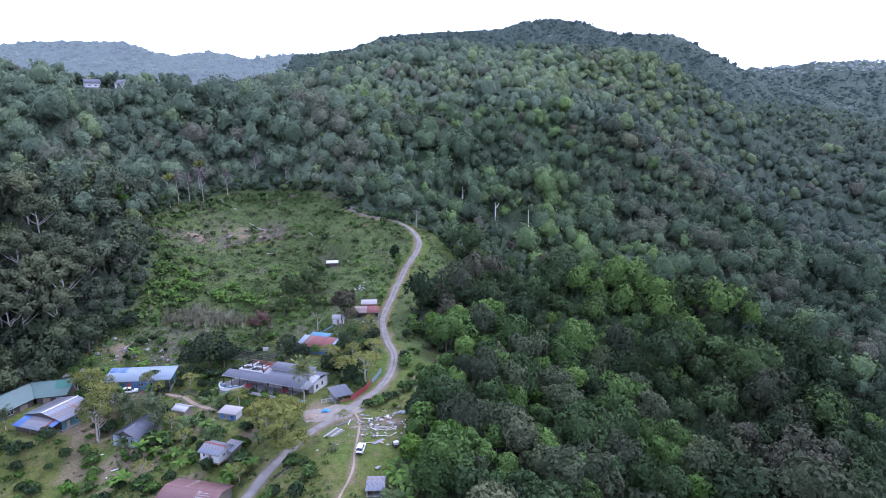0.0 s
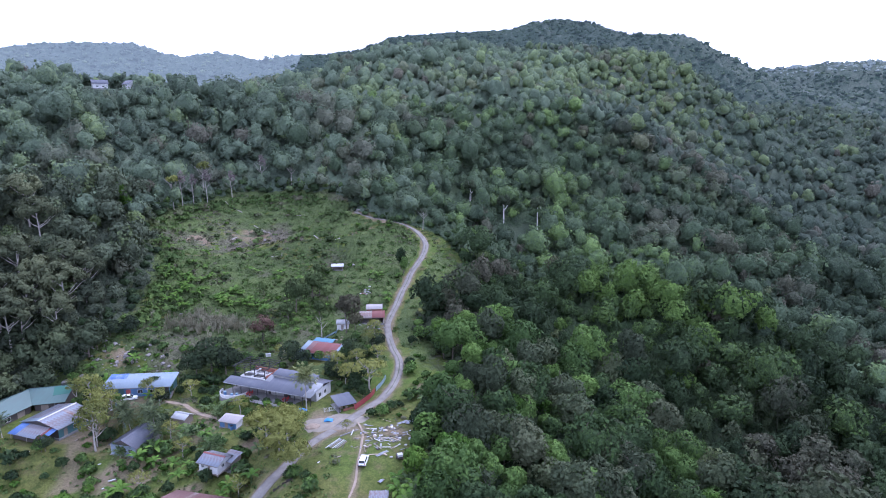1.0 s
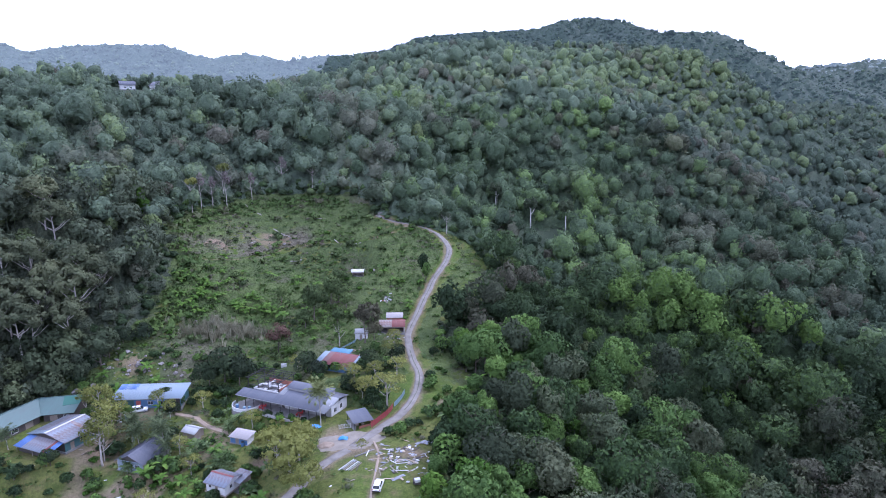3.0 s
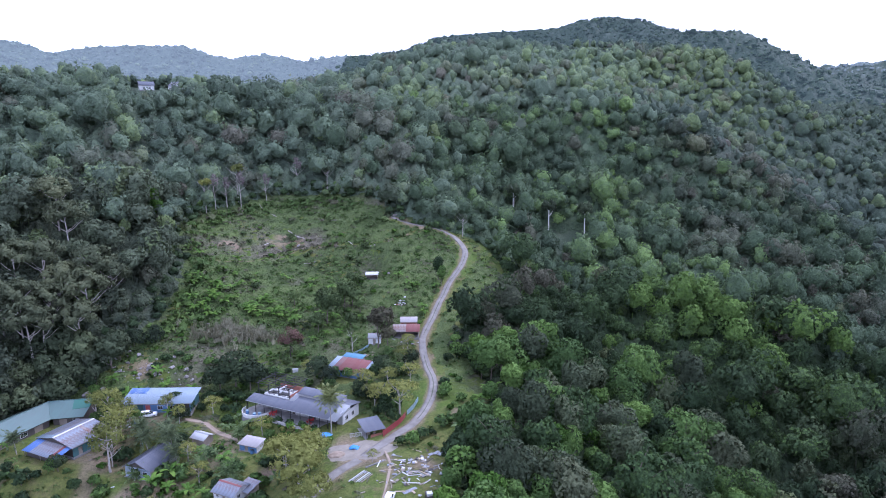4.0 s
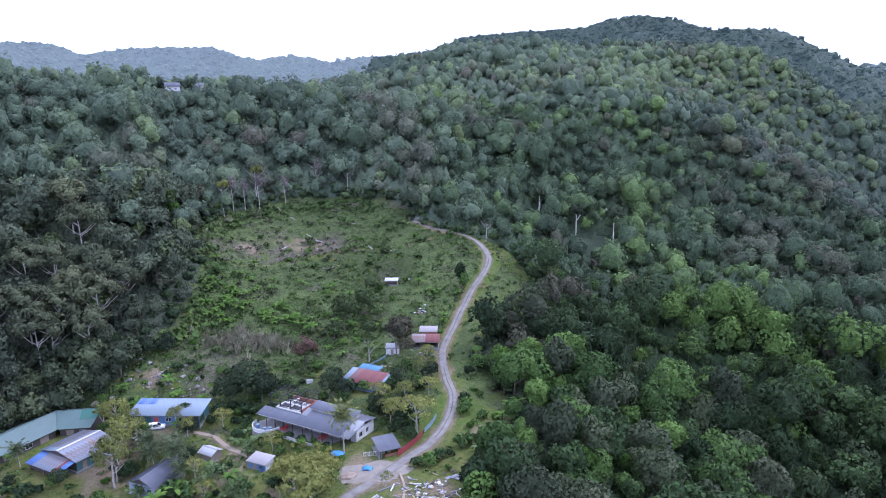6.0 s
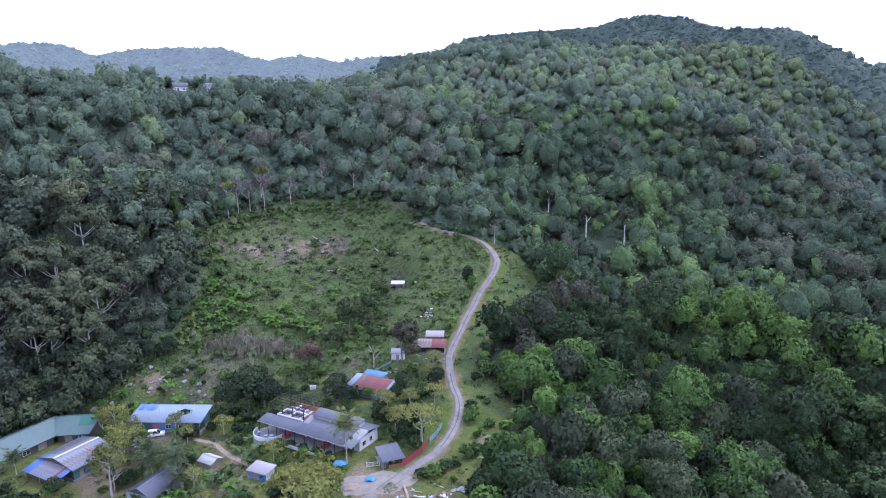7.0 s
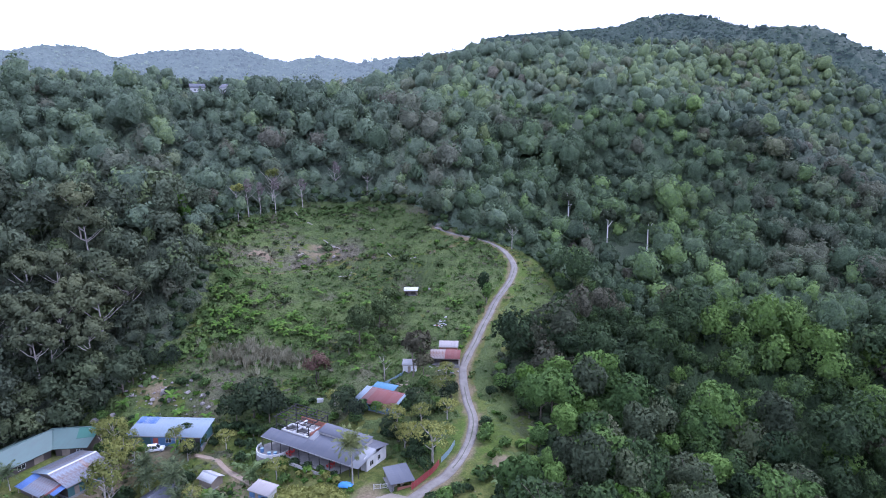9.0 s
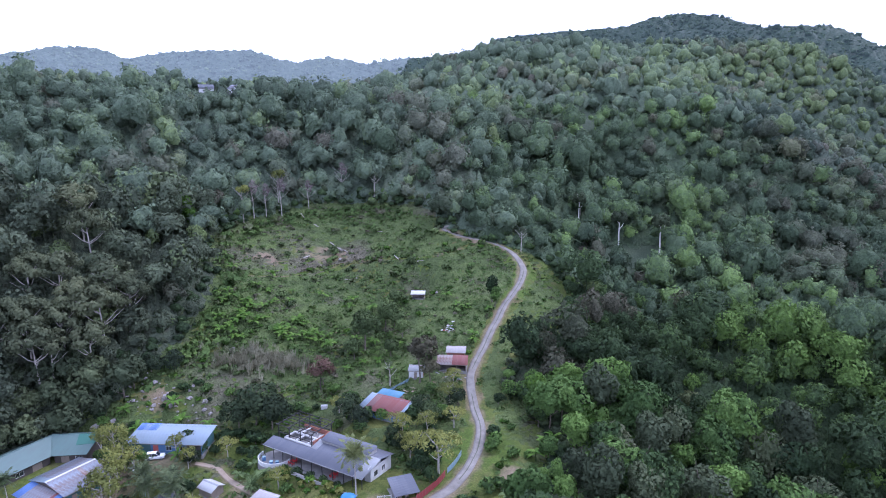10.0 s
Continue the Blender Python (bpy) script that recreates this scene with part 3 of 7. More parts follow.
def billow():
    """A rounded lump of three six-sided rings, open below."""
    p = np.array([(r * math.cos((i + 0.5 * k) * math.pi / 3), r * math.sin((i + 0.5 * k) * math.pi / 3), h) for k, (r, h) in enumerate(((0.72, -0.62), (1.0, 0.08), (0.55, 0.82))) for i in range(6)])
    f = [(6 * k + i, 6 * k + (i + 1) % 6, 6 * k + 6 + (i + 1) % 6, 6 * k + 6 + i) for k in (0, 1) for i in range(6)] + [(12, 13, 14, 15), (15, 16, 17, 12)]
    return p, np.array(f)


BALLS = {1: billow(), 2: quad_ball(2)}


def canopy_arrays(rng, height, radius, n, lobes, cards, size, low=0.3, droop=0.0):
    """A closed forest crown: one dome heaved up into billows, large and small, with loose sprays of leaves on it."""
    ball, quads = quad_ball(n)
    quads = quads[ball[quads].mean(1)[:, 2] > -0.5]
    used = np.unique(quads)
    ball, quads = ball[used], np.searchsorted(used, quads)
    half = height * (1 - low) / 2
    mid = np.array((0, 0, height - half))

    def billows(count, share):
        k = np.arange(count) + rng.uniform(0, 0.8, count)
        up = np.clip(1 - 1.45 * k / count, -0.45, 1)
        turn = k * 2.399 + rng.uniform(0, 6.28)
        way = np.stack([np.sqrt(1 - up**2) * np.cos(turn), np.sqrt(1 - up**2) * np.sin(turn), up], 1)
        wide = math.sqrt(2.9 / count) * 1.2 * rng.uniform(0.75, 1.2, count)
        far = np.arccos(np.clip(ball @ way.T, -1, 1)) / wide
        return (np.sqrt(np.clip(1 - far**2, 0, 1)) * rng.uniform(1 - share, 1, count)).max(1)

    reach = 0.46 + 0.5 * billows(lobes, 0.55)
    lean = rng.normal(size=3)
    if n > 3:
        reach = reach + 0.17 * billows(lobes * 4, 0.8)
    reach = reach * (1 + 0.3 * np.tanh(ball @ lean * 0.7)) * rng.normal(1, 0.085 if n > 3 else 0.07, len(ball))
    p = mid + ball * reach[:, None] * (radius, radius, half)
    p[:, 2] -= droop * height * rng.uniform(0, 1, len(p)) * (ball[:, 2] < 0.1)
    a, b = p[quads[:, 2]] - p[quads[:, 0]], p[quads[:, 3]] - p[quads[:, 1]]
    flat = np.cross(a, b)
    way = np.zeros(p.shape)
    for k in range(4):
        np.add.at(way, quads[:, k], flat)
    way /= np.linalg.norm(way, axis=1)[:, None] + 1e-9
    verts, faces, ways = [p], [quads], [way]
    if cards:
        own = rng.integers(0, len(quads), cards)
        mix = rng.dirichlet((1, 1, 1, 1), cards)[:, :, None]
        spot, out = (p[quads[own]] * mix).sum(1), (way[quads[own]] * mix).sum(1)
        w = size * rng.uniform(0.5, 1.2, (cards, 1))
        nrm = 0.8 * out + rng.normal(size=(cards, 3)) * 0.65
        nrm /= np.linalg.norm(nrm, axis=1)[:, None]
        t = np.cross(nrm, rng.normal(size=(cards, 3)))
        t /= np.linalg.norm(t, axis=1)[:, None]
        b = np.cross(nrm, t) * rng.uniform(0.5, 0.9, (cards, 1))
        c = spot + out * w * rng.uniform(-0.1, 1.0, (cards, 1))
        e = rng.uniform(0.2, 0.6, (4, cards, 1))
        quad = np.stack([c - t * w * e[0] - b * w * 0.4, c + t * w * 0.45 - b * w * e[1], c + t * w * e[2] + b * w * 0.4, c - t * w * 0.45 + b * w * e[3]], 1)
        verts.append(quad.reshape(-1, 3))
        faces.append(np.arange(cards * 4).reshape(-1, 4) + len(p))
        soft = 0.6 * out + 0.55 * nrm + (0, 0, 0.15)
        ways.append(np.repeat(soft / np.linalg.norm(soft, axis=1)[:, None], 4, 0))
    return np.concatenate(verts), np.concatenate(faces), np.concatenate(ways)


def leafy_arrays(rng, height, radius, lobes, cards, size, low=0.3, droop=0.0, heart=3, tilt=0.6, full=0.66):
    """A broadleaf crown of many loose sprays on a billowed dome, over a smaller heart that closes it."""
    again = np.random.default_rng()
    again.bit_generator.state = rng.bit_generator.state
    p, quads, way = canopy_arrays(rng, height, radius, 6, lobes, 0, 1, low, droop)
    if heart > 2:
        core = canopy_arrays(again, height * (0.6 + 0.4 * full), radius * full, heart, lobes, 0, 1, low + 0.05)
    else:
        core = canopy_arrays(rng, height * 0.9, radius * full, heart, 5, 0, 1, low + 0.05)
    area = np.linalg.norm(np.cross(p[quads[:, 2]] - p[quads[:, 0]], p[quads[:, 3]] - p[quads[:, 1]]), axis=1) * (0.55 + 0.45 * (way[quads].mean(1)[:, 2] > -0.1))
    own = rng.choice(len(quads), cards, p=area / area.sum())
    mix = rng.dirichlet((1, 1, 1, 1), cards)[:, :, None]
    spot, out = (p[quads[own]] * mix).sum(1), (way[quads[own]] * mix).sum(1)
    w = size * rng.uniform(0.6, 1.3, (cards, 1))
    nrm = out + rng.normal(size=(cards, 3)) * tilt + (0, 0, 0.15)
    nrm /= np.linalg.norm(nrm, axis=1)[:, None]
    t = np.cross(nrm, rng.normal(size=(cards, 3)))
    t /= np.linalg.norm(t, axis=1)[:, None]
    b = np.cross(nrm, t) * rng.uniform(0.55, 1.0, (cards, 1))
    c = spot + out * w * rng.uniform(-0.5, 0.35, (cards, 1))
    e = rng.uniform(0.2, 0.65, (4, cards, 1))
    sag = nrm * w * 0.2
    quad = np.stack([c - t * w * e[0] - b * w * 0.45 - sag, c + t * w * 0.5 - b * w * e[1], c + t * w * e[2] + b * w * 0.45 - sag, c - t * w * 0.5 + b * w * e[3]], 1)
    soft = out + 0.6 * tilt * nrm + (0, 0, 0.1)
    soft /= np.linalg.norm(soft, axis=1)[:, None]
    return joined(core, (quad.reshape(-1, 3), np.arange(cards * 4).reshape(-1, 4), np.repeat(soft, 4, 0)))


def crown_arrays(rng, height, radius, lobes, cards, size, droop=0.0, flat=0.8, low=0.45, core=True, fine=2, full=0.55, hull=0.74):
    """A crown of uneven leafy billows heaped on a dome, each set with loose leaves; returns points, quads and leaf normals."""
    verts, faces, ways = [], [], []
    half = height * (1 - low) / 2 * (0.75 + 0.3 * flat)
    mid = np.array((0, 0, height - half))
    axes = np.array((radius, radius, half))
    swell = rng.normal(size=(5, 3))
    swell /= np.linalg.norm(swell, axis=1)[:, None]
    gain = rng.uniform(-0.3, 0.35, 5)

    def reach(d):
        return 1 + (np.clip(d @ swell.T, 0, 1) ** 3 @ gain)

    count = int(lobes)
    k = np.arange(count) + rng.uniform(0, 0.7, count)
    up = np.clip(0.97 - 1.5 * k / count, -0.6, 0.97)
    turn = k * 2.399 + rng.uniform(0, 6.28)
    d0 = np.stack([np.sqrt(1 - up**2) * np.cos(turn), np.sqrt(1 - up**2) * np.sin(turn), up], 1)
    wide = np.clip(np.sqrt(2.6 / count), 0.3, 0.75 if count > 1 else 1.1) * rng.uniform(0.68, 1.15, count)
    heart = d0 * ((1 - 0.62 * wide) * reach(d0) * rng.uniform(0.85, 1.08, count))[:, None]
    thick = np.stack([wide, wide, wide * rng.uniform(0.7, 0.95, count)], 1)
    base = 0
    if core:
        for m in range(-1 if full else 0, count):
            ball, quads = BALLS[2 if m < 0 else fine]
            rough = rng.uniform(0.66, 1.16, len(ball))[:, None]
            if m < 0:
                p, way = ball * full * rough, ball
            else:
                p, way = heart[m] + ball * thick[m] * rough * (hull if cards else 1.0), 0.85 * ball + 0.3 * d0[m]
            verts.append(mid + p * axes)
            faces.append(quads + base)
            ways.append(way / np.linalg.norm(way, axis=1)[:, None])
            base += len(ball)
    if cards:
        own = rng.choice(count, cards, p=wide**2 / (wide**2).sum())
        local = rng.normal(size=(cards, 3)) + 0.7 * d0[own]
        local[:, 2] += 0.25
        local /= np.linalg.norm(local, axis=1)[:, None]
        c = mid + (heart[own] + local * thick[own] * rng.uniform(hull * 0.95 if core else 0.4, 1.12, (cards, 1))) * axes
        c[:, 2] -= droop * rng.uniform(0, 1, cards) ** 2 * height
        nrm = 0.75 * local + 0.3 * d0[own] + rng.normal(size=(cards, 3)) * 0.33
        nrm /= np.linalg.norm(nrm, axis=1)[:, None]
        t = np.cross(nrm, rng.normal(size=(cards, 3)))
        t /= np.linalg.norm(t, axis=1)[:, None]
        b = np.cross(nrm, t)
        w = size * rng.uniform(0.55, 1.2, (cards, 1))
        h = w * rng.uniform(0.6, 1.0, (cards, 1))
        sag = nrm * w * 0.22
        e = rng.uniform(0.2, 0.6, (4, cards, 1))
        quad = np.stack([c - t * w * e[0] - b * h * 0.4 - sag, c + t * w * 0.45 - b * h * e[1], c + t * w * e[2] + b * h * 0.4 - sag, c - t * w * 0.45 + b * h * e[3]], 1)
        verts.append(quad.reshape(-1, 3))
        faces.append(np.arange(cards * 4).reshape(-1, 4) + base)
        way = 0.75 * local + 0.3 * d0[own] + 0.2 * nrm + (0, 0, 0.1)
        way /= np.linalg.norm(way, axis=1)[:, None]
        ways.append(np.repeat(way, 4, 0))
    return np.concatenate(verts), np.concatenate(faces), np.concatenate(ways)


def trunk_arrays(rng, height, radius, limbs=4, sides=6, lean=0.04, spread=0.35, crown=0.55):
    """A tapered trunk with limbs, as rings of quads."""
    verts, faces, ways = [], [], []

    def tube(points, radii):
        base = sum(len(v) for v in verts)
        ring = np.array([(math.cos(2 * math.pi * k / sides), math.sin(2 * math.pi * k / sides), 0) for k in range(sides)])
        p = np.array(points)
        way = np.gradient(p, axis=0)
        for q, r, w in zip(p, radii, way):
            w = w / np.linalg.norm(w)
            a = np.cross(w, (0.31, 0.95, 0.05))
            a /= np.linalg.norm(a)
            ways.append(ring[:, :1] * a + ring[:, 1:2] * np.cross(w, a))
            verts.append(q + r * ways[-1])
        i = np.arange(len(p) * sides).reshape(-1, sides) + base
        faces.append(np.stack([i[:-1], np.roll(i[:-1], -1, 1), np.roll(i[1:], -1, 1), i[1:]], -1).reshape(-1, 4))

    side = rng.normal(size=2) * lean * height
    spine = [(side[0] * s * s + rng.normal() * 0.05, side[1] * s * s + rng.normal() * 0.05, height * s) for s in (-0.06, 0.0, 0.2, 0.45, 0.7, 0.88)]
    tube(spine, [radius * f for f in (1.35, 1.15, 0.9, 0.72, 0.5, 0.16)])
    for n in range(limbs):
        s = rng.uniform(crown - 0.08, 0.82)
        a = 2 * math.pi * (n + rng.uniform(0, 0.7)) / limbs
        start = np.array([np.interp(s, (0, 0.2, 0.45, 0.7, 0.88), [q[k] for q in spine[1:]]) for k in range(3)])
        far = height * spread * rng.uniform(0.6, 1.0)
        out = np.array((math.cos(a), math.sin(a), 0))
        tube([start, start + out * far * 0.4 + (0, 0, far * 0.25), start + out * far * 0.75 + (0, 0, far * 0.6), start + out * far + (0, 0, far * 0.8)], [radius * f for f in (0.5, 0.36, 0.22, 0.06)])
    return np.concatenate(verts), np.concatenate(faces), np.concatenate(ways)




def spread_points(x0, x1, y0, y1, gap, rng, jitter=0.55):
    nx, ny = int((x1 - x0) / gap), int((y1 - y0) / gap)
    gx, gy = np.meshgrid(np.arange(nx), np.arange(ny))
    x = x0 + (gx + 0.5 * (gy % 2) + rng.uniform(-jitter, jitter, gx.shape)) * gap
    y = y0 + (gy + rng.uniform(-jitter, jitter, gx.shape)) * gap
    return x.ravel(), y.ravel()


def stand(name, label, variants, x, y, z, scale, mat, tone, dry, rng):
    """Many trees of a wood joined into one mesh."""
    verts, faces, ways, tones, dries, base = [], [], [], [], [], 0
    pick = rng.integers(0, len(variants), len(x))
    for k, (v, f, n) in enumerate(variants):
        own = np.where(pick == k)[0]
        if not len(own):
            continue
        a = rng.uniform(0, 2 * math.pi, len(own))
        c, s = np.cos(a)[:, None], np.sin(a)[:, None]
        k1, k2 = scale[own][:, None], (scale[own] * rng.uniform(0.85, 1.2, len(own)))[:, None]
        px = (v[None, :, 0] * c - v[None, :, 1] * s) * k1 + x[own][:, None]
        py = (v[None, :, 0] * s + v[None, :, 1] * c) * k1 + y[own][:, None]
        pz = v[None, :, 2] * k2 + z[own][:, None]
        verts.append(np.stack([px, py, pz], -1).reshape(-1, 3))
        faces.append((f[None] + (np.arange(len(own)) * len(v))[:, None, None]).reshape(-1, 4) + base)
        nx, ny = n[None, :, 0] * c - n[None, :, 1] * s, n[None, :, 0] * s + n[None, :, 1] * c
        ways.append(np.stack([nx, ny, np.broadcast_to(n[None, :, 2], nx.shape)], -1).reshape(-1, 3))
        tones.append(np.repeat(tone[own], len(v)))
        dries.append(np.repeat(dry[own], len(v)))
        base += len(own) * len(v)
    v, f = np.concatenate(verts), np.concatenate(faces)
    me = mesh_from(name, v, f, mat, tone=np.concatenate(tones), dry=np.concatenate(dries))
    me.normals_split_custom_set_from_vertices(np.concatenate(ways))
    return tagged(new(name, me), label, "forest", kind="stuff")


def joined(a, b):
    return np.concatenate([a[0], b[0]]), np.concatenate([a[1], b[1] + len(a[0])]), np.concatenate([a[2], b[2]])


def wood_tone(x, y, rng):
    """Lighter and darker patches of the wood, some painted as sun and shade, and single pale or dry trees."""
    patch = 0.5 + 0.5 * value_noise(x, y, 38, 11) + 0.22 * value_noise(x, y, 12, 12) + 0.3 * value_noise(x, y, 95, 17)
    tone = np.clip(0.62 * patch + rng.normal(0, 0.19, len(x)), 0, 1)
    bright = rng.uniform(size=len(x)) < 0.06
    tone[bright] = rng.uniform(0.85, 1.0, bright.sum())
    # young bright growth; painted tone lightens the sunlit crest, darkens shaded right-hand slopes
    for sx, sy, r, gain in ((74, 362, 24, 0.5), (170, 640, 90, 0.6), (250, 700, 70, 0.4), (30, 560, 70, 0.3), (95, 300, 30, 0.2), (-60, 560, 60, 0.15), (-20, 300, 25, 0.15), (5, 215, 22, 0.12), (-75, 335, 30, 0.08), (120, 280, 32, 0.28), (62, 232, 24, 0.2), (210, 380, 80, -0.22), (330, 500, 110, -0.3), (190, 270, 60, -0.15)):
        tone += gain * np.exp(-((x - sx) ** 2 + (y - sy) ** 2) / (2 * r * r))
    dry = np.where(rng.uniform(size=len(x)) < 0.035, rng.uniform(0.3, 0.8, len(x)), 0.0)
    dry = np.maximum(dry, np.where(rng.uniform(size=len(x)) < 0.4, 0.5 * np.exp(-((x + 112) ** 2 + (y - 312) ** 2) / 200), 0))
    dry = np.maximum(dry, np.where(rng.uniform(size=len(x)) < 0.45, np.clip(1.1 * value_noise(x, y, 55, 31) - 0.3, 0, 0.5), 0))
    return np.clip(tone, 0, 1), np.where(np.hypot(x, y) < 1000, dry, 0)


def hill_lane(x, y):
    """Distance down the slope from the house on the hill, and to the side of that line."""
    return ((x + 338) * 336 - (y - 623) * 590) / 679, np.abs((x + 330) * 590 + (y - 623) * 336) / 679


GLADES = [(18, 470, 11), (45, 505, 10), (-8, 455, 8), (46, 344, 8), (31, 342, 8), (16, 350, 7)]


def wood_scatter(gap, near, far, x0, x1, y0, y1, rng):
    """Spots of a wood in a stretch of the plan between two distances from the valley mouth."""
    x, y = spread_points(x0, x1, y0, y1, gap, rng)
    d = np.hypot(x, y) + 14 * value_noise(x, y, 7, 91)
    bearing = np.degrees(np.arctan2(-x, y))
    keep = (d >= near) & (d < far) & (bearing > -37) & (bearing < 47) & ~inside(CLEARING, x, y)
    keep &= outline_distance(CLEARING, x, y) > 1.2
    # grassy gaps on the hill
    for sx, sy, r in GLADES:
        keep &= (np.hypot((x - sx), (y - sy) * 0.7) > r) | (rng.uniform(size=len(x)) < 0.18)
    # the felled stretch below the house on the hill
    along, across = hill_lane(x, y)
    keep &= (along < -14) | (along > 125) | (across > 20)
    x, y = x[keep], y[keep]
    z = foot(x, y)
    # the lee slopes beyond the crests are thinly wooded
    d = np.hypot(x, y)
    fall = foot(x * (1 + 14 / d), y * (1 + 14 / d)) - z
    keep = (d < 300) | (fall > -2.5) | (rng.uniform(size=len(x)) < np.where(d < 860, 0.12, 0.03))
    keep &= (d < 860) | (z > 104) | (x > 150)
    return x[keep], y[keep], z[keep]


def near_wood(x, y):
    """The stretch of the plan where each tree stands as a thing of its own."""
    return (x > -14) & (x < 74) & (y > 100) & (y < 226)


MINGLED = (-30, 120)


def mingled(x, y, x0, x1):
    """Neighbouring stands run into one another along a ragged line."""
    across = x + 60 * value_noise(x, y, 8, 19) + 35 * value_noise(x, y, 55, 20)
    return ((across >= x0) | (x0 not in MINGLED)) & ((across < x1) | (x1 not in MINGLED))


def make_woods():
    rng = np.random.default_rng(11)
    fine, mid, coarse, tiny = [], [], [], []
    for k in range(14):
        h = rng.uniform(12, 18)
        r = h * rng.uniform(0.29, 0.46)
        low, droop = rng.uniform(0.1, 0.35), 0.12 if k % 5 == 0 else 0.03
        lobes = int(rng.integers(6, 11))
        fine.append(joined(leafy_arrays(rng, h, r, lobes, 340, 0.9, low, droop, 2, 0.5), trunk_arrays(rng, h * 0.85, 0.22, 2, 4)))
        mid.append(leafy_arrays(rng, h, r, lobes, 92, 1.05, low * 0.6, droop, 3, 0.4, 0.85))
        coarse.append(leafy_arrays(rng, h, r, lobes, 16, 1.5, low * 0.4, droop, 3, 0.34, 0.88))
        tiny.append(leafy_arrays(rng, h * 0.72, r * 1.45, lobes, 6, 3.0, 0.1, 0, 2, 0.25))
    for label, variants, gap, near, far, box, mat in (  # label, shapes, gap, from, to, stretch, leaves
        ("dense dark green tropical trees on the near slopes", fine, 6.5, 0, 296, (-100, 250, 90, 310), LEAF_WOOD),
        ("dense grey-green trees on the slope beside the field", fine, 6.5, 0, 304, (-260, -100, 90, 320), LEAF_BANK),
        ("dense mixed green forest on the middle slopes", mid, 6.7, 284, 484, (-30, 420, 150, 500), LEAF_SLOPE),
        ("dense forest on the hill behind the field, haze painted into its leaves", mid, 6.7, 290, 484, (-420, -30, 150, 500), LEAF_FAR_HAZED),
        ("forest on the hill crest behind the field, haze painted into its leaves", coarse, 7.5, 480, 860, (-700, 120, 300, 880), LEAF_FAR_HAZED),
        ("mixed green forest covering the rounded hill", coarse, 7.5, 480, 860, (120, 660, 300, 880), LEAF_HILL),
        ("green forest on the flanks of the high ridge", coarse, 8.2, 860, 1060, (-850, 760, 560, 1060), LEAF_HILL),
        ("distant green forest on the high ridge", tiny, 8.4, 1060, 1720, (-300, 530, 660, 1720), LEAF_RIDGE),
        ("pale blue-green forest on the farthest range, hazed by its glow", tiny, 9.0, 1060, 1720, (-1250, -300, 660, 1720), LEAF_HAZE),
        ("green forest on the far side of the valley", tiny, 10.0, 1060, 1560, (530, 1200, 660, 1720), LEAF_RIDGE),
        ("forest on a low range beyond the valley, paled by painted haze", tiny, 10.5, 1560, 1720, (530, 1200, 660, 1720), LEAF_HAZE),
    ):
        x0, x1, y0, y1 = box
        x, y, z = wood_scatter(gap, near, far, x0 - 90 * (x0 in MINGLED), x1 + 90 * (x1 in MINGLED), y0, y1, rng)
        keep = ~near_wood(x, y) & mingled(x, y, x0, x1)
        x, y, z = x[keep], y[keep], z[keep]
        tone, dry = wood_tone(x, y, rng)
        scale = np.clip(rng.lognormal(-0.22, 0.32, len(x)), 0.38, 1.4) * (1 + 0.25 * value_noise(x, y, 30, 14))
        tall = rng.uniform(size=len(x)) < 0.10
        scale[tall] *= 1.15
        scale[(x < -112) & (x > -160) & (y > 180) & (y < 240)] *= 0.78
        along, across = hill_lane(x, y)
        scale[(along > 0) & (along < 320) & (across < 26)] *= 0.6
        scale *= np.clip(0.5 + outline_distance(CLEARING, x, y) / 16, 0.5, 1) if far < 310 else 0.97 if far < 900 else 0.78
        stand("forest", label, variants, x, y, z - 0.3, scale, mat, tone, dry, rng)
    # bushes that close the wood's edge
    x, y, z = wood_scatter(3.2, 0, 400, -200, 190, 70, 390, rng)
    keep = outline_distance(CLEARING, x, y) < 11
    x, y, z = x[keep], y[keep], z[keep]
    shrubs = [canopy_arrays(rng, 3.2, 2.0, 2, 5, 12, 0.9, 0.0) for _ in range(8)]
    tone, dry = wood_tone(x, y, rng)
    stand("undergrowth", "dense green bushes under the forest edge", shrubs, x, y, z - 0.4, rng.uniform(0.5, 1.5, len(x)), LEAF_WOOD, tone * 0.9, dry * 0.5, rng)
    # lower storey of the forest, closed from trunk to trunk; gap shade painted in
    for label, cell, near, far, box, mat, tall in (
        ("low growth under the near forest, gap shade painted in", 1.5, 0, 300, (-100, 250, 90, 320), LEAF_WOOD, 4.0),
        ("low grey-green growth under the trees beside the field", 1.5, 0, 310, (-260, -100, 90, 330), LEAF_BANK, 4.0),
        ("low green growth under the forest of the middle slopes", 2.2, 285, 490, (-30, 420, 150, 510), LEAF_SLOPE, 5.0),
        ("low growth under the forest behind the field, paled by painted haze", 2.2, 285, 490, (-420, -30, 150, 510), LEAF_FAR_HAZED, 5.0),
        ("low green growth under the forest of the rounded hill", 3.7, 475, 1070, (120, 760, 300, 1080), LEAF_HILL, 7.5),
        ("low growth under the forest of the hill crest, paled by painted haze", 3.7, 475, 1070, (-850, 120, 300, 1080), LEAF_FAR_HAZED, 7.5),
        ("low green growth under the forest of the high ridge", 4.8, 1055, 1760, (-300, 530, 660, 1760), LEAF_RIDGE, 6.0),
        ("low growth under the farthest range's forest, paled by painted haze", 5.5, 1055, 1760, (-1250, -300, 660, 1760), LEAF_HAZE, 6.5),
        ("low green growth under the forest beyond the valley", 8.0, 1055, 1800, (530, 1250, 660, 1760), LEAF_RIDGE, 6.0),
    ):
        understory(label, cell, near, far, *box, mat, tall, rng)


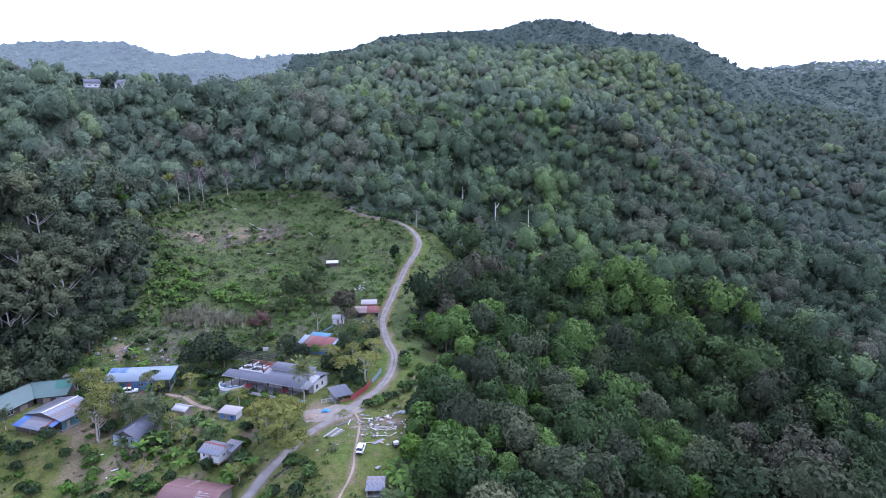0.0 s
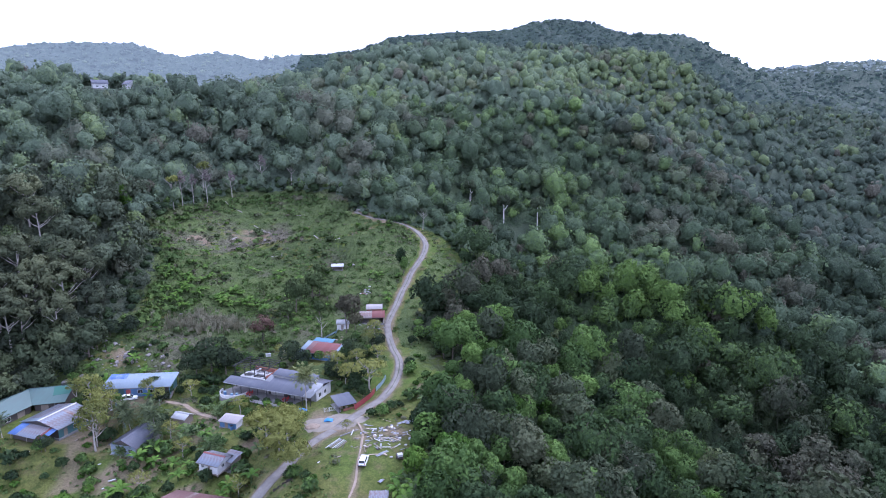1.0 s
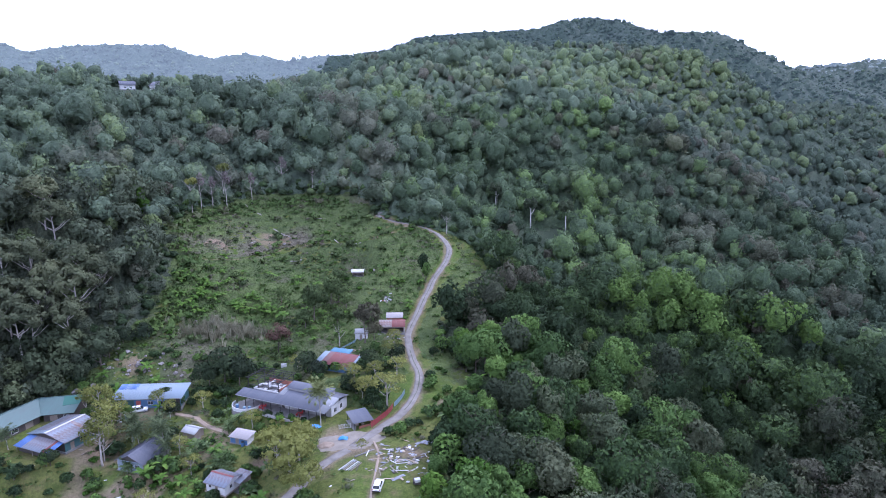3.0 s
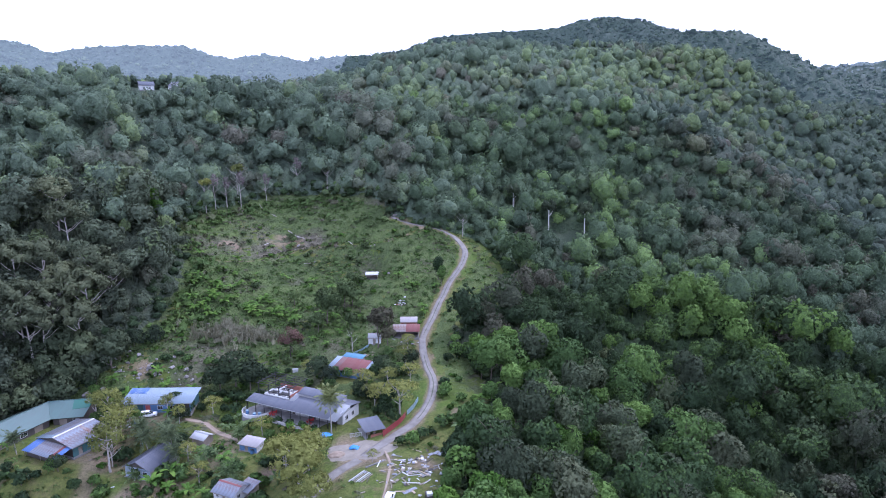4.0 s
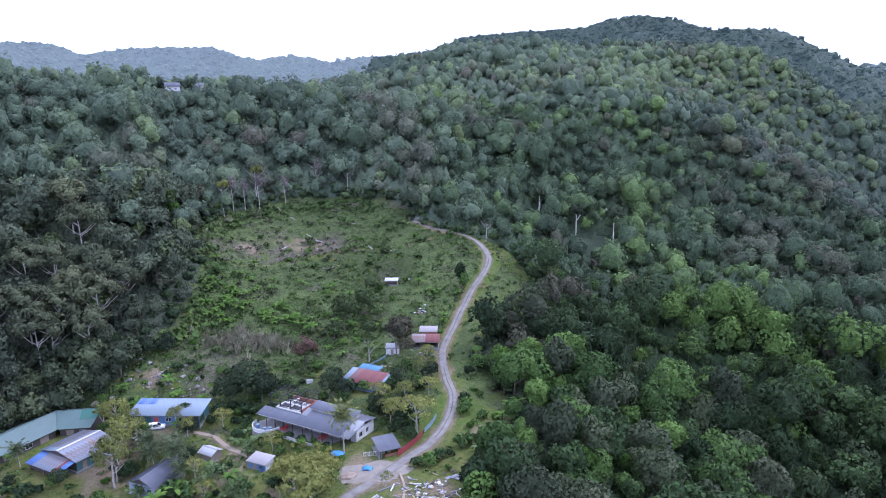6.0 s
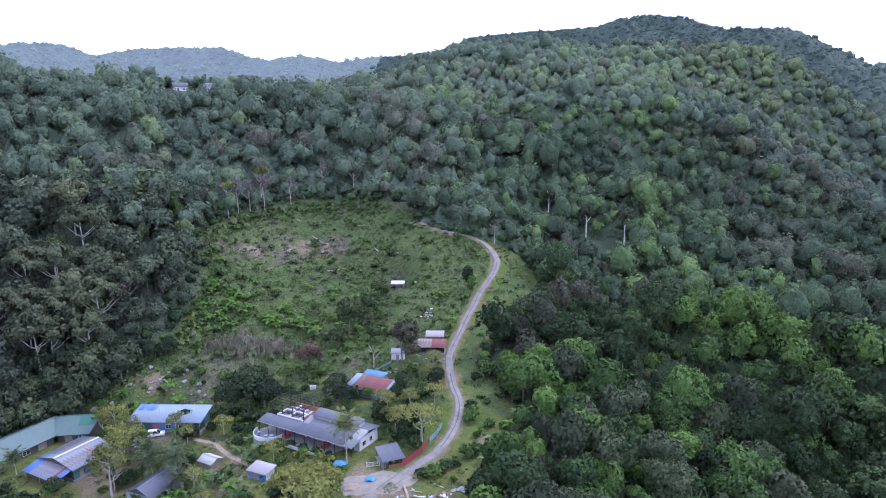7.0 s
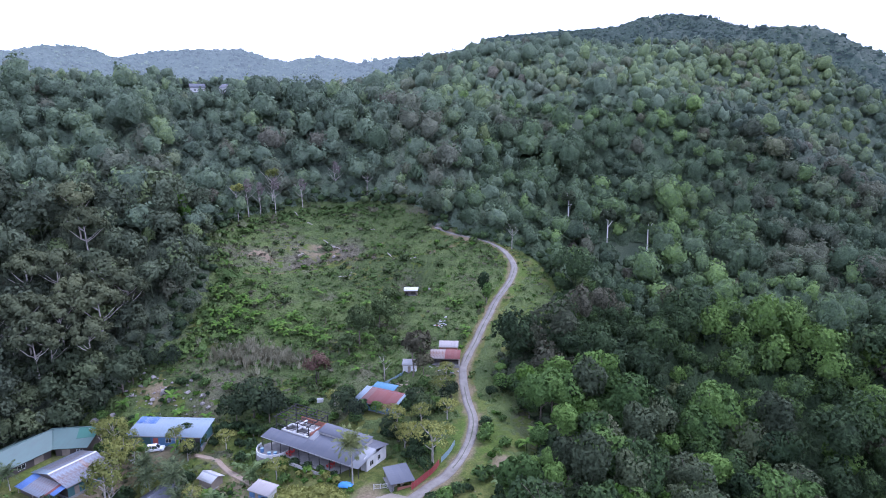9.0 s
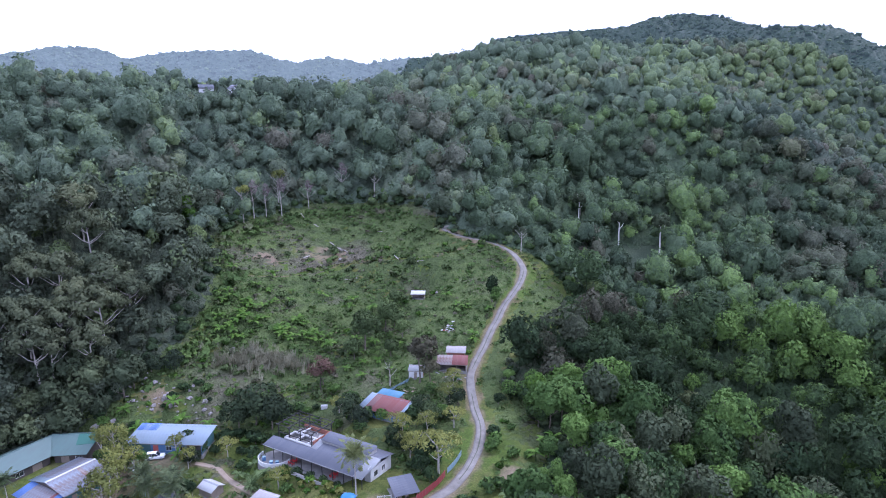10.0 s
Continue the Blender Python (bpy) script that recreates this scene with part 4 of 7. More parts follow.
def understory(label, cell, near, far, x0, x1, y0, y1, mat, tall, rng):
    """Uneven low growth as one ragged sheet that comes down to the ground at the wood's edge."""
    gx, gy = np.meshgrid(np.arange(x0, x1 + cell, cell), np.arange(y0, y1 + cell, cell))
    i = np.arange(gx.size).reshape(gx.shape)
    x, y = (gx + rng.uniform(-0.4, 0.4, gx.shape) * cell).ravel(), (gy + rng.uniform(-0.4, 0.4, gx.shape) * cell).ravel()
    edge, along_lane, across = outline_distance(CLEARING, x, y), *hill_lane(x, y)
    rise = np.clip((edge - 1) / 9, 0, 1)
    for sx, sy, r in GLADES:
        rise = np.minimum(rise, np.clip((np.hypot(x - sx, (y - sy) * 0.7) - r) / 6, 0, 1))
    rise = np.where((along_lane > -20) & (along_lane < 130) & (across < 24), 0, rise)
    z = foot(x, y) - 0.4 + rise * tall * np.clip(rng.normal(0.7, 0.46, x.shape), 0.05, 1.8)
    d, bearing = np.hypot(x, y), np.degrees(np.arctan2(-x, y))
    good = (d >= near) & (d < far) & (bearing > -42) & (bearing < 51) & ~inside(CLEARING, x, y) & (rise > 0.02)
    faces = np.stack([i[:-1, :-1], i[:-1, 1:], i[1:, 1:], i[1:, :-1]], -1).reshape(-1, 4)
    faces = faces[good[faces].all(1)]
    used = np.unique(faces)
    # tone is cut: the shade of gaps between crowns is put into the colour
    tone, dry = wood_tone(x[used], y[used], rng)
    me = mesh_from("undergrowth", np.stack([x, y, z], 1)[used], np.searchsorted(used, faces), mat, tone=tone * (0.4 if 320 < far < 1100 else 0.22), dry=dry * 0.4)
    return tagged(new("undergrowth", me), label, "undergrowth", kind="stuff")


make_woods()


# ---- helpers for things ----
def part(name, bm, material, parent, label="", at=None):
    """Links a bmesh as one mesh object under a thing or a part."""
    me = bm if isinstance(bm, bpy.types.Mesh) else bpy.data.meshes.new(name)
    if me is not bm:
        bm.to_mesh(me)
        bm.free()
        me.materials.append(material)
    ob = new(name, me)
    ob.parent = parent
    if at is not None:
        ob.matrix_basis = at
    return tagged(ob, label)


def thing(name, label, category, x, y, z=None, turn=0.0, group=""):
    ob = new(name)
    ob.empty_display_size = 0.3
    ob.matrix_basis = pose(x, y, float(foot(x, y)) if z is None else z, 0, 0, turn)
    return tagged(ob, label, category, group)


def box(bm, cx, cy, cz, sx, sy, sz, turn=None):
    made = bmesh.ops.create_cube(bm, size=1.0)["verts"]
    m = Matrix.Translation((cx, cy, cz)) @ (turn.to_4x4() if turn else Matrix()) @ Matrix.Diagonal((sx, sy, sz, 1))
    bmesh.ops.transform(bm, matrix=m, verts=made)
    return made


def boxes(*rows):
    bm = bmesh.new()
    for row in rows:
        box(bm, *row)
    return bm


def rod(bm, a, b, r, sides=6, r2=None):
    a, b = Vector(a), Vector(b)
    made = bmesh.ops.create_cone(bm, cap_ends=True, segments=sides, radius1=r, radius2=r if r2 is None else r2, depth=(b - a).length)["verts"]
    m = Matrix.Translation((a + b) / 2) @ (b - a).to_track_quat("Z", "Y").to_matrix().to_4x4()
    bmesh.ops.transform(bm, matrix=m, verts=made)
    return bm


def soften(bm, width=0.02):
    bmesh.ops.bevel(bm, geom=bm.edges[:], offset=width, segments=1, affect="EDGES")
    return bm


def tree_kind(rng, height, radius, lobes, cards, size, leaf, wood, droop=0.0, flat=0.8, low=0.45, limbs=4, trunk=0.22, core=True, fine=1, full=0.4, hull=0.6):
    """Meshes of one tree: trunk and crown."""
    t = trunk_arrays(rng, height * 0.92, trunk, limbs, 6, crown=low)
    c = crown_arrays(rng, height, radius, lobes, cards, size, droop, flat, low, core, fine, full, hull)
    trunk_mesh, crown_mesh = mesh_from("trunk", *t[:2], wood), mesh_from("crown", *c[:2], leaf)
    crown_mesh.normals_split_custom_set_from_vertices(c[2])
    return trunk_mesh, crown_mesh


def leafy_kind(rng, height, radius, lobes, cards, size, leaf, wood=BARK, low=0.15, droop=0.0, limbs=4, trunk=0.2):
    """Meshes of a small tree or bush with a closed, leafy crown."""
    t = trunk_arrays(rng, height * 0.88, trunk, limbs, 5, crown=low + 0.15)
    c = leafy_arrays(rng, height, radius, lobes, cards, size, low, droop, 2, 0.55)
    trunk_mesh, crown_mesh = mesh_from("trunk", *t[:2], wood), mesh_from("crown", *c[:2], leaf)
    crown_mesh.normals_split_custom_set_from_vertices(c[2])
    return trunk_mesh, crown_mesh


def forest_kind(rng, height, radius, lobes, leaf, low, droop):
    """Meshes of a broadleaf forest tree with a closed crown."""
    t = trunk_arrays(rng, height * 0.88, 0.24, 4, 6, crown=0.4)
    c = leafy_arrays(rng, height, radius, lobes, 1000, 0.66, low, droop, 3, 0.5)
    trunk_mesh, crown_mesh = mesh_from("trunk", *t[:2], BARK), mesh_from("crown", *c[:2], leaf)
    crown_mesh.normals_split_custom_set_from_vertices(c[2])
    return trunk_mesh, crown_mesh


def plant_tree(kind, name, label, x, y, scale=1.0, turn=0.0, group="", tall=1.0, category="tree"):
    trunk, crown = kind
    ob = thing(name, label, category, x, y, None, turn, group)
    ob.location.z -= 0.2
    ob.scale = (scale, scale, scale * tall)
    part("trunk", trunk, None, ob)
    part("crown", crown, None, ob)
    return ob


def make_near_wood():
    rng = np.random.default_rng(23)
    kinds = []
    for k in range(9):
        h = rng.uniform(11, 17)
        leaf = (LEAF_TREE, LEAF_FRESH, LEAF_GREY, LEAF_TREE, LEAF_VIVID, LEAF_TREE, LEAF_FRESH, LEAF_GREY, LEAF_GUM)[k]
        kinds.append(forest_kind(rng, h, h * rng.uniform(0.31, 0.46), int(rng.integers(8, 14)), leaf, rng.uniform(0.08, 0.3), 0.14 if k in (4, 7) else 0.03))
    x, y, z = wood_scatter(7.4, 0, 500, -16, 80, 95, 230, rng)
    keep = near_wood(x, y) & (np.hypot(x + 5, y - 129) > 4.5)
    x, y = x[keep], y[keep]
    words = {1: "fresh green leafy tree with a rounded crown", 0: "dark green broadleaf tree with a rounded crown", 2: "grey-green broadleaf tree with a wide crown", 4: "bright green tree draped with vines", 8: "pale grey-green tree with a dense crown"}
    for px, py in zip(x, y):
        k = int(rng.integers(0, 9))
        if k in (4, 8) and rng.uniform() < 0.6:
            k = int(rng.integers(0, 4))
        out = float(outline_distance(CLEARING, np.array([px]), np.array([py]))[0])
        if out < 10:
            k = int(rng.choice((1, 6, 1, 6, 4, 0)))
        label = words[{1: 1, 6: 1, 3: 0, 5: 0, 7: 2}.get(k, k)]
        young = min(1.0, 0.4 + out / 15)
        plant_tree(kinds[k], "tree", label, px, py, young * min(1.35, max(0.5, rng.lognormal(-0.08, 0.26))), rng.uniform(0, 360), "trees of the near wood", rng.uniform(0.9, 1.15))


make_near_wood()


# ---- buildings ----
def wall(length, height, thick=0.15, openings=()):
    """A wall along x from its left foot, one solid with openings (x0, x1, z0, z1) cut through."""
    xs = sorted({0.0, length, *(v for o in openings for v in o[:2])})
    zs = sorted({0.0, height, *(min(v, height) for o in openings for v in o[2:])})
    bm, made = bmesh.new(), {}

    def vert(i, k, j):
        if (i, k, j) not in made:
            made[i, k, j] = bm.verts.new((xs[i], (k - 0.5) * thick, zs[j]))
        return made[i, k, j]

    def solid(i, j):
        if not (0 <= i < len(xs) - 1 and 0 <= j < len(zs) - 1):
            return False
        cx, cz = (xs[i] + xs[i + 1]) / 2, (zs[j] + zs[j + 1]) / 2
        return not any(o[0] < cx < o[1] and o[2] < cz < o[3] for o in openings)

    for i in range(len(xs) - 1):
        for j in range(len(zs) - 1):
            if not solid(i, j):
                continue
            for k in (0, 1):
                bm.faces.new([vert(a, k, b) for a, b in ((i, j), (i + 1, j), (i + 1, j + 1), (i, j + 1))])
            for (di, dj), (p, q) in (((-1, 0), ((i, j), (i, j + 1))), ((1, 0), ((i + 1, j), (i + 1, j + 1))), ((0, -1), ((i, j), (i + 1, j))), ((0, 1), ((i, j + 1), (i + 1, j + 1)))):
                if not solid(i + di, j + dj):
                    bm.faces.new([vert(p[0], 0, p[1]), vert(q[0], 0, q[1]), vert(q[0], 1, q[1]), vert(p[0], 1, p[1])])
    bmesh.ops.recalc_face_normals(bm, faces=bm.faces)
    return bm


def glazed(parent, x0, x1, z0, z1, frame_mat=None):
    """A window in a wall: frame, pane and sill."""
    w, h, cx, cz = x1 - x0, z1 - z0, (x0 + x1) / 2, (z0 + z1) / 2
    t = 0.07
    ob = part("window", boxes((cx, 0, z0 + t / 2, w, 0.12, t), (cx, 0, z1 - t / 2, w, 0.12, t), (x0 + t / 2, 0, cz, t, 0.12, h - 2 * t), (x1 - t / 2, 0, cz, t, 0.12, h - 2 * t), (cx, 0, cz, 0.05, 0.1, h - 2 * t)), frame_mat or PLASTER_WHITE, parent)
    part("pane", boxes((cx, 0.01, cz, w - 2 * t, 0.02, h - 2 * t)), GLASS, ob)
    return ob


def hung_door(parent, x0, x1, z1, mat):
    w = x1 - x0
    ob = part("door", soften(boxes(((x0 + x1) / 2, 0.02, z1 / 2, w - 0.06, 0.05, z1 - 0.04)), 0.01), mat, parent)
    part("handle", boxes((x1 - 0.15, -0.05, 1.0, 0.04, 0.08, 0.14)), STEEL, ob, "dark metal handle")
    return ob


SHEETS = {}


def sheet_mesh(width, length, mat):
    """One corrugated roof sheet: x across, y up the slope."""
    key = (round(width, 3), round(length, 3), mat.name)
    if key not in SHEETS:
        ribs, pts = 4, []
        for k in range(ribs):
            x = width * k / ribs
            p = width / ribs
            pts += [(x, 0), (x + 0.55 * p, 0), (x + 0.65 * p, 0.045), (x + 0.9 * p, 0.045)]
        pts.append((width + 0.03, 0.0))
        v = np.array([(x, y, z + d) for y in (0, length) for d in (0, -0.02) for x, z in pts])
        n = len(pts)
        f = []
        for k in range(n - 1):
            f += [(k, k + 1, 2 * n + k + 1, 2 * n + k), (n + k + 1, n + k, 3 * n + k, 3 * n + k + 1), (k + 1, k, n + k, n + k + 1)]
        SHEETS[key] = mesh_from("roof_sheet", v, np.array(f), mat)
    return SHEETS[key]


def slope(parent, a, b, c, mats, width=0.95, name="roof_sheet"):
    """Roof sheets side by side from the eave a-b up to the line through c, which lies above a. mats: one, or one for each sheet by its share of the eave."""
    a, b, c = Vector(a), Vector(b), Vector(c)
    along_eave, up = b - a, c - a
    n = max(1, round(along_eave.length / width))
    x = along_eave.normalized()
    z = x.cross(up).normalized()
    y = z.cross(x)
    skew = up.dot(x)
    for k in range(n):
        mat = mats((k + 0.5) / n) if callable(mats) else mats
        o = a + x * along_eave.length * k / n
        m = Matrix((x, y, z)).transposed().to_4x4()
        m.translation = o + z * (0.004 * (k % 2))
        part(name, sheet_mesh(along_eave.length / n, up.dot(y), mat), None, parent, at=m)
    return skew


def posts(parent, spots, height, mat, size=0.12, name="post"):
    for x, y, *z in spots:
        z0 = z[0] if z else 0.0
        part(name, boxes((0, 0, height / 2, size, size, height)), mat, parent, at=pose(x, y, z0))


def plinth(parent, length, width, depth, mat=None, name="floor_slab", top=0.12):
    part(name, boxes((0, 0, top / 2 - depth / 2, length, width, top + depth)), mat or CONCRETE, parent)


def gable_house(name, label, x, y, z, turn, length, width, eave, rise, over, roof, wall_mat, front=(), side=(), cap=None, door=None, ends=None, stilts=0.0, back_roof=None, peak=None):
    """A gabled house: ridge along x, front to -y. front and side: openings (x0, x1, z0, z1); one that reaches the floor takes a door."""
    ob = thing(name, label, "house", x, y, z, turn)
    h0 = stilts
    if stilts:
        posts(ob, [(sx * length * 0.45, sy * width * 0.45) for sx in (-1, 0, 1) for sy in (-1, 1)], stilts + 0.1, TIMBER, 0.2, "stilt")
        part("floor_deck", boxes((0, 0, stilts, length + 0.6, width + 0.6, 0.18)), TIMBER, ob)
    else:
        plinth(ob, length + 0.5, width + 0.5, 1.2)
    base = h0 + 0.1
    tall = eave - base
    for sign, holes in ((-1, front), (1, ())):
        w = part("wall", wall(length, tall, 0.15, holes), wall_mat, ob, at=pose(-length / 2, sign * (width / 2 - 0.08), base))
        for hole in holes:
            (hung_door(w, hole[0], hole[1], hole[3], door or TIMBER) if hole[2] < 0.05 else glazed(w, *hole))
    for sign in (-1, 1):
        bm = wall(width - 0.32, tall, 0.15, side)
        w = part("wall", bm, ends or wall_mat, ob, at=pose(sign * (length / 2 - 0.08), -width / 2 + 0.16, base, 0, 0, 90))
        bm = bmesh.new()
        top = [[bm.verts.new((px, py, pz)) for px, pz in ((0, tall), (width - 0.32, tall), ((width - 0.32) / 2, tall + rise * 0.95))] for py in (-0.075, 0.075)]
        bm.faces.new(top[0]), bm.faces.new(top[1][::-1])
        for k in range(3):
            bm.faces.new((top[0][k], top[1][k], top[1][(k + 1) % 3], top[0][(k + 1) % 3]))
        bmesh.ops.recalc_face_normals(bm, faces=bm.faces)
        part("gable", bm, peak or ends or wall_mat, ob, at=pose(sign * (length / 2 - 0.08), -width / 2 + 0.16, base + 0.004, 0, 0, 90))
        for hole in side:
            glazed(w, *hole)
    drop = rise * over / (width / 2)
    e, r, L = eave - drop, eave + rise, length / 2 + over
    slope(ob, (-L, -width / 2 - over, e), (L, -width / 2 - over, e), (-L, 0, r), roof)
    slope(ob, (L, width / 2 + over, e), (-L, width / 2 + over, e), (L, 0, r), back_roof or roof)
    bm = bmesh.new()
    for s in (-1, 1):
        box(bm, 0, s * 0.16, r + 0.03, 2 * L, 0.36, 0.03, Euler((-s * math.atan2(rise, width / 2), 0, 0)).to_matrix())
    part("ridge_cap", bm, cap or (roof if not callable(roof) else ROOF_PALE), ob)
    for s in (-1, 1):
        part("fascia", boxes((0, s * (width / 2 + over - 0.03), e - 0.1, 2 * L, 0.03, 0.16)), TIMBER, ob)
    return ob


def shed_house(name, label, x, y, z, turn, length, width, low, high, over, roof, walls, front=(), open_front=False, door=None, category="shed"):
    """A house under one sloping roof: the low eave to -y. walls: material of the front and of the rest."""
    ob = thing(name, label, category, x, y, z, turn)
    plinth(ob, length + 0.4, width + 0.4, 1.0)
    if not open_front:
        w = part("wall", wall(length, low - 0.1, 0.12, front), walls[0], ob, at=pose(-length / 2, -width / 2 + 0.06, 0.1))
        for hole in front:
            (hung_door(w, hole[0], hole[1], hole[3], door or TIMBER) if hole[2] < 0.05 else glazed(w, *hole))
    else:
        n = max(2, round(length / 3) + 1)
        posts(ob, [(-length / 2 + 0.1 + k * (length - 0.2) / (n - 1), -width / 2 + 0.1) for k in range(n)], low, TIMBER)
    part("wall", wall(length, high - 0.1, 0.12), walls[1], ob, at=pose(-length / 2, width / 2 - 0.06, 0.1))
    for s in (-1, 1):
        bm = wall(width - 0.24, 1.0, 0.12)
        for v in bm.verts:
            if v.co.z > 0.5:
                v.co.z = (low if v.co.x < 0.5 * width else high) - 0.12
        part("wall", bm, walls[1], ob, at=pose(s * (length / 2 - 0.06), -width / 2 + 0.12, 0.1, 0, 0, 90))
    k = (high - low) / width
    L = length / 2 + over
    slope(ob, (-L, -width / 2 - over, low - k * over), (L, -width / 2 - over, low - k * over), (-L, width / 2 + over, high + k * over), roof)
    part("fascia", boxes((0, -width / 2 - over + 0.03, low - k * over - 0.09, 2 * L, 0.03, 0.14)), TIMBER, ob)
    return ob


def make_big_house():
    ob = thing("house", "large low house with slate-grey roof, half still under construction", "house", -51.3, 181.0, -1.4, -20.4)
    plinth(ob, 30, 12, 2.0)
    # front roof, long and low
    grey = lambda s: ROOF_PALE if s > 0.86 else ROOF_GREY
    slope(ob, (-3.0, -6.0, 3.2), (15.3, -6.0, 3.2), (-3.0, 0.9, 4.7), grey, 0.9)
    slope(ob, (-15.3, -6.0, 3.2), (-3.0, -6.0, 3.2), (-15.3, -2.4, 4.0), ROOF_GREY, 0.9)
    slope(ob, (15.3, 6.2, 3.5), (-3.0, 6.2, 3.5), (15.3, 0.9, 4.7), ROOF_GREY, 0.9)
    slope(ob, (-3.0, -2.4, 4.02), (-1.2, -2.4, 4.02), (-3.0, 0.9, 4.74), ROOF_PALE, 0.9)
    # raised monitor roof
    slope(ob, (-1.8, -0.2, 5.35), (12.6, -0.2, 5.35), (-1.8, 3.4, 6.05), ROOF_GREY, 0.9)
    part("clerestory_wall", boxes((5.4, 0.3, 4.95, 14.0, 0.12, 0.75), (-1.5, 1.9, 5.0, 0.12, 3.0, 0.9), (12.3, 1.9, 5.0, 0.12, 3.0, 0.9), (5.4, 3.2, 5.2, 14.0, 0.12, 1.4)), PLASTER, ob)
    part("gutter", boxes((6.1, -6.05, 3.12, 18.3, 0.14, 0.12), (-9.2, -6.05, 3.12, 12.2, 0.14, 0.12)), ROOF_PALE, ob)
    # walls: verandah wall set back from the eave
    holes = ((1.0, 2.0, 0.0, 2.1), (3.2, 5.0, 0.9, 2.1), (6.5, 8.9, 0.0, 2.2), (10.5, 12.3, 0.9, 2.1), (14.0, 16.0, 0.0, 2.2))
    w = part("wall", wall(17.6, 3.3, 0.15, holes), PLASTER, ob, at=pose(-2.9, -2.3, 0.12))
    for hole in holes:
        if hole[2] > 0.1:
            glazed(w, *hole)
        else:
            hung_door(w, hole[0], hole[1], hole[3], WALL_DARK)
    part("wall", wall(17.6, 3.1, 0.15), PLASTER, ob, at=pose(-2.9, 5.6, 0.12))
    w = part("wall", wall(7.7, 3.2, 0.15, ((1.2, 2.6, 0.9, 2.2), (4.2, 5.4, 0.9, 2.2))), PLASTER_WHITE, ob, "white end wall", pose(14.7, -2.2, 0.12, 0, 0, 90))
    glazed(w, 1.2, 2.6, 0.9, 2.2), glazed(w, 4.2, 5.4, 0.9, 2.2)
    part("gable", boxes((14.72, -0.8, 3.8, 0.12, 4.6, 0.7)), PLASTER_WHITE, ob)
    posts(ob, [(x, -5.75) for x in (-15, -12, -9, -6, -3, 0.2, 3.4, 6.6, 9.8, 12.4, 15.0)], 3.15, STEEL, 0.14)
    # low garden wall with its coping, in front
    for k in range(10):
        part("wall_panel", boxes((0.9, 0, 0.45, 1.78, 0.14, 0.9)), PLASTER, ob, at=pose(-4.0 + 1.8 * k, -8.2 - 0.05 * k, -0.3))
    part("terrace_floor", boxes((4.5, -6.3, -0.05, 19, 1.2, 0.2)), CONCRETE, ob)
    # curved terrace
    def curved(radius, thick, z0, z1):
        bm, steps = bmesh.new(), 24
        loops = []
        for k in range(steps + 1):
            a = math.pi * (1.0 + 1.06 * k / steps)
            loops.append([bm.verts.new((-11.8 + r * math.cos(a), -5.4 + 0.96 * r * math.sin(a), z)) for r, z in ((radius, z0), (radius + thick, z0), (radius + thick, z1), (radius, z1))])
        for p, q in zip(loops, loops[1:]):
            for m in range(4):
                bm.faces.new((p[m], p[(m + 1) % 4], q[(m + 1) % 4], q[m]))
        bm.faces.new(loops[0]), bm.faces.new(loops[-1][::-1])
        bmesh.ops.recalc_face_normals(bm, faces=bm.faces)
        return bm

    part("terrace_wall", curved(4.05, 0.2, 0.0, 0.95), PLASTER_WHITE, ob, "curved white parapet")
    part("retaining_wall", curved(4.15, 0.25, -1.6, -0.004), CONCRETE, ob)
    bm = bmesh.new()
    bmesh.ops.create_cone(bm, cap_ends=True, segments=36, radius1=4.0, radius2=4.0, depth=0.2)
    bmesh.ops.translate(bm, verts=bm.verts, vec=(-11.8, -5.4, 0.07))
    part("terrace_slab", bm, CONCRETE, ob)
    # unfinished upper part: brick and block walls, ring beams
    part("unfinished_wall", boxes((-3.25, 2.0, 2.6, 0.22, 6.6, 4.6)), BRICK, ob, "bare red brick wall")
    part("unfinished_wall", boxes((-7.6, 5.2, 2.4, 8.8, 0.22, 4.4)), BRICK, ob, "bare red brick wall")
    for x, y, sx, sy in ((-7.5, -2.1, 8.4, 0.24), (-7.5, 1.2, 8.4, 0.24), (-11.6, -0.5, 0.24, 3.2), (-8.2, -0.5, 0.24, 3.2), (-4.6, -0.5, 0.24, 3.2), (-9.6, 3.0, 0.24, 3.6)):
        part("block_wall", boxes((x, y, 2.1, sx, sy, 4.0)), CONCRETE, ob)
        part("ring_beam", boxes((x, y, 4.25, sx + 0.16, sy + 0.16, 0.3)), PLASTER_WHITE, ob)
    part("upper_floor", boxes((-8.0, 1.5, 3.3, 9.4, 7.2, 0.22)), CONCRETE, ob)
    # steel frame of the roof to come
    for x in (-14.2, -10.6, -7.0, -3.4):
        for y in (-1.6, 5.6):
            part("steel_post", boxes((x, y, 3.4, 0.2, 0.2, 6.8)), STEEL, ob)
        part("steel_beam", boxes((x, 2.0, 6.75 - 0.02 * x, 0.18, 8.6, 0.2)), STEEL, ob)
    for k in range(7):
        part("purlin", boxes((-8.8, -1.9 + 1.3 * k, 7.0 + 0.03 * k, 12.4, 0.13, 0.14)), STEEL, ob)
    for y in (-1.6, 5.6):
        part("steel_beam", boxes((-8.8, y, 4.9, 11.0, 0.15, 0.18)), STEEL, ob)
    # building blocks left on the upper floor
    rng = random.Random(5)
    for k in range(16):
        c = thing("building_block", "pale concrete building block on the unfinished floor", "block", 0, 0, 0, group="building blocks")
        c.matrix_basis = ob.matrix_basis @ pose(-8.2 + rng.uniform(-3.2, 3.2), 2.3 + rng.uniform(-0.8, 2.2), 3.42, 0, 0, rng.uniform(0, 180))
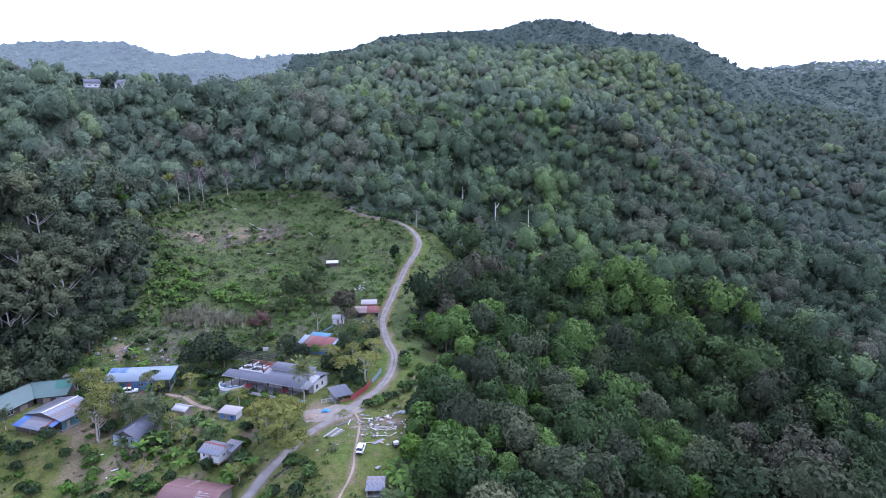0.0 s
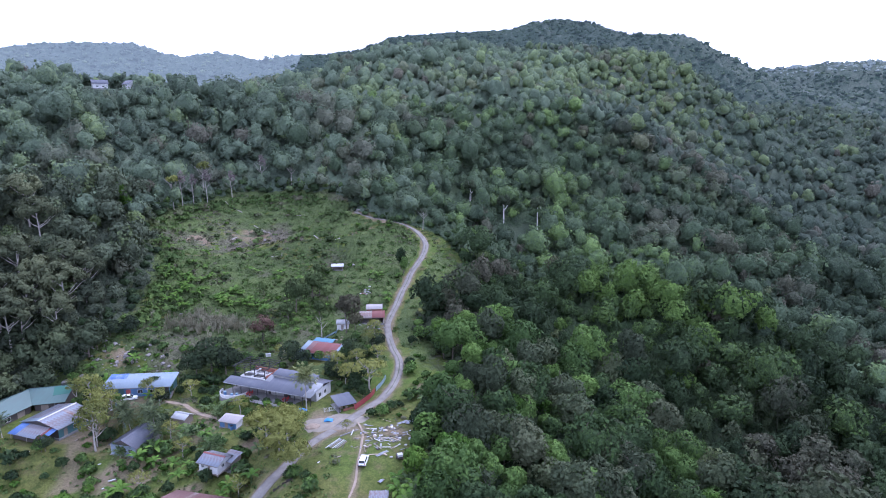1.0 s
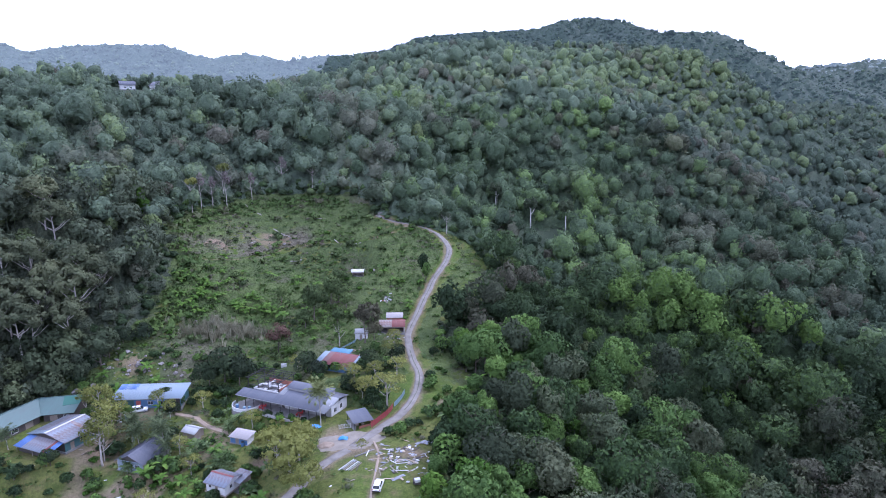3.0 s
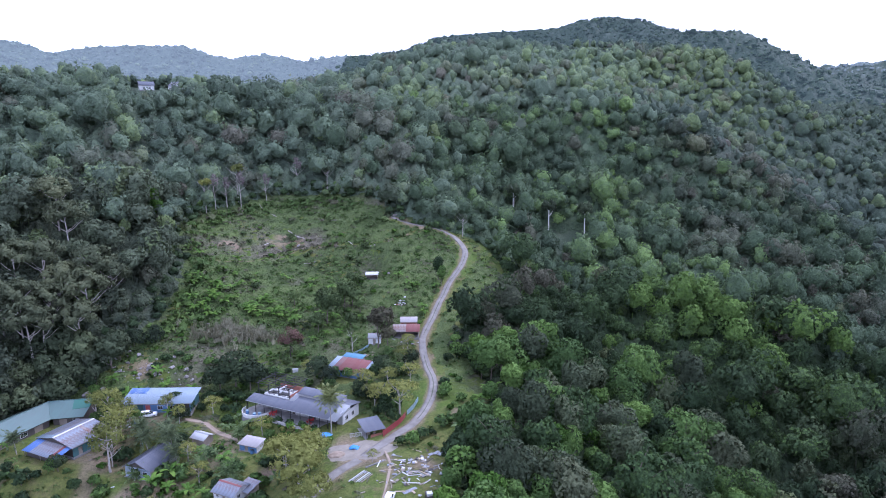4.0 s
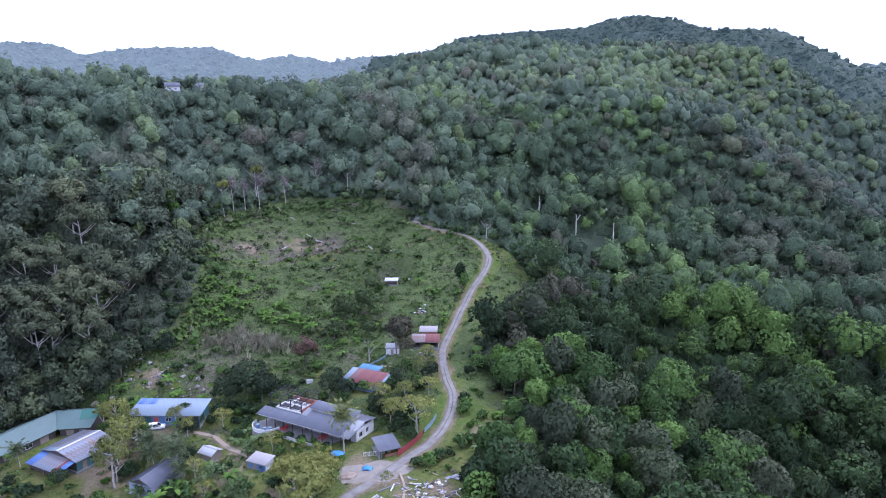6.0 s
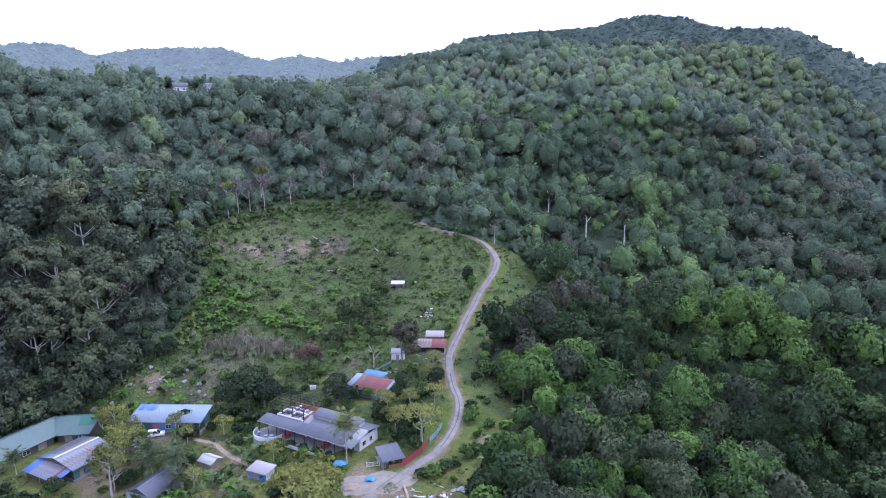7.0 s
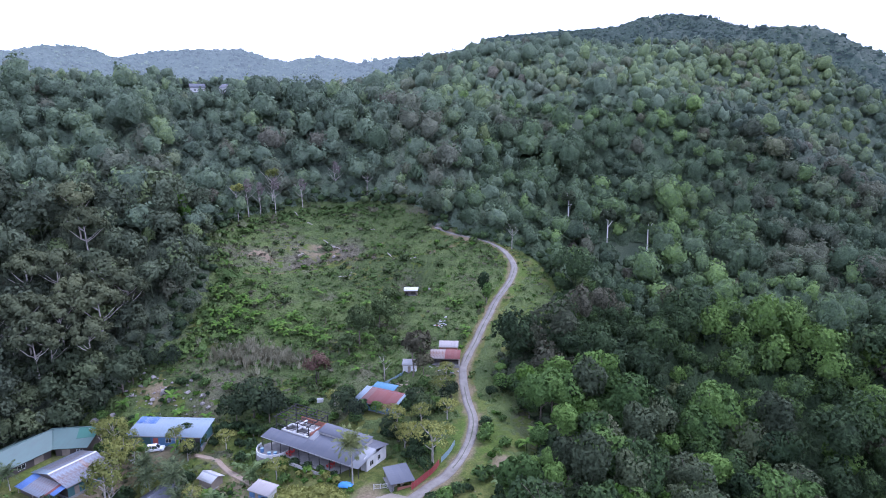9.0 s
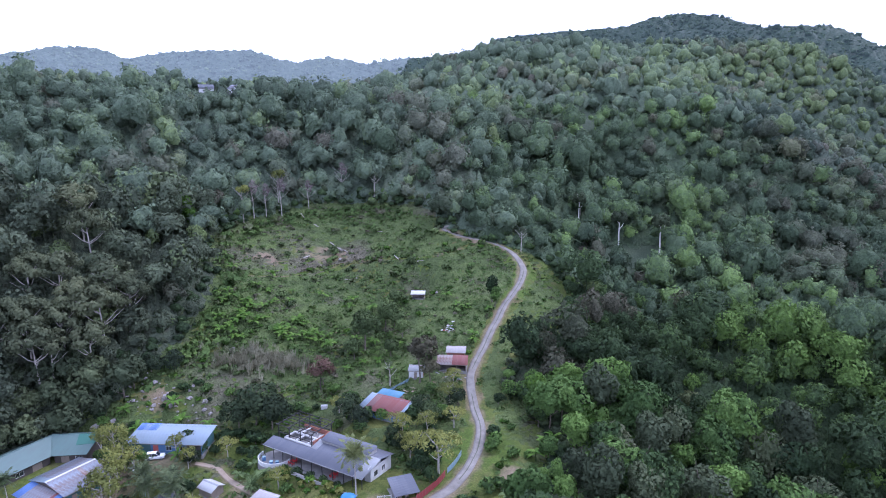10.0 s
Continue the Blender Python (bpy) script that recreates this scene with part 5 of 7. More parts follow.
        part("block", soften(boxes((0, 0, 0.15, 0.75, 0.4, 0.3)), 0.02), PLASTER_WHITE, c)
    for x, y in ((-13.4, -7.6), (-10.4, -8.2), (-9.2, -7.4)):
        c = thing("barrel", "blue plastic barrel on the curved terrace", "barrel", 0, 0, 0, group="terrace barrels")
        c.matrix_basis = ob.matrix_basis @ pose(x, y, 0.17)
        part("body", rod(rod(bmesh.new(), (0, 0, 0), (0, 0, 1.0), 0.42, 14), (0, 0, 0.45), (0, 0, 0.55), 0.45, 14), WALL_BLUE, c)
        part("lid", rod(bmesh.new(), (0, 0, 1.0), (0, 0, 1.05), 0.43, 14), FENCE_BLUE, c)
    # loose things on the terrace
    for x, y, mat, label in ((5.9, -4.4, PLASTIC_RED, "red table"), (-6.4, -4.9, PLASTIC_RED, "small red table")):
        t = thing("table", label + " on the verandah", "table", 0, 0, 0)
        t.matrix_basis = ob.matrix_basis @ pose(x, y, 0.14)
        part("tabletop", boxes((0, 0, 0.74, 1.5, 0.9, 0.05)), mat, t)
        for sx in (-0.65, 0.65):
            for sy in (-0.35, 0.35):
                part("leg", boxes((sx, sy, 0.36, 0.05, 0.05, 0.72)), mat, t)
        for k, sx in enumerate((-0.5, 0.5, 0.0)):
            c = thing("chair", "red plastic chair at the table", "chair", 0, 0, 0, group="red chairs")
            c.matrix_basis = ob.matrix_basis @ pose(x + sx, y + (-0.8 if k < 2 else 0.9), 0.14, 0, 0, 0 if k == 2 else 180)
            part("seat", boxes((0, 0, 0.44, 0.44, 0.44, 0.04)), mat, c)
            part("backrest", boxes((0, 0.2, 0.68, 0.44, 0.04, 0.42)), mat, c)
            for lx in (-0.19, 0.19):
                for ly in (-0.19, 0.19):
                    part("leg", boxes((lx, ly, 0.21, 0.04, 0.04, 0.42)), mat, c)
    return ob


BIG_HOUSE = make_big_house()


def make_carport():
    ob = thing("carport", "open carport with dark grey sheet roof and brick side wall", "carport", -29.8, 170.2, -0.9, 30.4)
    plinth(ob, 5.6, 6.6, 0.8)
    slope(ob, (-2.8, -3.4, 2.0), (2.8, -3.4, 2.0), (-2.8, 3.4, 2.6), ROOF_GREY, 0.94)
    posts(ob, [(-2.4, -3.0), (2.4, -3.0), (-2.4, 3.0), (2.4, 3.0)], 2.0, STEEL)
    part("beam", boxes((0, -3.0, 1.92, 5.2, 0.12, 0.14), (0, 3.0, 2.4, 5.2, 0.12, 0.14)), STEEL, ob)
    part("side_wall", boxes((2.5, 0, 0.55, 0.16, 6.0, 0.9), (0.6, -3.1, 0.5, 3.6, 0.16, 0.8)), BRICK, ob, "low red brick wall")
    for k, (x, y, s) in enumerate(((-1.2, -1.0, 0.9), (0.3, -1.5, 0.7), (1.2, 0.6, 1.0), (-0.4, 1.2, 0.8))):
        c = thing("crate", "weathered wooden crate stored in the carport", "crate", 0, 0, 0, group="crates")
        c.matrix_basis = ob.matrix_basis @ pose(x, y, 0.12, 0, 0, 20 * k)
        part("body", soften(boxes((0, 0, 0.35 * s, s, 0.7 * s, 0.7 * s)), 0.02), TIMBER, c)
        part("lid", boxes((0, 0, 0.72 * s, s + 0.06, 0.7 * s + 0.06, 0.05)), TIMBER_PALE, c)


make_carport()
blue_roof = lambda s: ROOF_BLUE
shed_house("house", "long low house with pale blue roof and blue board walls", -93.0, 181.6, -1.8, 6.8, 18.6, 7.2, 3.1, 4.0, 0.7, blue_roof, (WALL_BLUE, WALL_TEAL),
           ((6.2, 7.6, 0.0, 2.2), (9.5, 11.0, 0.9, 2.0), (13.0, 14.4, 0.9, 2.0)), False, WALL_CORAL, "house")


def house_extras():
    """Patches of other sheets and boards on the long blue house."""
    ob = [o for o in scene.collection.objects if o.get("label", "").startswith("long low house")][0]
    slope(ob, (-9.9, 1.2, 3.72), (-4.6, 1.2, 3.72), (-9.9, 4.3, 4.12), ROOF_DEEP, name="patch_sheet")
    part("wall_board", boxes((-6.4, -3.7, 1.5, 5.6, 0.06, 2.8)), WALL_TEAL, ob, "dark teal boarding")
    part("wall_board", boxes((7.4, -3.72, 1.5, 3.6, 0.06, 2.8)), WALL_DARK, ob)


house_extras()
ROOF_TEAL = paint("teal_blue_sheet", (0.08, 0.22, 0.33), 0.6, 0.5)
PALE_BLUE_WALL = paint("pale_blue_board", (0.26, 0.31, 0.38), 0.6, 0.5)
# dark peak boards stand in for the shade inside an open gable
gable_house("house", "small house with slate-grey gable roof and blue-grey end wall", -84.4, 160.4, -8.2, 77.0, 10.2, 7.8, 3.0, 1.7, 0.5, ROOF_SLATE, PLASTER,
            ((1.5, 2.5, 0.0, 2.0), (4.5, 6.0, 0.9, 2.0)), ((0.9, 2.3, 0.9, 2.1), (2.9, 4.2, 0.9, 2.1)), ends=PALE_BLUE_WALL, peak=WALL_DARK)
gable_house("house", "white stilted cottage with faded zinc roof and red ridge", -58.0, 147.0, -7.2, -20.0, 5.6, 5.2, 3.5, 1.0, 0.5, ROOF_ZINC, PLASTER_WHITE,
            ((0.7, 1.5, 1.0, 1.9), (2.6, 3.5, 0.0, 1.9)), ((1.4, 2.4, 0.9, 1.8),), cap=ROOF_RED, stilts=0.9)
shed_house("annex", "open porch annex with faded zinc roof", -54.6, 148.6, -7.2, -22.0, 3.2, 3.6, 2.9, 3.5, 0.4, ROOF_ZINC, (TIMBER, TIMBER), (), True)
wide = gable_house("house", "wide house with rusty maroon sheet roof", -57.5, 130.6, -9.2, -12.0, 13.5, 9.5, 3.0, 1.3, 0.6, lambda s: ROOF_RUST if 0.62 < s < 0.70 else ROOF_MAROON, TIMBER,
            ((2.0, 3.0, 0.0, 2.0), (5.0, 6.5, 0.9, 2.0)), cap=ROOF_MAROON)
for k in range(5):
    part("batten", boxes((3.2 + 0.5 * (k % 2), -1.0 - 0.62 * k, 4.16 - 0.17 * k, 2.6, 0.12, 0.06, Euler((0.267, 0, 0)).to_matrix())), ROOF_DUST, wide, "pale batten laid on the roof")
shed_house("shed", "small shed with dusty pale roof and dark blue front", -60.4, 165.8, -4.6, -16.0, 5.2, 3.2, 1.9, 2.4, 0.4, ROOF_DUST, (WALL_BLUE, PLASTER_WHITE), ((1.5, 2.6, 0.0, 1.8),))
gable_house("shed", "little shed with white sheet roof and red strip", -76.0, 170.5, -6.2, -20.0, 4.2, 3.4, 2.2, 0.8, 0.4, lambda s: ROOF_RED if 0.35 < s < 0.5 else ROOF_WHITE, TIMBER, ((1.2, 2.1, 0.0, 1.8),))
red_roof = lambda s: ROOF_BLUE if s < 0.14 or s > 0.93 else (ROOF_MAROON if 0.16 < s < 0.28 else ROOF_RED)
shed_house("house", "cottage with red-brown roof, blue strips and blue walls", -42.0, 199.7, 2.6, -16.5, 12.0, 6.0, 2.5, 3.6, 0.6, red_roof, (WALL_BLUE, WALL_BLUE), ((2.0, 3.0, 0.0, 2.0), (5.0, 6.2, 0.9, 1.9), (8.0, 9.2, 0.9, 1.9)), category="house")
shed_house("shed", "lean-to with teal blue roof behind the cottage", -42.6, 206.2, 3.4, -16.5, 6.5, 3.6, 2.0, 2.5, 0.3, ROOF_TEAL, (TIMBER, TIMBER), (), True)
shed_house("shed", "open timber shed with brown roof and dark front", -28.6, 226.4, 6.2, 6.0, 8.6, 5.5, 2.3, 2.9, 0.4, lambda s: ROOF_RUST if s < 0.5 else ROOF_RED, (WALL_DARK, TIMBER), (), True)
shed_house("shed", "pale-roofed shed standing behind the timber shed", -28.4, 232.2, 7.2, 6.0, 5.5, 3.6, 2.5, 3.1, 0.3, ROOF_DUST, (BRICK, BRICK), ((1.0, 2.0, 0.0, 1.9),))
shed_house("shed", "small shed with white and dark red walls", -38.4, 221.0, 5.0, 6.0, 4.2, 3.0, 2.4, 2.9, 0.3, ROOF_PALE, (PLASTER_WHITE, FENCE_RED), ((1.5, 2.4, 0.0, 1.8),))
shed_house("field_hut", "open field hut with white sheet roof", -48.6, 268.6, 15.4, 8.0, 4.6, 3.0, 2.0, 2.4, 0.35, ROOF_WHITE, (TIMBER, TIMBER), (), True)
shed_house("shed", "low tin lean-to with pale zinc roof", -14.9, 125.9, -2.6, 2.0, 3.6, 4.0, 1.7, 2.3, 0.3, lambda s: ROOF_RED if 0.4 < s < 0.6 else ROOF_ZINC, (TIMBER, TIMBER), (), True)
gable_house("house", "far white house among trees on the ridge", -338, 623, 109.6, 35, 13, 10, 4.6, 3.4, 0.8, ROOF_GREY, PLASTER_WHITE, ((3, 5, 1, 2.4), (8, 10, 1, 2.4)))
gable_house("house", "far pale house on the wooded ridge", -314, 634, 109.5, -30, 11, 9, 5, 3.2, 0.8, ROOF_ZINC, PLASTER_WHITE, ((3, 5, 1, 2.4), (8, 10, 1, 2.4)))


def roof_plate(corners, thick=0.06):
    """A flat roof plane of any outline, with thickness."""
    bm = bmesh.new()
    top = [bm.verts.new(c) for c in corners]
    low = [bm.verts.new(Vector(c) - Vector((0, 0, thick))) for c in corners]
    bm.faces.new(top), bm.faces.new(low[::-1])
    for k in range(len(corners)):
        bm.faces.new((top[k], low[k], low[k - 1], top[k - 1]))
    bmesh.ops.recalc_face_normals(bm, faces=bm.faces)
    return bm


def make_green_house():
    """Two wings that meet at a bend under hipped green roofs; corners from the house's own base."""
    ob = thing("house", "broad bent barn-like house under sea-green sheet roofs", "house", -120.7, 173.0, -5.2)
    bend, hip = Vector((0, 0, 2.8)), Vector((-4.0, 5.2, 5.5))
    far, tail = Vector((-4.4, -15.6, 2.8)), Vector((8.0, 2.3, 2.8))

    def ridge_end(eave, share):
        run = eave - bend
        return hip + run * share

    a_top, b_top = ridge_end(far, 1.0), ridge_end(tail, 1.45)
    part("roof", roof_plate((far, bend, hip, a_top)), ROOF_GREEN, ob)
    part("roof", roof_plate((bend, tail, b_top, hip)), ROOF_GREEN, ob)
    part("roof", roof_plate((a_top, hip, hip + Vector((-5.4, 5.0, -2.4)), a_top + Vector((-6.0, 1.6, -2.4)))), ROOF_GREEN, ob)
    part("roof", roof_plate((hip, b_top, b_top + Vector((-1.5, 5.0, -2.4)), hip + Vector((-5.4, 5.0, -2.4)))), ROOF_GREEN, ob)
    lift = Vector((0, 0, 0.05))
    mid = hip.lerp(b_top, 0.55)
    part("patch_sheet", roof_plate((mid.lerp(bend.lerp(tail, 0.6), 0.55) + lift, b_top.lerp(tail, 0.5) + lift, b_top + lift, mid + lift)), ROOF_FOREST, ob, "darker green patch of roof sheet")
    for p, q in ((bend, hip), (hip, a_top), (hip, b_top)):
        part("ridge_cap", rod(bmesh.new(), p + lift, q + lift, 0.12), ROOF_GREEN, ob)
    # dark boarded walls under the eaves, with wide openings
    for p, q, holes in ((far, bend, ((2.0, 4.4, 0.0, 2.2), (7.5, 9.5, 0.9, 2.1), (11.5, 14.0, 0.0, 2.2))), (bend, tail, ((1.5, 3.5, 0.0, 2.2), (5.0, 6.6, 0.9, 2.1)))):
        run = q - p
        side = Vector((-run.y, run.x, 0)).normalized() * 0.7
        foot_at = p + side + run.normalized() * 0.3
        w = part("wall", wall(run.length - 0.4, 2.8, 0.15, holes), WALL_DARK, ob, at=pose(foot_at.x, foot_at.y, 0.05, 0, 0, math.degrees(math.atan2(run.y, run.x))))
        for hole in holes:
            hung_door(w, hole[0], hole[1], hole[3], TIMBER) if hole[2] < 0.05 else glazed(w, *hole)
    end = b_top + Vector((-0.6, 0.3, 0))
    start = tail + Vector((-0.6, 0.9, 0))
    run = end - start
    bm = wall(math.hypot(run.x, run.y), 1.0, 0.15)
    for v in bm.verts:
        if v.co.z > 0.5:
            v.co.z = 2.7 if v.co.x < 1 else 5.2
    part("wall", bm, WALL_DARK, ob, at=pose(start.x, start.y, 0.05, 0, 0, math.degrees(math.atan2(run.y, run.x))))
    part("floor_slab", roof_plate([Vector((c.x, c.y, 0.1)) for c in (far, bend, tail, b_top, hip, a_top)], 1.4), CONCRETE, ob)


make_green_house()


def make_zinc_house():
    zinc = lambda s: ROOF_RUST if 0.55 < s < 0.68 else ROOF_ZINC
    ob = gable_house("house", "workshop house with patched zinc and blue sheet roof", -108.5, 165.5, -5.0, 71.4, 10.8, 13.0, 3.0, 1.4, 0.5, zinc, WALL_TEAL,
                     ((1.5, 2.7, 0.0, 2.0), (4.4, 5.8, 0.9, 2.0), (7.5, 9.0, 0.9, 2.0)), cap=ROOF_WHITE, ends=WALL_DARK, back_roof=lambda s: ROOF_BLUE if s > 0.8 else ROOF_ZINC)
    # lower front roof of mixed sheets
    patch = lambda s: ROOF_DEEP if s < 0.12 or s > 0.80 else (ROOF_RED if s < 0.22 else ROOF_ZINC)
    slope(ob, (-10.0, 6.4, 1.7), (-10.0, -6.2, 1.7), (-5.3, 6.4, 2.75), lambda s: patch(1 - s), 0.92)
    posts(ob, [(-9.6, -5.6), (-9.6, 0.0), (-9.6, 5.8)], 1.75, TIMBER)
    part("wall", wall(11.0, 1.7, 0.12), WALL_DARK, ob, at=pose(-9.2, -5.4, 0.05, 0, 0, 90))


make_zinc_house()


# ---- plants of the village and the field ----
def frond_mesh(length, width, mat, leaflets=13, arch=0.5):
    """An arching palm frond: a midrib with paired leaflets."""
    v, f = [], []
    for k in range(leaflets):
        s = (k + 1) / leaflets
        x, z = length * s * (1 - 0.18 * s * s), length * (0.32 * s - arch * s * s)
        x0, z0 = length * (s - 0.05), z + 0.02
        w = width * math.sin(math.pi * min(1, 0.12 + 0.86 * s)) ** 0.6
        for side in (-1, 1):
            b = len(v)
            v += [(x0, 0, z0), (x, 0, z), (x + 0.30 * length / leaflets * 2, side * w, z - 0.35 * w), (x0 + 0.25 * length / leaflets, side * w * 0.92, z0 - 0.42 * w)]
            f.append((b, b + 1, b + 2, b + 3))
    return mesh_from("frond", np.array(v), np.array(f), mat)


def palm_kind(rng, height, mat, fronds=16, length=3.6):
    t = trunk_arrays(rng, height / 0.88, 0.17, 0, 7, 0.05)
    trunk = mesh_from("trunk", *t[:2], BARK_PALE)
    top = t[0][-7:].mean(0)
    return trunk, frond_mesh(length, 0.72, mat), fronds, top


def plant_palm(kind, label, x, y, scale=1.0, turn=0.0, group="palms"):
    trunk, frond, count, top = kind
    rng = np.random.default_rng(int(abs(x * 7 + y * 13)))
    ob = thing("palm_tree", label, "palm tree", x, y, None, turn, group)
    ob.location.z -= 0.15
    ob.scale = (scale,) * 3
    part("trunk", trunk, None, ob)
    for k in range(count):
        lift = 62 - 112 * (k + 0.5) / count + rng.uniform(-8, 8)
        m = Matrix.Translation(Vector(top)) @ pose(0, 0, 0, 0, -lift, 137.5 * k + rng.uniform(-10, 10))
        part("frond", frond, None, ob, at=m)
    return ob


def banana_leaf_mesh(length, width, mat):
    v, f = [], []
    n = 6
    for k in range(n + 1):
        s = k / n
        x, z = length * s * (1 - 0.25 * s), length * (0.75 * s - 0.72 * s * s)
        w = width * (math.sin(math.pi * (0.06 + 0.9 * s)) ** 0.7) * 0.5
        v += [(x, -w, z - 0.35 * w), (x, 0, z), (x, w, z - 0.35 * w)]
    for k in range(n):
        for j in (0, 1):
            f.append((3 * k + j, 3 * k + j + 1, 3 * k + j + 4, 3 * k + j + 3))
    return mesh_from("leaf", np.array(v), np.array(f), mat)


BANANA_LEAF = [banana_leaf_mesh(2.6, 0.75, LEAF_BANANA), banana_leaf_mesh(2.2, 0.7, LEAF_PALM)]


def plant_banana(x, y, scale, rng, dark=False):
    words = "dark green banana plant with arching leaves" if dark else "bright green banana plant with broad arching leaves"
    ob = thing("banana_plant", words, "banana plant", x, y, None, rng.uniform(0, 360), "banana plants")
    ob.scale = (scale,) * 3
    bm = rod(bmesh.new(), (0, 0, -0.1), (0, 0, 1.7), 0.16, 6, 0.1)
    part("stem", bm, LEAF_PALM, ob)
    count = int(rng.integers(6, 9))
    for k in range(count):
        m = pose(0, 0, 1.5 + 0.1 * rng.uniform(), 0, rng.uniform(-28, 18), 360 * k / count + rng.uniform(-18, 18))
        part("leaf", BANANA_LEAF[1 if dark else 0], None, ob, at=m)


def in_field(x, y):
    return inside([(-121, 204), (-120, 238), (-131, 262), (-122, 284), (-104, 309), (-74, 316), (-54, 306), (-40, 296), (-22, 292), (-19, 270), (-26, 236), (-40, 214), (-75, 208)], x, y)


def make_field():
    rng = np.random.default_rng(41)
    weeds = [crown_arrays(rng, 0.6, 0.9, 3, 11, 0.6, 0, 0.7, 0.0, False) for _ in range(6)]
    for v, f, n in weeds:
        n *= 0.45
        n[:, 2] += 0.9
        n /= np.linalg.norm(n, axis=1)[:, None]
    # low growth all over the open land, thick on the field
    x, y = spread_points(-150, 4, 112, 320, 1.6, rng)
    keep = inside(CLEARING, x, y)
    keep &= np.minimum(line_near([tuple(p) for p in ROAD_RUN], x, y)[0], line_near([tuple(p) for p in LANE_RUN], x, y)[0]) > 2.6
    keep &= np.minimum(line_near([tuple(p) for p in DRIVE_RUN], x, y)[0], line_near([tuple(p) for p in TRACK_RUN], x, y)[0]) > 1.6
    for px, py, r, _ in PADS:
        keep &= np.hypot(x - px, y - py) > r * 0.95
    for px, py, r in ((-106, 196.5, 7), (-30, 156, 9), (-17, 145, 11), (-18, 133, 9), (-33, 140, 5)):
        keep &= (np.hypot(x - px, y - py) > r) | (rng.uniform(size=len(x)) < 0.07)
    patch = 0.5 + 0.5 * value_noise(x, y, 11, 51) + 0.3 * value_noise(x, y, 34, 52)
    field = in_field(x, y) | (y > 205)
    keep &= (x < np.interp(y, (170, 200, 225, 260, 290), (-14, -14.5, -20, -15.5, -9))) | (rng.uniform(size=len(x)) < 0.3)
    # taller growth along the foot of the wood
    fringe = np.clip(1 - outline_distance(CLEARING, x, y) / 8, 0, 1) * (x < -62) * (y > 184)
    keep &= rng.uniform(size=len(x)) < np.maximum(0.9 * (fringe > 0), np.where(field, np.clip(0.25 + 0.9 * patch, 0.15, 1), np.clip(1.3 * patch - 0.2, 0.05, 0.85)))
    # terrace edges across the slope stay thicker
    x, y, patch, field, fringe = x[keep], y[keep], patch[keep], field[keep], fringe[keep]
    z = foot(x, y)
    tone = np.clip(0.32 + 0.42 * patch + rng.normal(0, 0.14, len(x)), 0, 1)
    dry = np.where(rng.uniform(size=len(x)) < np.clip(0.5 * value_noise(x, y, 16, 61) + 0.05, 0.02, 0.5), rng.uniform(0.3, 0.9, len(x)), 0)
    # withered growth on the burnt upper slope
    burnt = np.exp(-(((x + 92) / 19) ** 2 + ((y - 285) / 8) ** 2)) + np.exp(-(((x + 107) / 13) ** 2 + ((y - 269) / 7) ** 2))
    dry = np.where(rng.uniform(size=len(x)) < 0.85 * burnt, rng.uniform(0.5, 1.0, len(x)), dry)
    bare = rng.uniform(size=len(x)) > 0.75 * burnt
    x, y, z, tone, dry, field, fringe = x[bare], y[bare], z[bare], tone[bare], dry[bare], field[bare], fringe[bare]
    scale = rng.uniform(0.6, 1.4, len(x)) * np.where(field, 1.15, 0.8) * (1 + 0.9 * fringe)
    tall = rng.uniform(size=len(x)) < 0.05
    scale[tall] *= 1.9
    stand("field_growth", "low green weeds, grass tufts and young plants", weeds, x, y, z - 0.1, scale, LEAF_FIELD, tone, dry, rng)
    # rank grass and herbs, thicker on the banks between the terraces
    cell = 0.95
    gx, gy = np.meshgrid(np.arange(-146, 5, cell), np.arange(170, 318, cell))
    i = np.arange(gx.size).reshape(gx.shape)
    hx, hy = (gx + rng.uniform(-0.4, 0.4, gx.shape) * cell).ravel(), (gy + rng.uniform(-0.4, 0.4, gx.shape) * cell).ravel()
    ground = foot(hx, hy)
    bank = 0.5 + 0.5 * np.sin((ground + 0.9 * value_noise(hx, hy, 22, 71) + 0.04 * hx) * 2 * math.pi / 2.6)
    lush = np.clip(0.5 + 0.6 * value_noise(hx, hy, 17, 72) + 0.3 * value_noise(hx, hy, 6, 73), 0, 1)
    burn = np.exp(-(((hx + 92) / 20) ** 2 + ((hy - 284) / 9) ** 2)) + np.exp(-(((hx + 107) / 13) ** 2 + ((hy - 269) / 7) ** 2))
    rough = (0.15 + 0.5 * lush + 0.35 * bank**3) * np.clip(1 - 0.8 * burn, 0.15, 1)
    near = np.minimum(line_near([tuple(p) for p in ROAD_RUN], hx, hy)[0] - 2.3, outline_distance(CLEARING, hx, hy) + 2)
    for px, py, r, _ in PADS:
        near = np.minimum(near, np.hypot(hx - px, hy - py) - r * 0.8)
    near = np.minimum(near, 2.0 * (line_near([tuple(p) for p in TERRACE_RUN], hx, hy)[0] - 0.5 + 0.6 * value_noise(hx, hy, 5, 75)))
    rough = rough * (1 - 0.75 * np.exp(-(((hx + 106) / 9) ** 2 + ((hy - 196.5) / 5) ** 2)))
    rough = rough * np.clip(near / 3, 0, 1) * np.where(hx > -14, 0.45, 1) * np.clip((hy - 168) / 40, 0.2, 1)
    hz = ground - 0.12 + rough * np.clip(rng.normal(0.75, 0.38, hx.shape), 0.05, 1.7)
    good = (inside(CLEARING, hx, hy) | (outline_distance(CLEARING, hx, hy) < 7)) & (rough > 0.04)
    faces = np.stack([i[:-1, :-1], i[:-1, 1:], i[1:, 1:], i[1:, :-1]], -1).reshape(-1, 4)
    faces = faces[good[faces].all(1)]
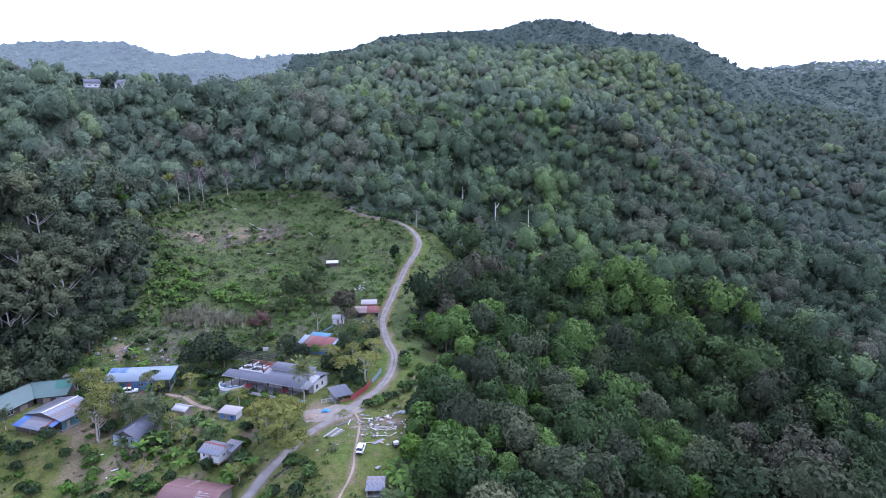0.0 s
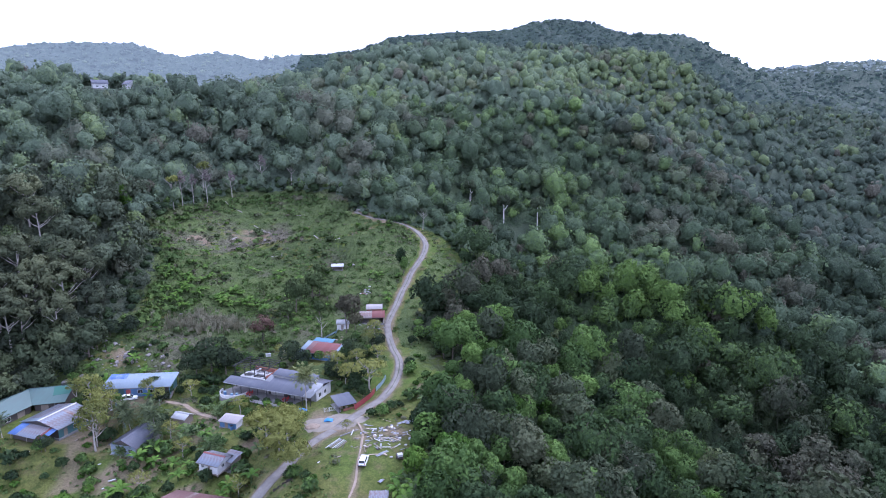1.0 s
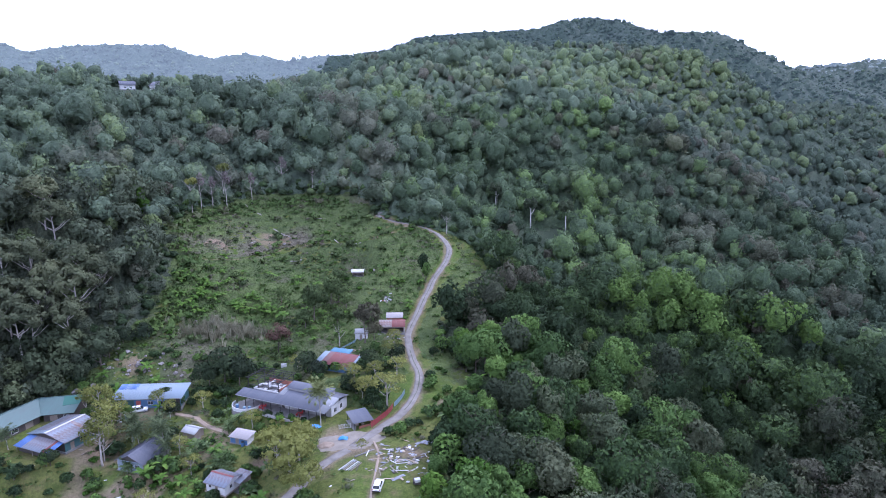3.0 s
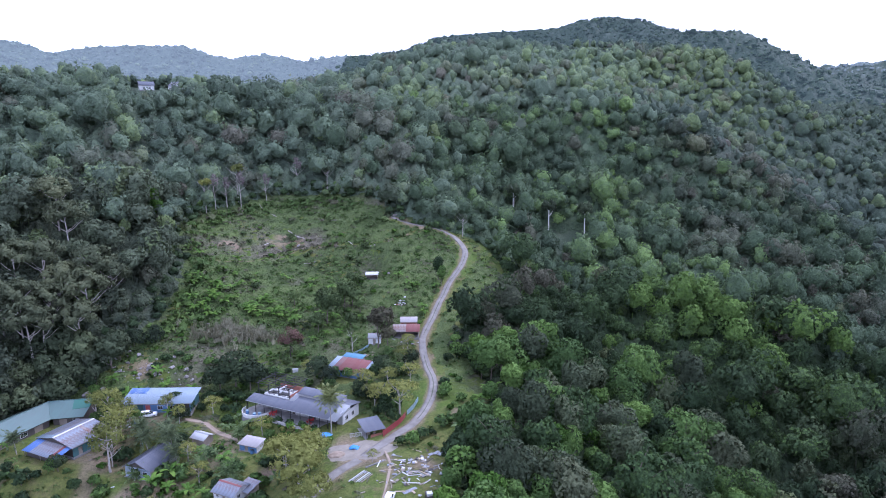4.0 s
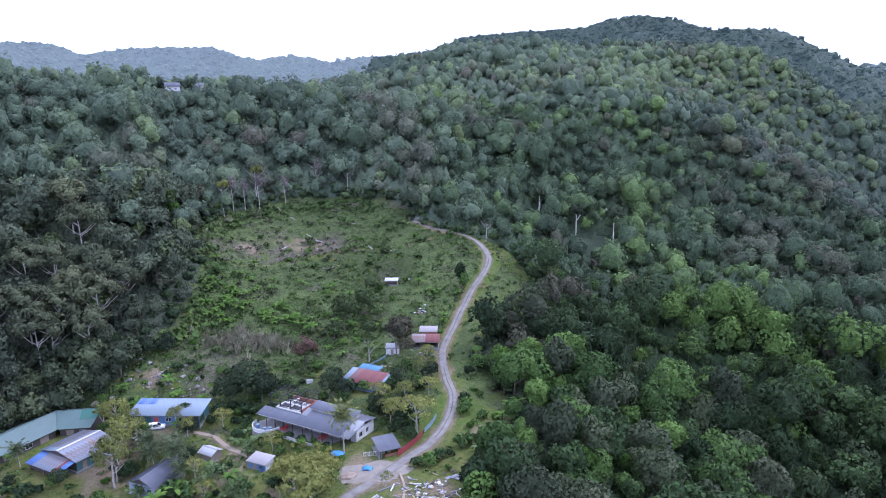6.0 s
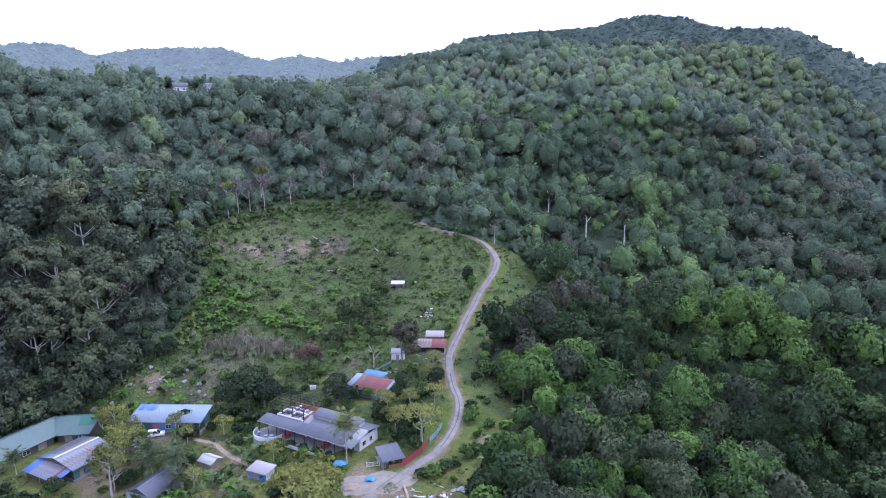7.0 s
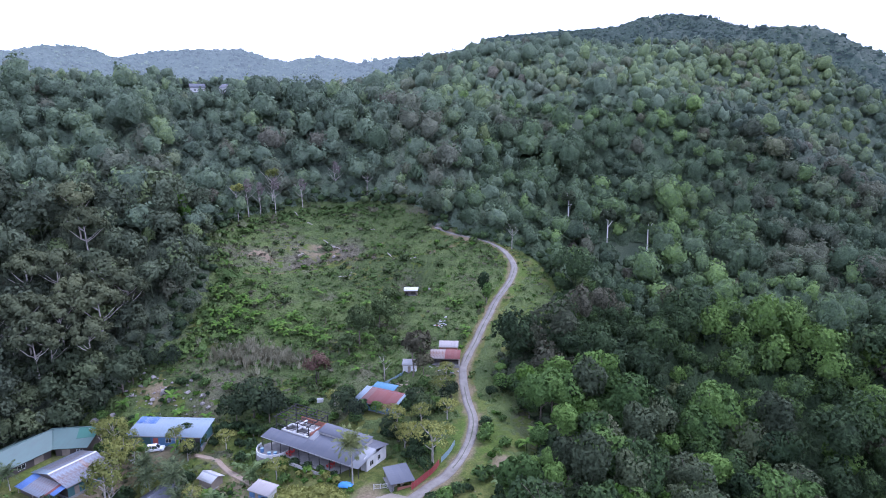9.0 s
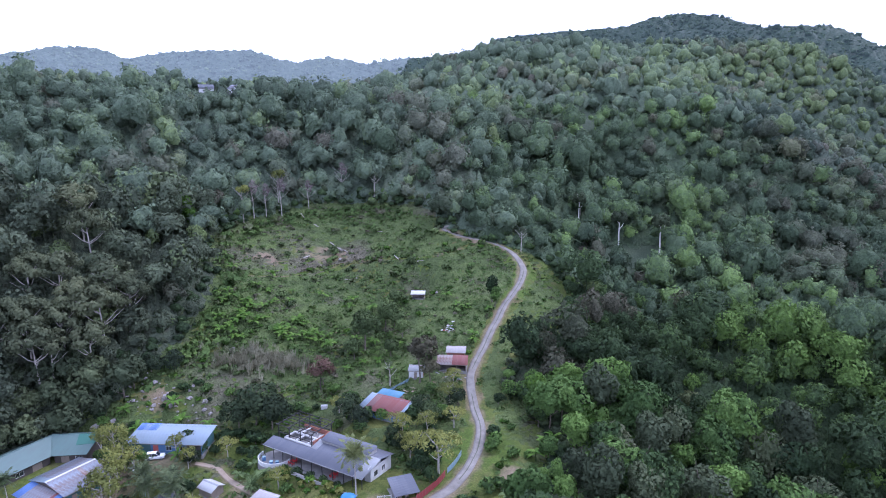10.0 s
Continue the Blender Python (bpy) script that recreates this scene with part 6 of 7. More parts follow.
    used = np.unique(faces)
    tone_h = np.clip(0.05 + 0.6 * lush + 0.3 * bank + rng.normal(0, 0.1, hx.shape), 0, 1)
    dry_h = np.clip(1.2 * burn + 1.0 * value_noise(hx, hy, 13, 74) - 0.1 - 0.3 * bank, 0, 0.9)
    me = mesh_from("grass", np.stack([hx, hy, hz], 1)[used], np.searchsorted(used, faces), LEAF_HERB, tone=tone_h[used], dry=dry_h[used])
    tagged(new("grass", me), "rank green grass and herbs on terraced slopes", "grass", kind="stuff")
    # reed bed: dry upright grass
    gx = rng.normal(-86, 5.5, 520)
    gy = 217.5 + 0.25 * (gx + 86) + rng.normal(0, 2.2, 520)
    reeds = []
    for _ in range(3):
        v, f = [], []
        for k in range(14):
            a, r = rng.uniform(0, 6.28), rng.uniform(0, 0.5)
            bx, by, h = r * math.cos(a), r * math.sin(a), rng.uniform(1.2, 2.2)
            tx, ty, b = bx + rng.normal() * 0.3, by + rng.normal() * 0.3, len(v)
            v += [(bx - 0.05, by, 0), (bx + 0.05, by, 0), (tx + 0.04, ty, h), (tx - 0.04, ty, h)]
            f.append((b, b + 1, b + 2, b + 3))
        v = np.array(v)
        reeds.append((v, np.array(f), np.tile((0, -0.5, 0.86), (len(v), 1))))
    stand("reeds", "bed of pale dry reeds and tall grass", reeds, gx, gy, foot(gx, gy) - 0.1, rng.uniform(0.9, 1.6, 520), LEAF_REED, rng.uniform(0.3, 1, 520), np.zeros(520), rng)


make_field()


def make_bananas():
    rng = np.random.default_rng(43)
    spots = []
    for cx, cy, n, r in ((-95, 233, 12, 8), (-85, 238, 12, 8), (-102, 226, 7, 5), (-78, 232, 8, 6), (-108, 240, 6, 5), (-60, 240, 6, 8), (-99, 251, 6, 7), (-70, 262, 5, 8), (-24, 244, 8, 4), (-30, 262, 5, 5), (-53, 222, 6, 6), (-108, 188, 4, 4), (-92, 190, 4, 5)):
        spots += [(cx + rng.normal() * r, cy + rng.normal() * r * 0.5, False) for _ in range(n)]
    spots += [(-74.5, 165.5, False), (-73.5, 164, False), (-63.6, 158, False), (-65, 159, False), (-77.5, 156, False), (-84.6, 157, False), (-51.4, 138.5, False), (-53, 137, False), (-65.4, 148, False), (-125, 162.5, False), (-123.5, 160, False), (-3, 214, False), (1, 192, False), (0, 196, False), (2, 200, False), (-2, 190, False), (-69, 163, True), (-66, 170.5, True), (-72.5, 164, True), (-78, 158, False), (-76, 152, False), (-70, 150, False), (-64, 154, True), (-50, 143, True), (-52, 140, False), (-62, 157, False), (-46.5, 139, False), (-48, 150, True), (-72, 176, True), (-69, 178, True), (-64.5, 174, True), (-88, 176, False), (-80, 152, False), (-74, 139, False), (-66, 143.5, False)]
    spots += [(-12 + rng.uniform(0, 8), 115 + rng.uniform(0, 22), k % 4 == 0) for k in range(30)] + [(-6 + rng.uniform(-2, 5), 168 + rng.uniform(0, 14), k % 2 > 0) for k in range(8)]
    spots += [(-118 + rng.normal() * 3, 212 + rng.normal() * 6, True) for _ in range(8)]
    for x, y in ((-7.5, 128.8), (-5.1, 134.3), (-3.1, 130.5), (-8.6, 124.7), (-1.1, 127.6), (-6.5, 131.5), (-4.2, 127.2), (-2.0, 133.0), (-6.0, 125.5), (-80.6, 140.8), (-79.5, 142)):
        plant_banana(x, y, rng.uniform(1.4, 1.8), rng, False)
    for x, y, dark in spots:
        if line_near([tuple(p) for p in ROAD_RUN], np.array([x]), np.array([y]))[0][0] > 3.5:
            plant_banana(x, y, rng.uniform(0.8, 1.5), rng, dark)


make_bananas()


def make_village_trees():
    rng = np.random.default_rng(47)
    coco = palm_kind(rng, 9.4, LEAF_COCO, 40, 4.0)
    low = palm_kind(rng, 2.6, LEAF_PALM, 20, 4.2)
    plant_palm(coco, "coconut palm with slender grey trunk in front of the house", -39.7, 167.8, 1.12)
    for x, y, s in ((-71.5, 159.5, 0.95), (-62.4, 155.2, 1.0), (-86.1, 154.7, 0.8), (-60, 152, 0.8), (-66.5, 171.5, 0.85)):
        plant_palm(low, "short feathery palm with drooping dark fronds", x, y, s, 40 * s)
    shade = palm_kind(rng, 6.0, LEAF_SHADE, 26, 4.4)
    for x, y, s in ((-88.5, 165.5, 1.05), (-91.5, 169, 0.9), (-81, 164.5, 1.1), (-84.5, 169, 1.0), (-78, 160.5, 0.85), (-120, 159, 0.8)):
        plant_palm(shade, "dark palm with long drooping fronds and ringed trunk", x, y, s, 55 * s)
    for x, y, s in ((-9, 131, 1.0), (-6, 124, 1.15), (-10, 120, 0.9), (-4.5, 135, 1.0), (-7, 141, 0.9), (-2, 120, 1.1), (-8, 127, 0.9), (-1, 130, 1.0), (-12.5, 119, 0.8)):
        plant_palm(low, "leafy green palm at the edge of the wood", x, y, s, 70 * s)
    def kind(h, r, lobes, cards, size, leaf, wood=BARK, **more):
        return tree_kind(rng, h, r, lobes, cards, size, leaf, wood, **more)
    olive = kind(10.0, 5.4, 16, 1900, 0.44, LEAF_OLIVE, BARK_PALE, flat=0.65, low=0.4, limbs=7, full=0.4, hull=0.5)
    bushy = leafy_kind(rng, 7.0, 3.6, 9, 560, 0.62, LEAF_TREE, low=0.1)
    airy = kind(8.0, 3.8, 13, 700, 0.42, LEAF_OLIVE, BARK_PALE, flat=0.6, low=0.45, limbs=9, core=False)
    yellow = kind(9.5, 3.2, 11, 760, 0.42, LEAF_OLIVE, BARK_PALE, flat=0.7, low=0.35, limbs=6, core=False)
    deep = leafy_kind(rng, 9.5, 4.4, 10, 640, 0.72, LEAF_GREY, low=0.08)
    meadow = leafy_kind(rng, 9.5, 3.6, 9, 620, 0.62, LEAF_MEADOW, low=0.2)
    rust = kind(9.0, 3.4, 9, 900, 0.5, LEAF_RUST, BARK_DARK, low=0.3, core=False)
    slim = leafy_kind(rng, 9.0, 2.3, 8, 420, 0.55, LEAF_TREE, low=0.08)
    round_shrub = leafy_kind(rng, 1.5, 1.1, 6, 110, 0.36, LEAF_VIVID, low=0.05, limbs=2, trunk=0.06)
    field_bush = leafy_kind(rng, 2.2, 1.8, 6, 130, 0.5, LEAF_MEADOW, low=0.05, limbs=2, trunk=0.08)
    shrub = leafy_kind(rng, 2.6, 1.7, 6, 150, 0.5, LEAF_TREE, low=0.05, limbs=2, trunk=0.08)
    gold = leafy_kind(rng, 1.4, 0.95, 5, 100, 0.34, LEAF_OLIVE, low=0.05, limbs=2, trunk=0.05)
    gum = kind(20.0, 5.4, 15, 1500, 0.7, LEAF_GUM, BARK_PALE, flat=0.75, low=0.55, limbs=7, trunk=0.3, full=0.3, hull=0.5)
    mango = leafy_kind(rng, 9.5, 5.0, 11, 1000, 0.58, LEAF_DARK, low=0.05)
    dusky = leafy_kind(rng, 11.0, 3.6, 10, 620, 0.55, LEAF_DUSK, low=0.4, limbs=6)
    grove = leafy_kind(rng, 11.5, 4.2, 10, 900, 0.56, LEAF_MEADOW, low=0.2)
    snag = kind(9.0, 1.0, 4, 40, 0.5, LEAF_GREY, BARK_PALE, low=0.5, limbs=6, core=False)
    for k, label, rows in (
        (olive, "spreading tree with a billowing yellow-olive crown", ((-36.2, 138.0, 0.85), (-41.0, 144.0, 1.2), (-46, 150.5, 1.05), (-41, 151.5, 0.95), (-48.5, 156, 0.7), (-43, 157, 0.6))),
        (bushy, "dense dark green tree with a broad crown", ((-4, 148, 1.25), (-6.5, 155, 1.1), (-2, 158, 1.3), (-4.5, 163, 1.0), (-66, 187, 0.5), (-46, 191, 0.5), (-110, 176.5, 0.5))),
        (airy, "open-crowned tree with pale branching trunk", ((-23.5, 178.0, 1.3), (-26.5, 154.7, 0.42), (-30, 184, 0.75), (-26, 187, 0.7), (-29, 192, 0.8), (-33.5, 186, 0.65), (-35, 190, 0.7))),
        (yellow, "thin tree with pale trunk and yellow-green leaves", ((-94.7, 158.3, 1.4), (-97, 163.5, 1.1), (-98.5, 168, 1.15), (-106, 177, 1.1), (-88.5, 176.5, 0.75), (-84.5, 175, 0.6), (-100, 172.5, 1.0), (-111, 178.5, 0.9))),
        (mango, "large dark mango tree with a dense rounded crown", ((-76.5, 194.5, 1.3), (-71.5, 193.5, 1.05), (-80.5, 192.5, 0.95), (-51, 197, 0.8), (-47.5, 193.5, 0.6), (-33, 201, 0.65), (-29.5, 196, 0.7), (-34, 186, 0.5), (-36.5, 189.5, 0.5), (-107.8, 206.5, 0.7), (-113, 203, 0.65), (-84.5, 176, 0.5), (-104.5, 153, 0.5), (-24, 209, 0.6))),
        (dusky, "tree with a dusky brown-green crown beside the sheds", ((-36.5, 217, 1.4), (-33, 214.5, 0.9))),
        (grove, "leafy green tree standing in the middle of the field", ((-58.5, 234.5, 1.25), (-55, 247, 1.0), (-73.7, 244.8, 0.55))),
        (bushy, "round bushy tree at the edge of the wood", ((-10.1, 217, 0.75), (-5.3, 214.5, 0.9), (-13.2, 212, 0.5), (-1.9, 206, 1.1), (-4.8, 150.5, 1.2), (-88.5, 183, 0.62), (-84.5, 181, 0.5), (-96.5, 173.6, 0.5), (-112.9, 161, 0.45), (-110, 158.5, 0.4), (-105.4, 152.8, 0.5), (-59.1, 143.3, 0.55))),
        (round_shrub, "bright yellow-green young tree in the grass", ((-89.1, 144.8, 1.5), (-93.5, 141.6, 1.9), (-77.5, 153, 1.3), (-73, 150.5, 1.4), (-64, 145, 1.3), (-83, 150, 1.2))),
        (shrub, "loose light green roadside bush", ((-18.1, 163.5, 1.3), (-16, 166, 1.1), (-11.6, 172.4, 1.4), (-9, 174, 1.2), (-12.5, 188.8, 1.2), (-12, 192, 1.3), (-13, 196, 1.1))),
        (deep, "dark broadleaf tree on the slope behind the barn", ((-138.3, 178.6, 0.75), (-134.4, 182.3, 0.88), (-130.8, 185.6, 1.01), (-125.1, 186.0, 1.14), (-122.8, 190.5, 1.27), (-117.4, 188.9, 0.75), (-140.0, 185.4, 0.88), (-135.8, 189.2, 1.01), (-129.9, 190.8, 1.14), (-127.3, 194.8, 1.27), (-119.7, 194.2, 0.75), (-135.1, 173.3, 0.88), (-131.2, 177.8, 1.01), (-125.7, 181.8, 1.14), (-115.0, 193.6, 1.27), (-114.2, 196.9, 0.75))),
        (bushy, "loose grey-green garden tree beside the carport", ((-27.5, 178.5, 0.6), (-24.8, 174.5, 0.6), (-28.5, 182, 0.65), (-31.5, 184.5, 0.6), (-26.5, 185, 0.7))),
        (rust, "tree with rust-brown withering leaves", ((-64.8, 211.5, 1.15),)),
        (slim, "slim dark conical tree in the field", ((-20.8, 265, 1.15), (-19.5, 262.5, 0.9))),
        (meadow, "leafy olive-green tree standing in the field", ((-52, 247, 1.0), (-56, 252, 1.0), (-48, 242, 0.9), (-60, 228, 0.9), (-65, 214, 0.85), (-36, 226, 0.85), (-49, 231, 0.8), (-55, 259, 0.8))),
        (snag, "leaning bare trunk with few leaves", ((-45, 215.5, 1.0), (-95, 160, 0.8))),
        (gum, "tall pale-trunked gum tree with layered grey-green crown", ((-124.2, 193.6, 1.00), (-133.0, 194.7, 1.08), (-134.0, 185.8, 1.16), (-127.2, 209.7, 1.24), (-146.3, 190.7, 1.00), (-134.9, 202.2, 1.08), (-140.1, 190.4, 1.16), (-124.8, 200.6, 1.24), (-132.1, 188.8, 1.00), (-123.4, 209.5, 1.08), (-144, 207, 1.1), (-150, 203, 1.1), (-146, 224, 1.15), (-155, 232, 1.2), (-147, 187, 1.0))),
    ):
        for n, (x, y, s) in enumerate(rows):
            plant_tree(k, "tree", label, x, y, s, 70 * n + 20)
    thicket = [(-41.6, 196.2), (-37.1, 191.5), (-34.9, 198.7), (-29.2, 185.3), (-31.4, 183.4), (-28.8, 193.6), (-27.4, 199.9), (-26.5, 209.3), (-33.1, 203.5), (-31.6, 211.6), (-23.2, 197.4), (-36.1, 187.6), (-25.2, 181.2), (-26.7, 216.8), (-46, 196.2), (-53.5, 204), (-55.4, 200.9), (-60, 210.6)]
    orchard = [(-112.4, 185.5), (-116.7, 187), (-102.3, 173.7), (-97.3, 172.5), (-85.8, 176.6), (-81.3, 181.6), (-80.9, 186.7), (-78.3, 182.3), (-73.1, 179.8), (-78, 163.2), (-79, 156.5), (-76.1, 162.5), (-80, 153.5), (-79.8, 149.7), (-74.9, 156.6), (-69.5, 154.6), (-70.5, 163.9), (-63.3, 150.9), (-73.6, 187.9), (-60, 172.2), (-57.7, 171.2), (-99.1, 151.3), (-94, 163), (-92, 168), (-52.5, 152.5), (-49.7, 156.6), (-50.7, 144.9), (-49.4, 138.1), (-96, 154), (-118, 153), (-112, 150), (-75.3, 143.3), (-72, 137), (-66.5, 139.5)]
    for n, (x, y) in enumerate(thicket):
        plant_tree((bushy, airy, shrub)[n % 3], "tree", "leafy small tree in the thicket by the houses", x, y, (0.55, 0.7, 1.3)[n % 3] * (0.9 + 0.1 * (n % 4)), 37 * n, "thicket trees")
    for n, (x, y) in enumerate(orchard):
        plant_tree((shrub, bushy, shrub, airy)[n % 4], "tree", "small green garden tree between the houses", x, y, (1.2, 0.48, 1.5, 0.6)[n % 4] * (0.85 + 0.1 * (n % 4)), 53 * n, "garden trees")
    shrubs = [(-65 + 1.7 * k, 171.8 - 0.9 * k, 0.8) for k in range(6)]
    for n, (x, y, s) in enumerate(shrubs):
        plant_tree(gold if n % 2 else round_shrub, "shrub", "clipped golden-green garden shrub", x, y, s + 0.2 * (n % 3), 40 * n, "garden shrubs", category="shrub")
    for n in range(9):
        plant_tree(round_shrub, "shrub", "rounded green garden shrub by the terrace wall", -56 + 2.1 * n, 171.2 - 0.8 * n + 1.2 * (n % 2), 0.6 + 0.15 * (n % 3), 50 * n, "garden shrubs", category="shrub")
    for n in range(15):
        spot = BIG_HOUSE.matrix_basis @ Vector((-7.0 + 1.35 * n, -7.4 - 0.9 * (n % 3), 0))
        plant_tree((shrub, round_shrub, gold)[n % 3], "shrub", "leafy garden shrub in front of the house", spot.x, spot.y, (0.8, 1.1, 1.2)[n % 3] * (0.8 + 0.12 * (n % 4)), 61 * n, "front garden shrubs", category="shrub")
    rng2 = np.random.default_rng(53)
    spots = [(-140, -8, 118, 205, 250), (-112, -20, 205, 300, 85), (-12, -2, 185, 290, 12)]
    for x0, x1, y0, y1, count in spots:
        made = 0
        while made < count:
            x, y = rng2.uniform(x0, x1), rng2.uniform(y0, y1)
            if not inside(CLEARING, np.array([x]), np.array([y]))[0] or (abs(x + 20) < 10 and y < 160) or any(math.hypot(x - p[0], y - p[1]) < p[2] + 1 for p in PADS):
                continue
            if min(line_near([tuple(q) for q in run], np.array([x]), np.array([y]))[0][0] for run in (ROAD_RUN, LANE_RUN, DRIVE_RUN, TRACK_RUN)) < 3.4:
                continue
            vivid = rng2.uniform() < 0.3
            plant_tree(round_shrub if vivid else field_bush if y > 205 else shrub, "shrub", "small bright green shrub" if vivid else "leafy green wild shrub", x, y, rng2.uniform(0.5, 1.3), rng2.uniform(0, 360), "wild shrubs", category="shrub")
            made += 1


make_village_trees()


def make_bare_trees():
    """Pale dead and half-dead trees at the edge of the wood."""
    rng = np.random.default_rng(59)
    rust = tree_kind(rng, 15, 2.4, 6, 180, 0.6, LEAF_TWIG, BARK_PALE, low=0.55, limbs=9, trunk=0.2, core=False)
    gold = tree_kind(rng, 16, 2.6, 5, 240, 0.7, LEAF_OLIVE, BARK_PALE, low=0.72, limbs=5, trunk=0.18, flat=0.4, core=False)
    pale = tree_kind(rng, 14, 2.4, 6, 120, 0.8, LEAF_GREY, BARK_PALE, low=0.65, limbs=7, trunk=0.24, core=False)
    for x, y, s in ((-121.5, 287, 1.1), (-114, 297, 1.1), (-118, 291, 1.0), (-105, 305, 1.0), (-94, 318, 1.1)):
        plant_tree(rust, "tree", "withered tree with bare mauve-brown twigs", x, y, s, 60 * s)
    for x, y, s in ((-123, 281, 1.0), (-116, 299, 1.15)):
        plant_tree(gold, "tree", "slender tree with a flat golden-yellow crown", x, y, s, 90 * s)
    white = tree_kind(rng, 20, 4.4, 13, 700, 0.75, LEAF_GREY, BARK_WHITE, low=0.56, limbs=3, trunk=0.42, full=0.4, hull=0.55)
    for x, y, s in ((29.5, 349.3, 0.95), (48.4, 351.5, 1.0), (11, 357, 0.85), (96, 361, 0.9)):
        plant_tree(white, "tree", "tall forest tree with a bare white trunk", x, y, s, 100 * s)
    for x, y, s in ((-80, 320, 0.9), (12, 367, 0.8), (-13, 300, 0.8), (8, 128, 0.75)):
        plant_tree(pale, "tree", "bare white-trunked tree at the forest edge", x, y, s, 130 * s)
    vine = tree_kind(rng, 14, 3.6, 8, 760, 0.75, LEAF_VIVID, BARK, droop=0.35, low=0.45, flat=1.0)
    for x, y, s in ((61, 221, 1.0), (114, 262, 0.95), (18, 170, 0.8), (9, 196, 0.85), (-137, 262, 0.95), (-133, 259, 0.8), (-158, 262, 0.8), (80, 262, 0.7), (28, 181, 0.7), (100, 245, 0.7)):
        plant_tree(vine, "tree", "tall tree smothered in bright green vines", x, y, s, 50 * s)


make_bare_trees()


# ---- vehicles ----
def make_car(name, label, x, y, turn, z=None):
    """A white estate car: rear to -y, 4.5 m long."""
    ob = thing(name, label, "car", x, y, z, turn)
    bm = bmesh.new()
    # side profile swept across the width: y along, z up
    low = [(-2.2, 0.35), (-2.25, 0.75), (-2.15, 1.0), (2.0, 0.92), (2.22, 0.7), (2.25, 0.4)]
    rows = []
    for sx, inset in ((-0.9, 0.0), (-0.82, 0.06), (0.82, 0.06), (0.9, 0.0)):
        lift = 0.03 if inset else 0.0
        rows.append([bm.verts.new((sx, py, pz + (lift if pz > 0.8 else 0))) for py, pz in low])
    for a, b in zip(rows, rows[1:]):
        for k in range(len(low) - 1):
            bm.faces.new((a[k], a[k + 1], b[k + 1], b[k]))
    bm.faces.new(rows[0][::-1]), bm.faces.new(rows[-1])
    bmesh.ops.recalc_face_normals(bm, faces=bm.faces)
    body = part("body", soften(bm, 0.03), CAR_WHITE, ob)
    cabin = [(-2.1, 1.0, 0.80), (-1.85, 1.62, 0.66), (0.25, 1.66, 0.66), (1.05, 0.98, 0.80)]
    bm = bmesh.new()
    left = [bm.verts.new((-w, py, pz)) for py, pz, w in cabin]
    right = [bm.verts.new((w, py, pz)) for py, pz, w in cabin]
    for k in range(3):
        bm.faces.new((left[k], left[k + 1], right[k + 1], right[k]))
    bm.faces.new(left), bm.faces.new(right[::-1])
    bmesh.ops.recalc_face_normals(bm, faces=bm.faces)
    part("cabin_glass", bm, GLASS, ob, "dark tinted windows")
    part("roof", soften(boxes((0, -0.8, 1.67, 1.36, 2.2, 0.05)), 0.02), CAR_WHITE, ob)
    bm = bmesh.new()
    for s in (-1, 1):
        rod(bm, (s * 0.82, -2.1, 1.0), (s * 0.67, -1.85, 1.64), 0.06)
        rod(bm, (s * 0.79, -0.75, 0.98), (s * 0.68, -0.75, 1.66), 0.05)
        rod(bm, (s * 0.81, 1.05, 0.96), (s * 0.67, 0.25, 1.66), 0.045)
    part("pillars", bm, CAR_WHITE, ob)
    for s in (-1, 1):
        rail = bmesh.new()
        part("roof_rail", rod(rail, (s * 0.6, -1.7, 1.74), (s * 0.6, 0.1, 1.75), 0.025), STEEL, ob)
        part("tail_light", boxes((s * 0.78, -2.2, 0.88, 0.16, 0.1, 0.3)), LAMP_RED, ob, "red tail light")
        part("headlight", boxes((s * 0.7, 2.16, 0.72, 0.3, 0.12, 0.16)), GLASS, ob)
        part("mirror", soften(boxes((s * 0.98, 0.75, 1.05, 0.18, 0.1, 0.14)), 0.02), CAR_WHITE, ob)
        for wy in (-1.35, 1.4):
            bm = bmesh.new()
            w = part("wheel", rod(bm, (s * 0.70, wy, 0.34), (s * 0.90, wy, 0.34), 0.34, 18), RUBBER, ob)
            bm = bmesh.new()
            part("rim", rod(bm, (s * 0.89, wy, 0.34), (s * 0.915, wy, 0.34), 0.21, 12), ROOF_PALE, w)
    part("bumper", soften(boxes((0, -2.27, 0.5, 1.7, 0.12, 0.25), (0, 2.26, 0.5, 1.7, 0.12, 0.25)), 0.03), STEEL, ob)
    part("rear_glass", boxes((0, -2.02, 1.3, 1.25, 0.06, 0.36, Euler((radians(-22), 0, 0)).to_matrix())), GLASS, ob)
    part("number_plate", boxes((0, -2.29, 0.72, 0.5, 0.02, 0.12)), PLASTER, ob)
    return ob


make_car("car", "white estate car parked on the grass beside the track", -19.9, 139.4, -4)
make_car("car", "white car parked in front of the long blue house", -93.6, 175.6, -68)


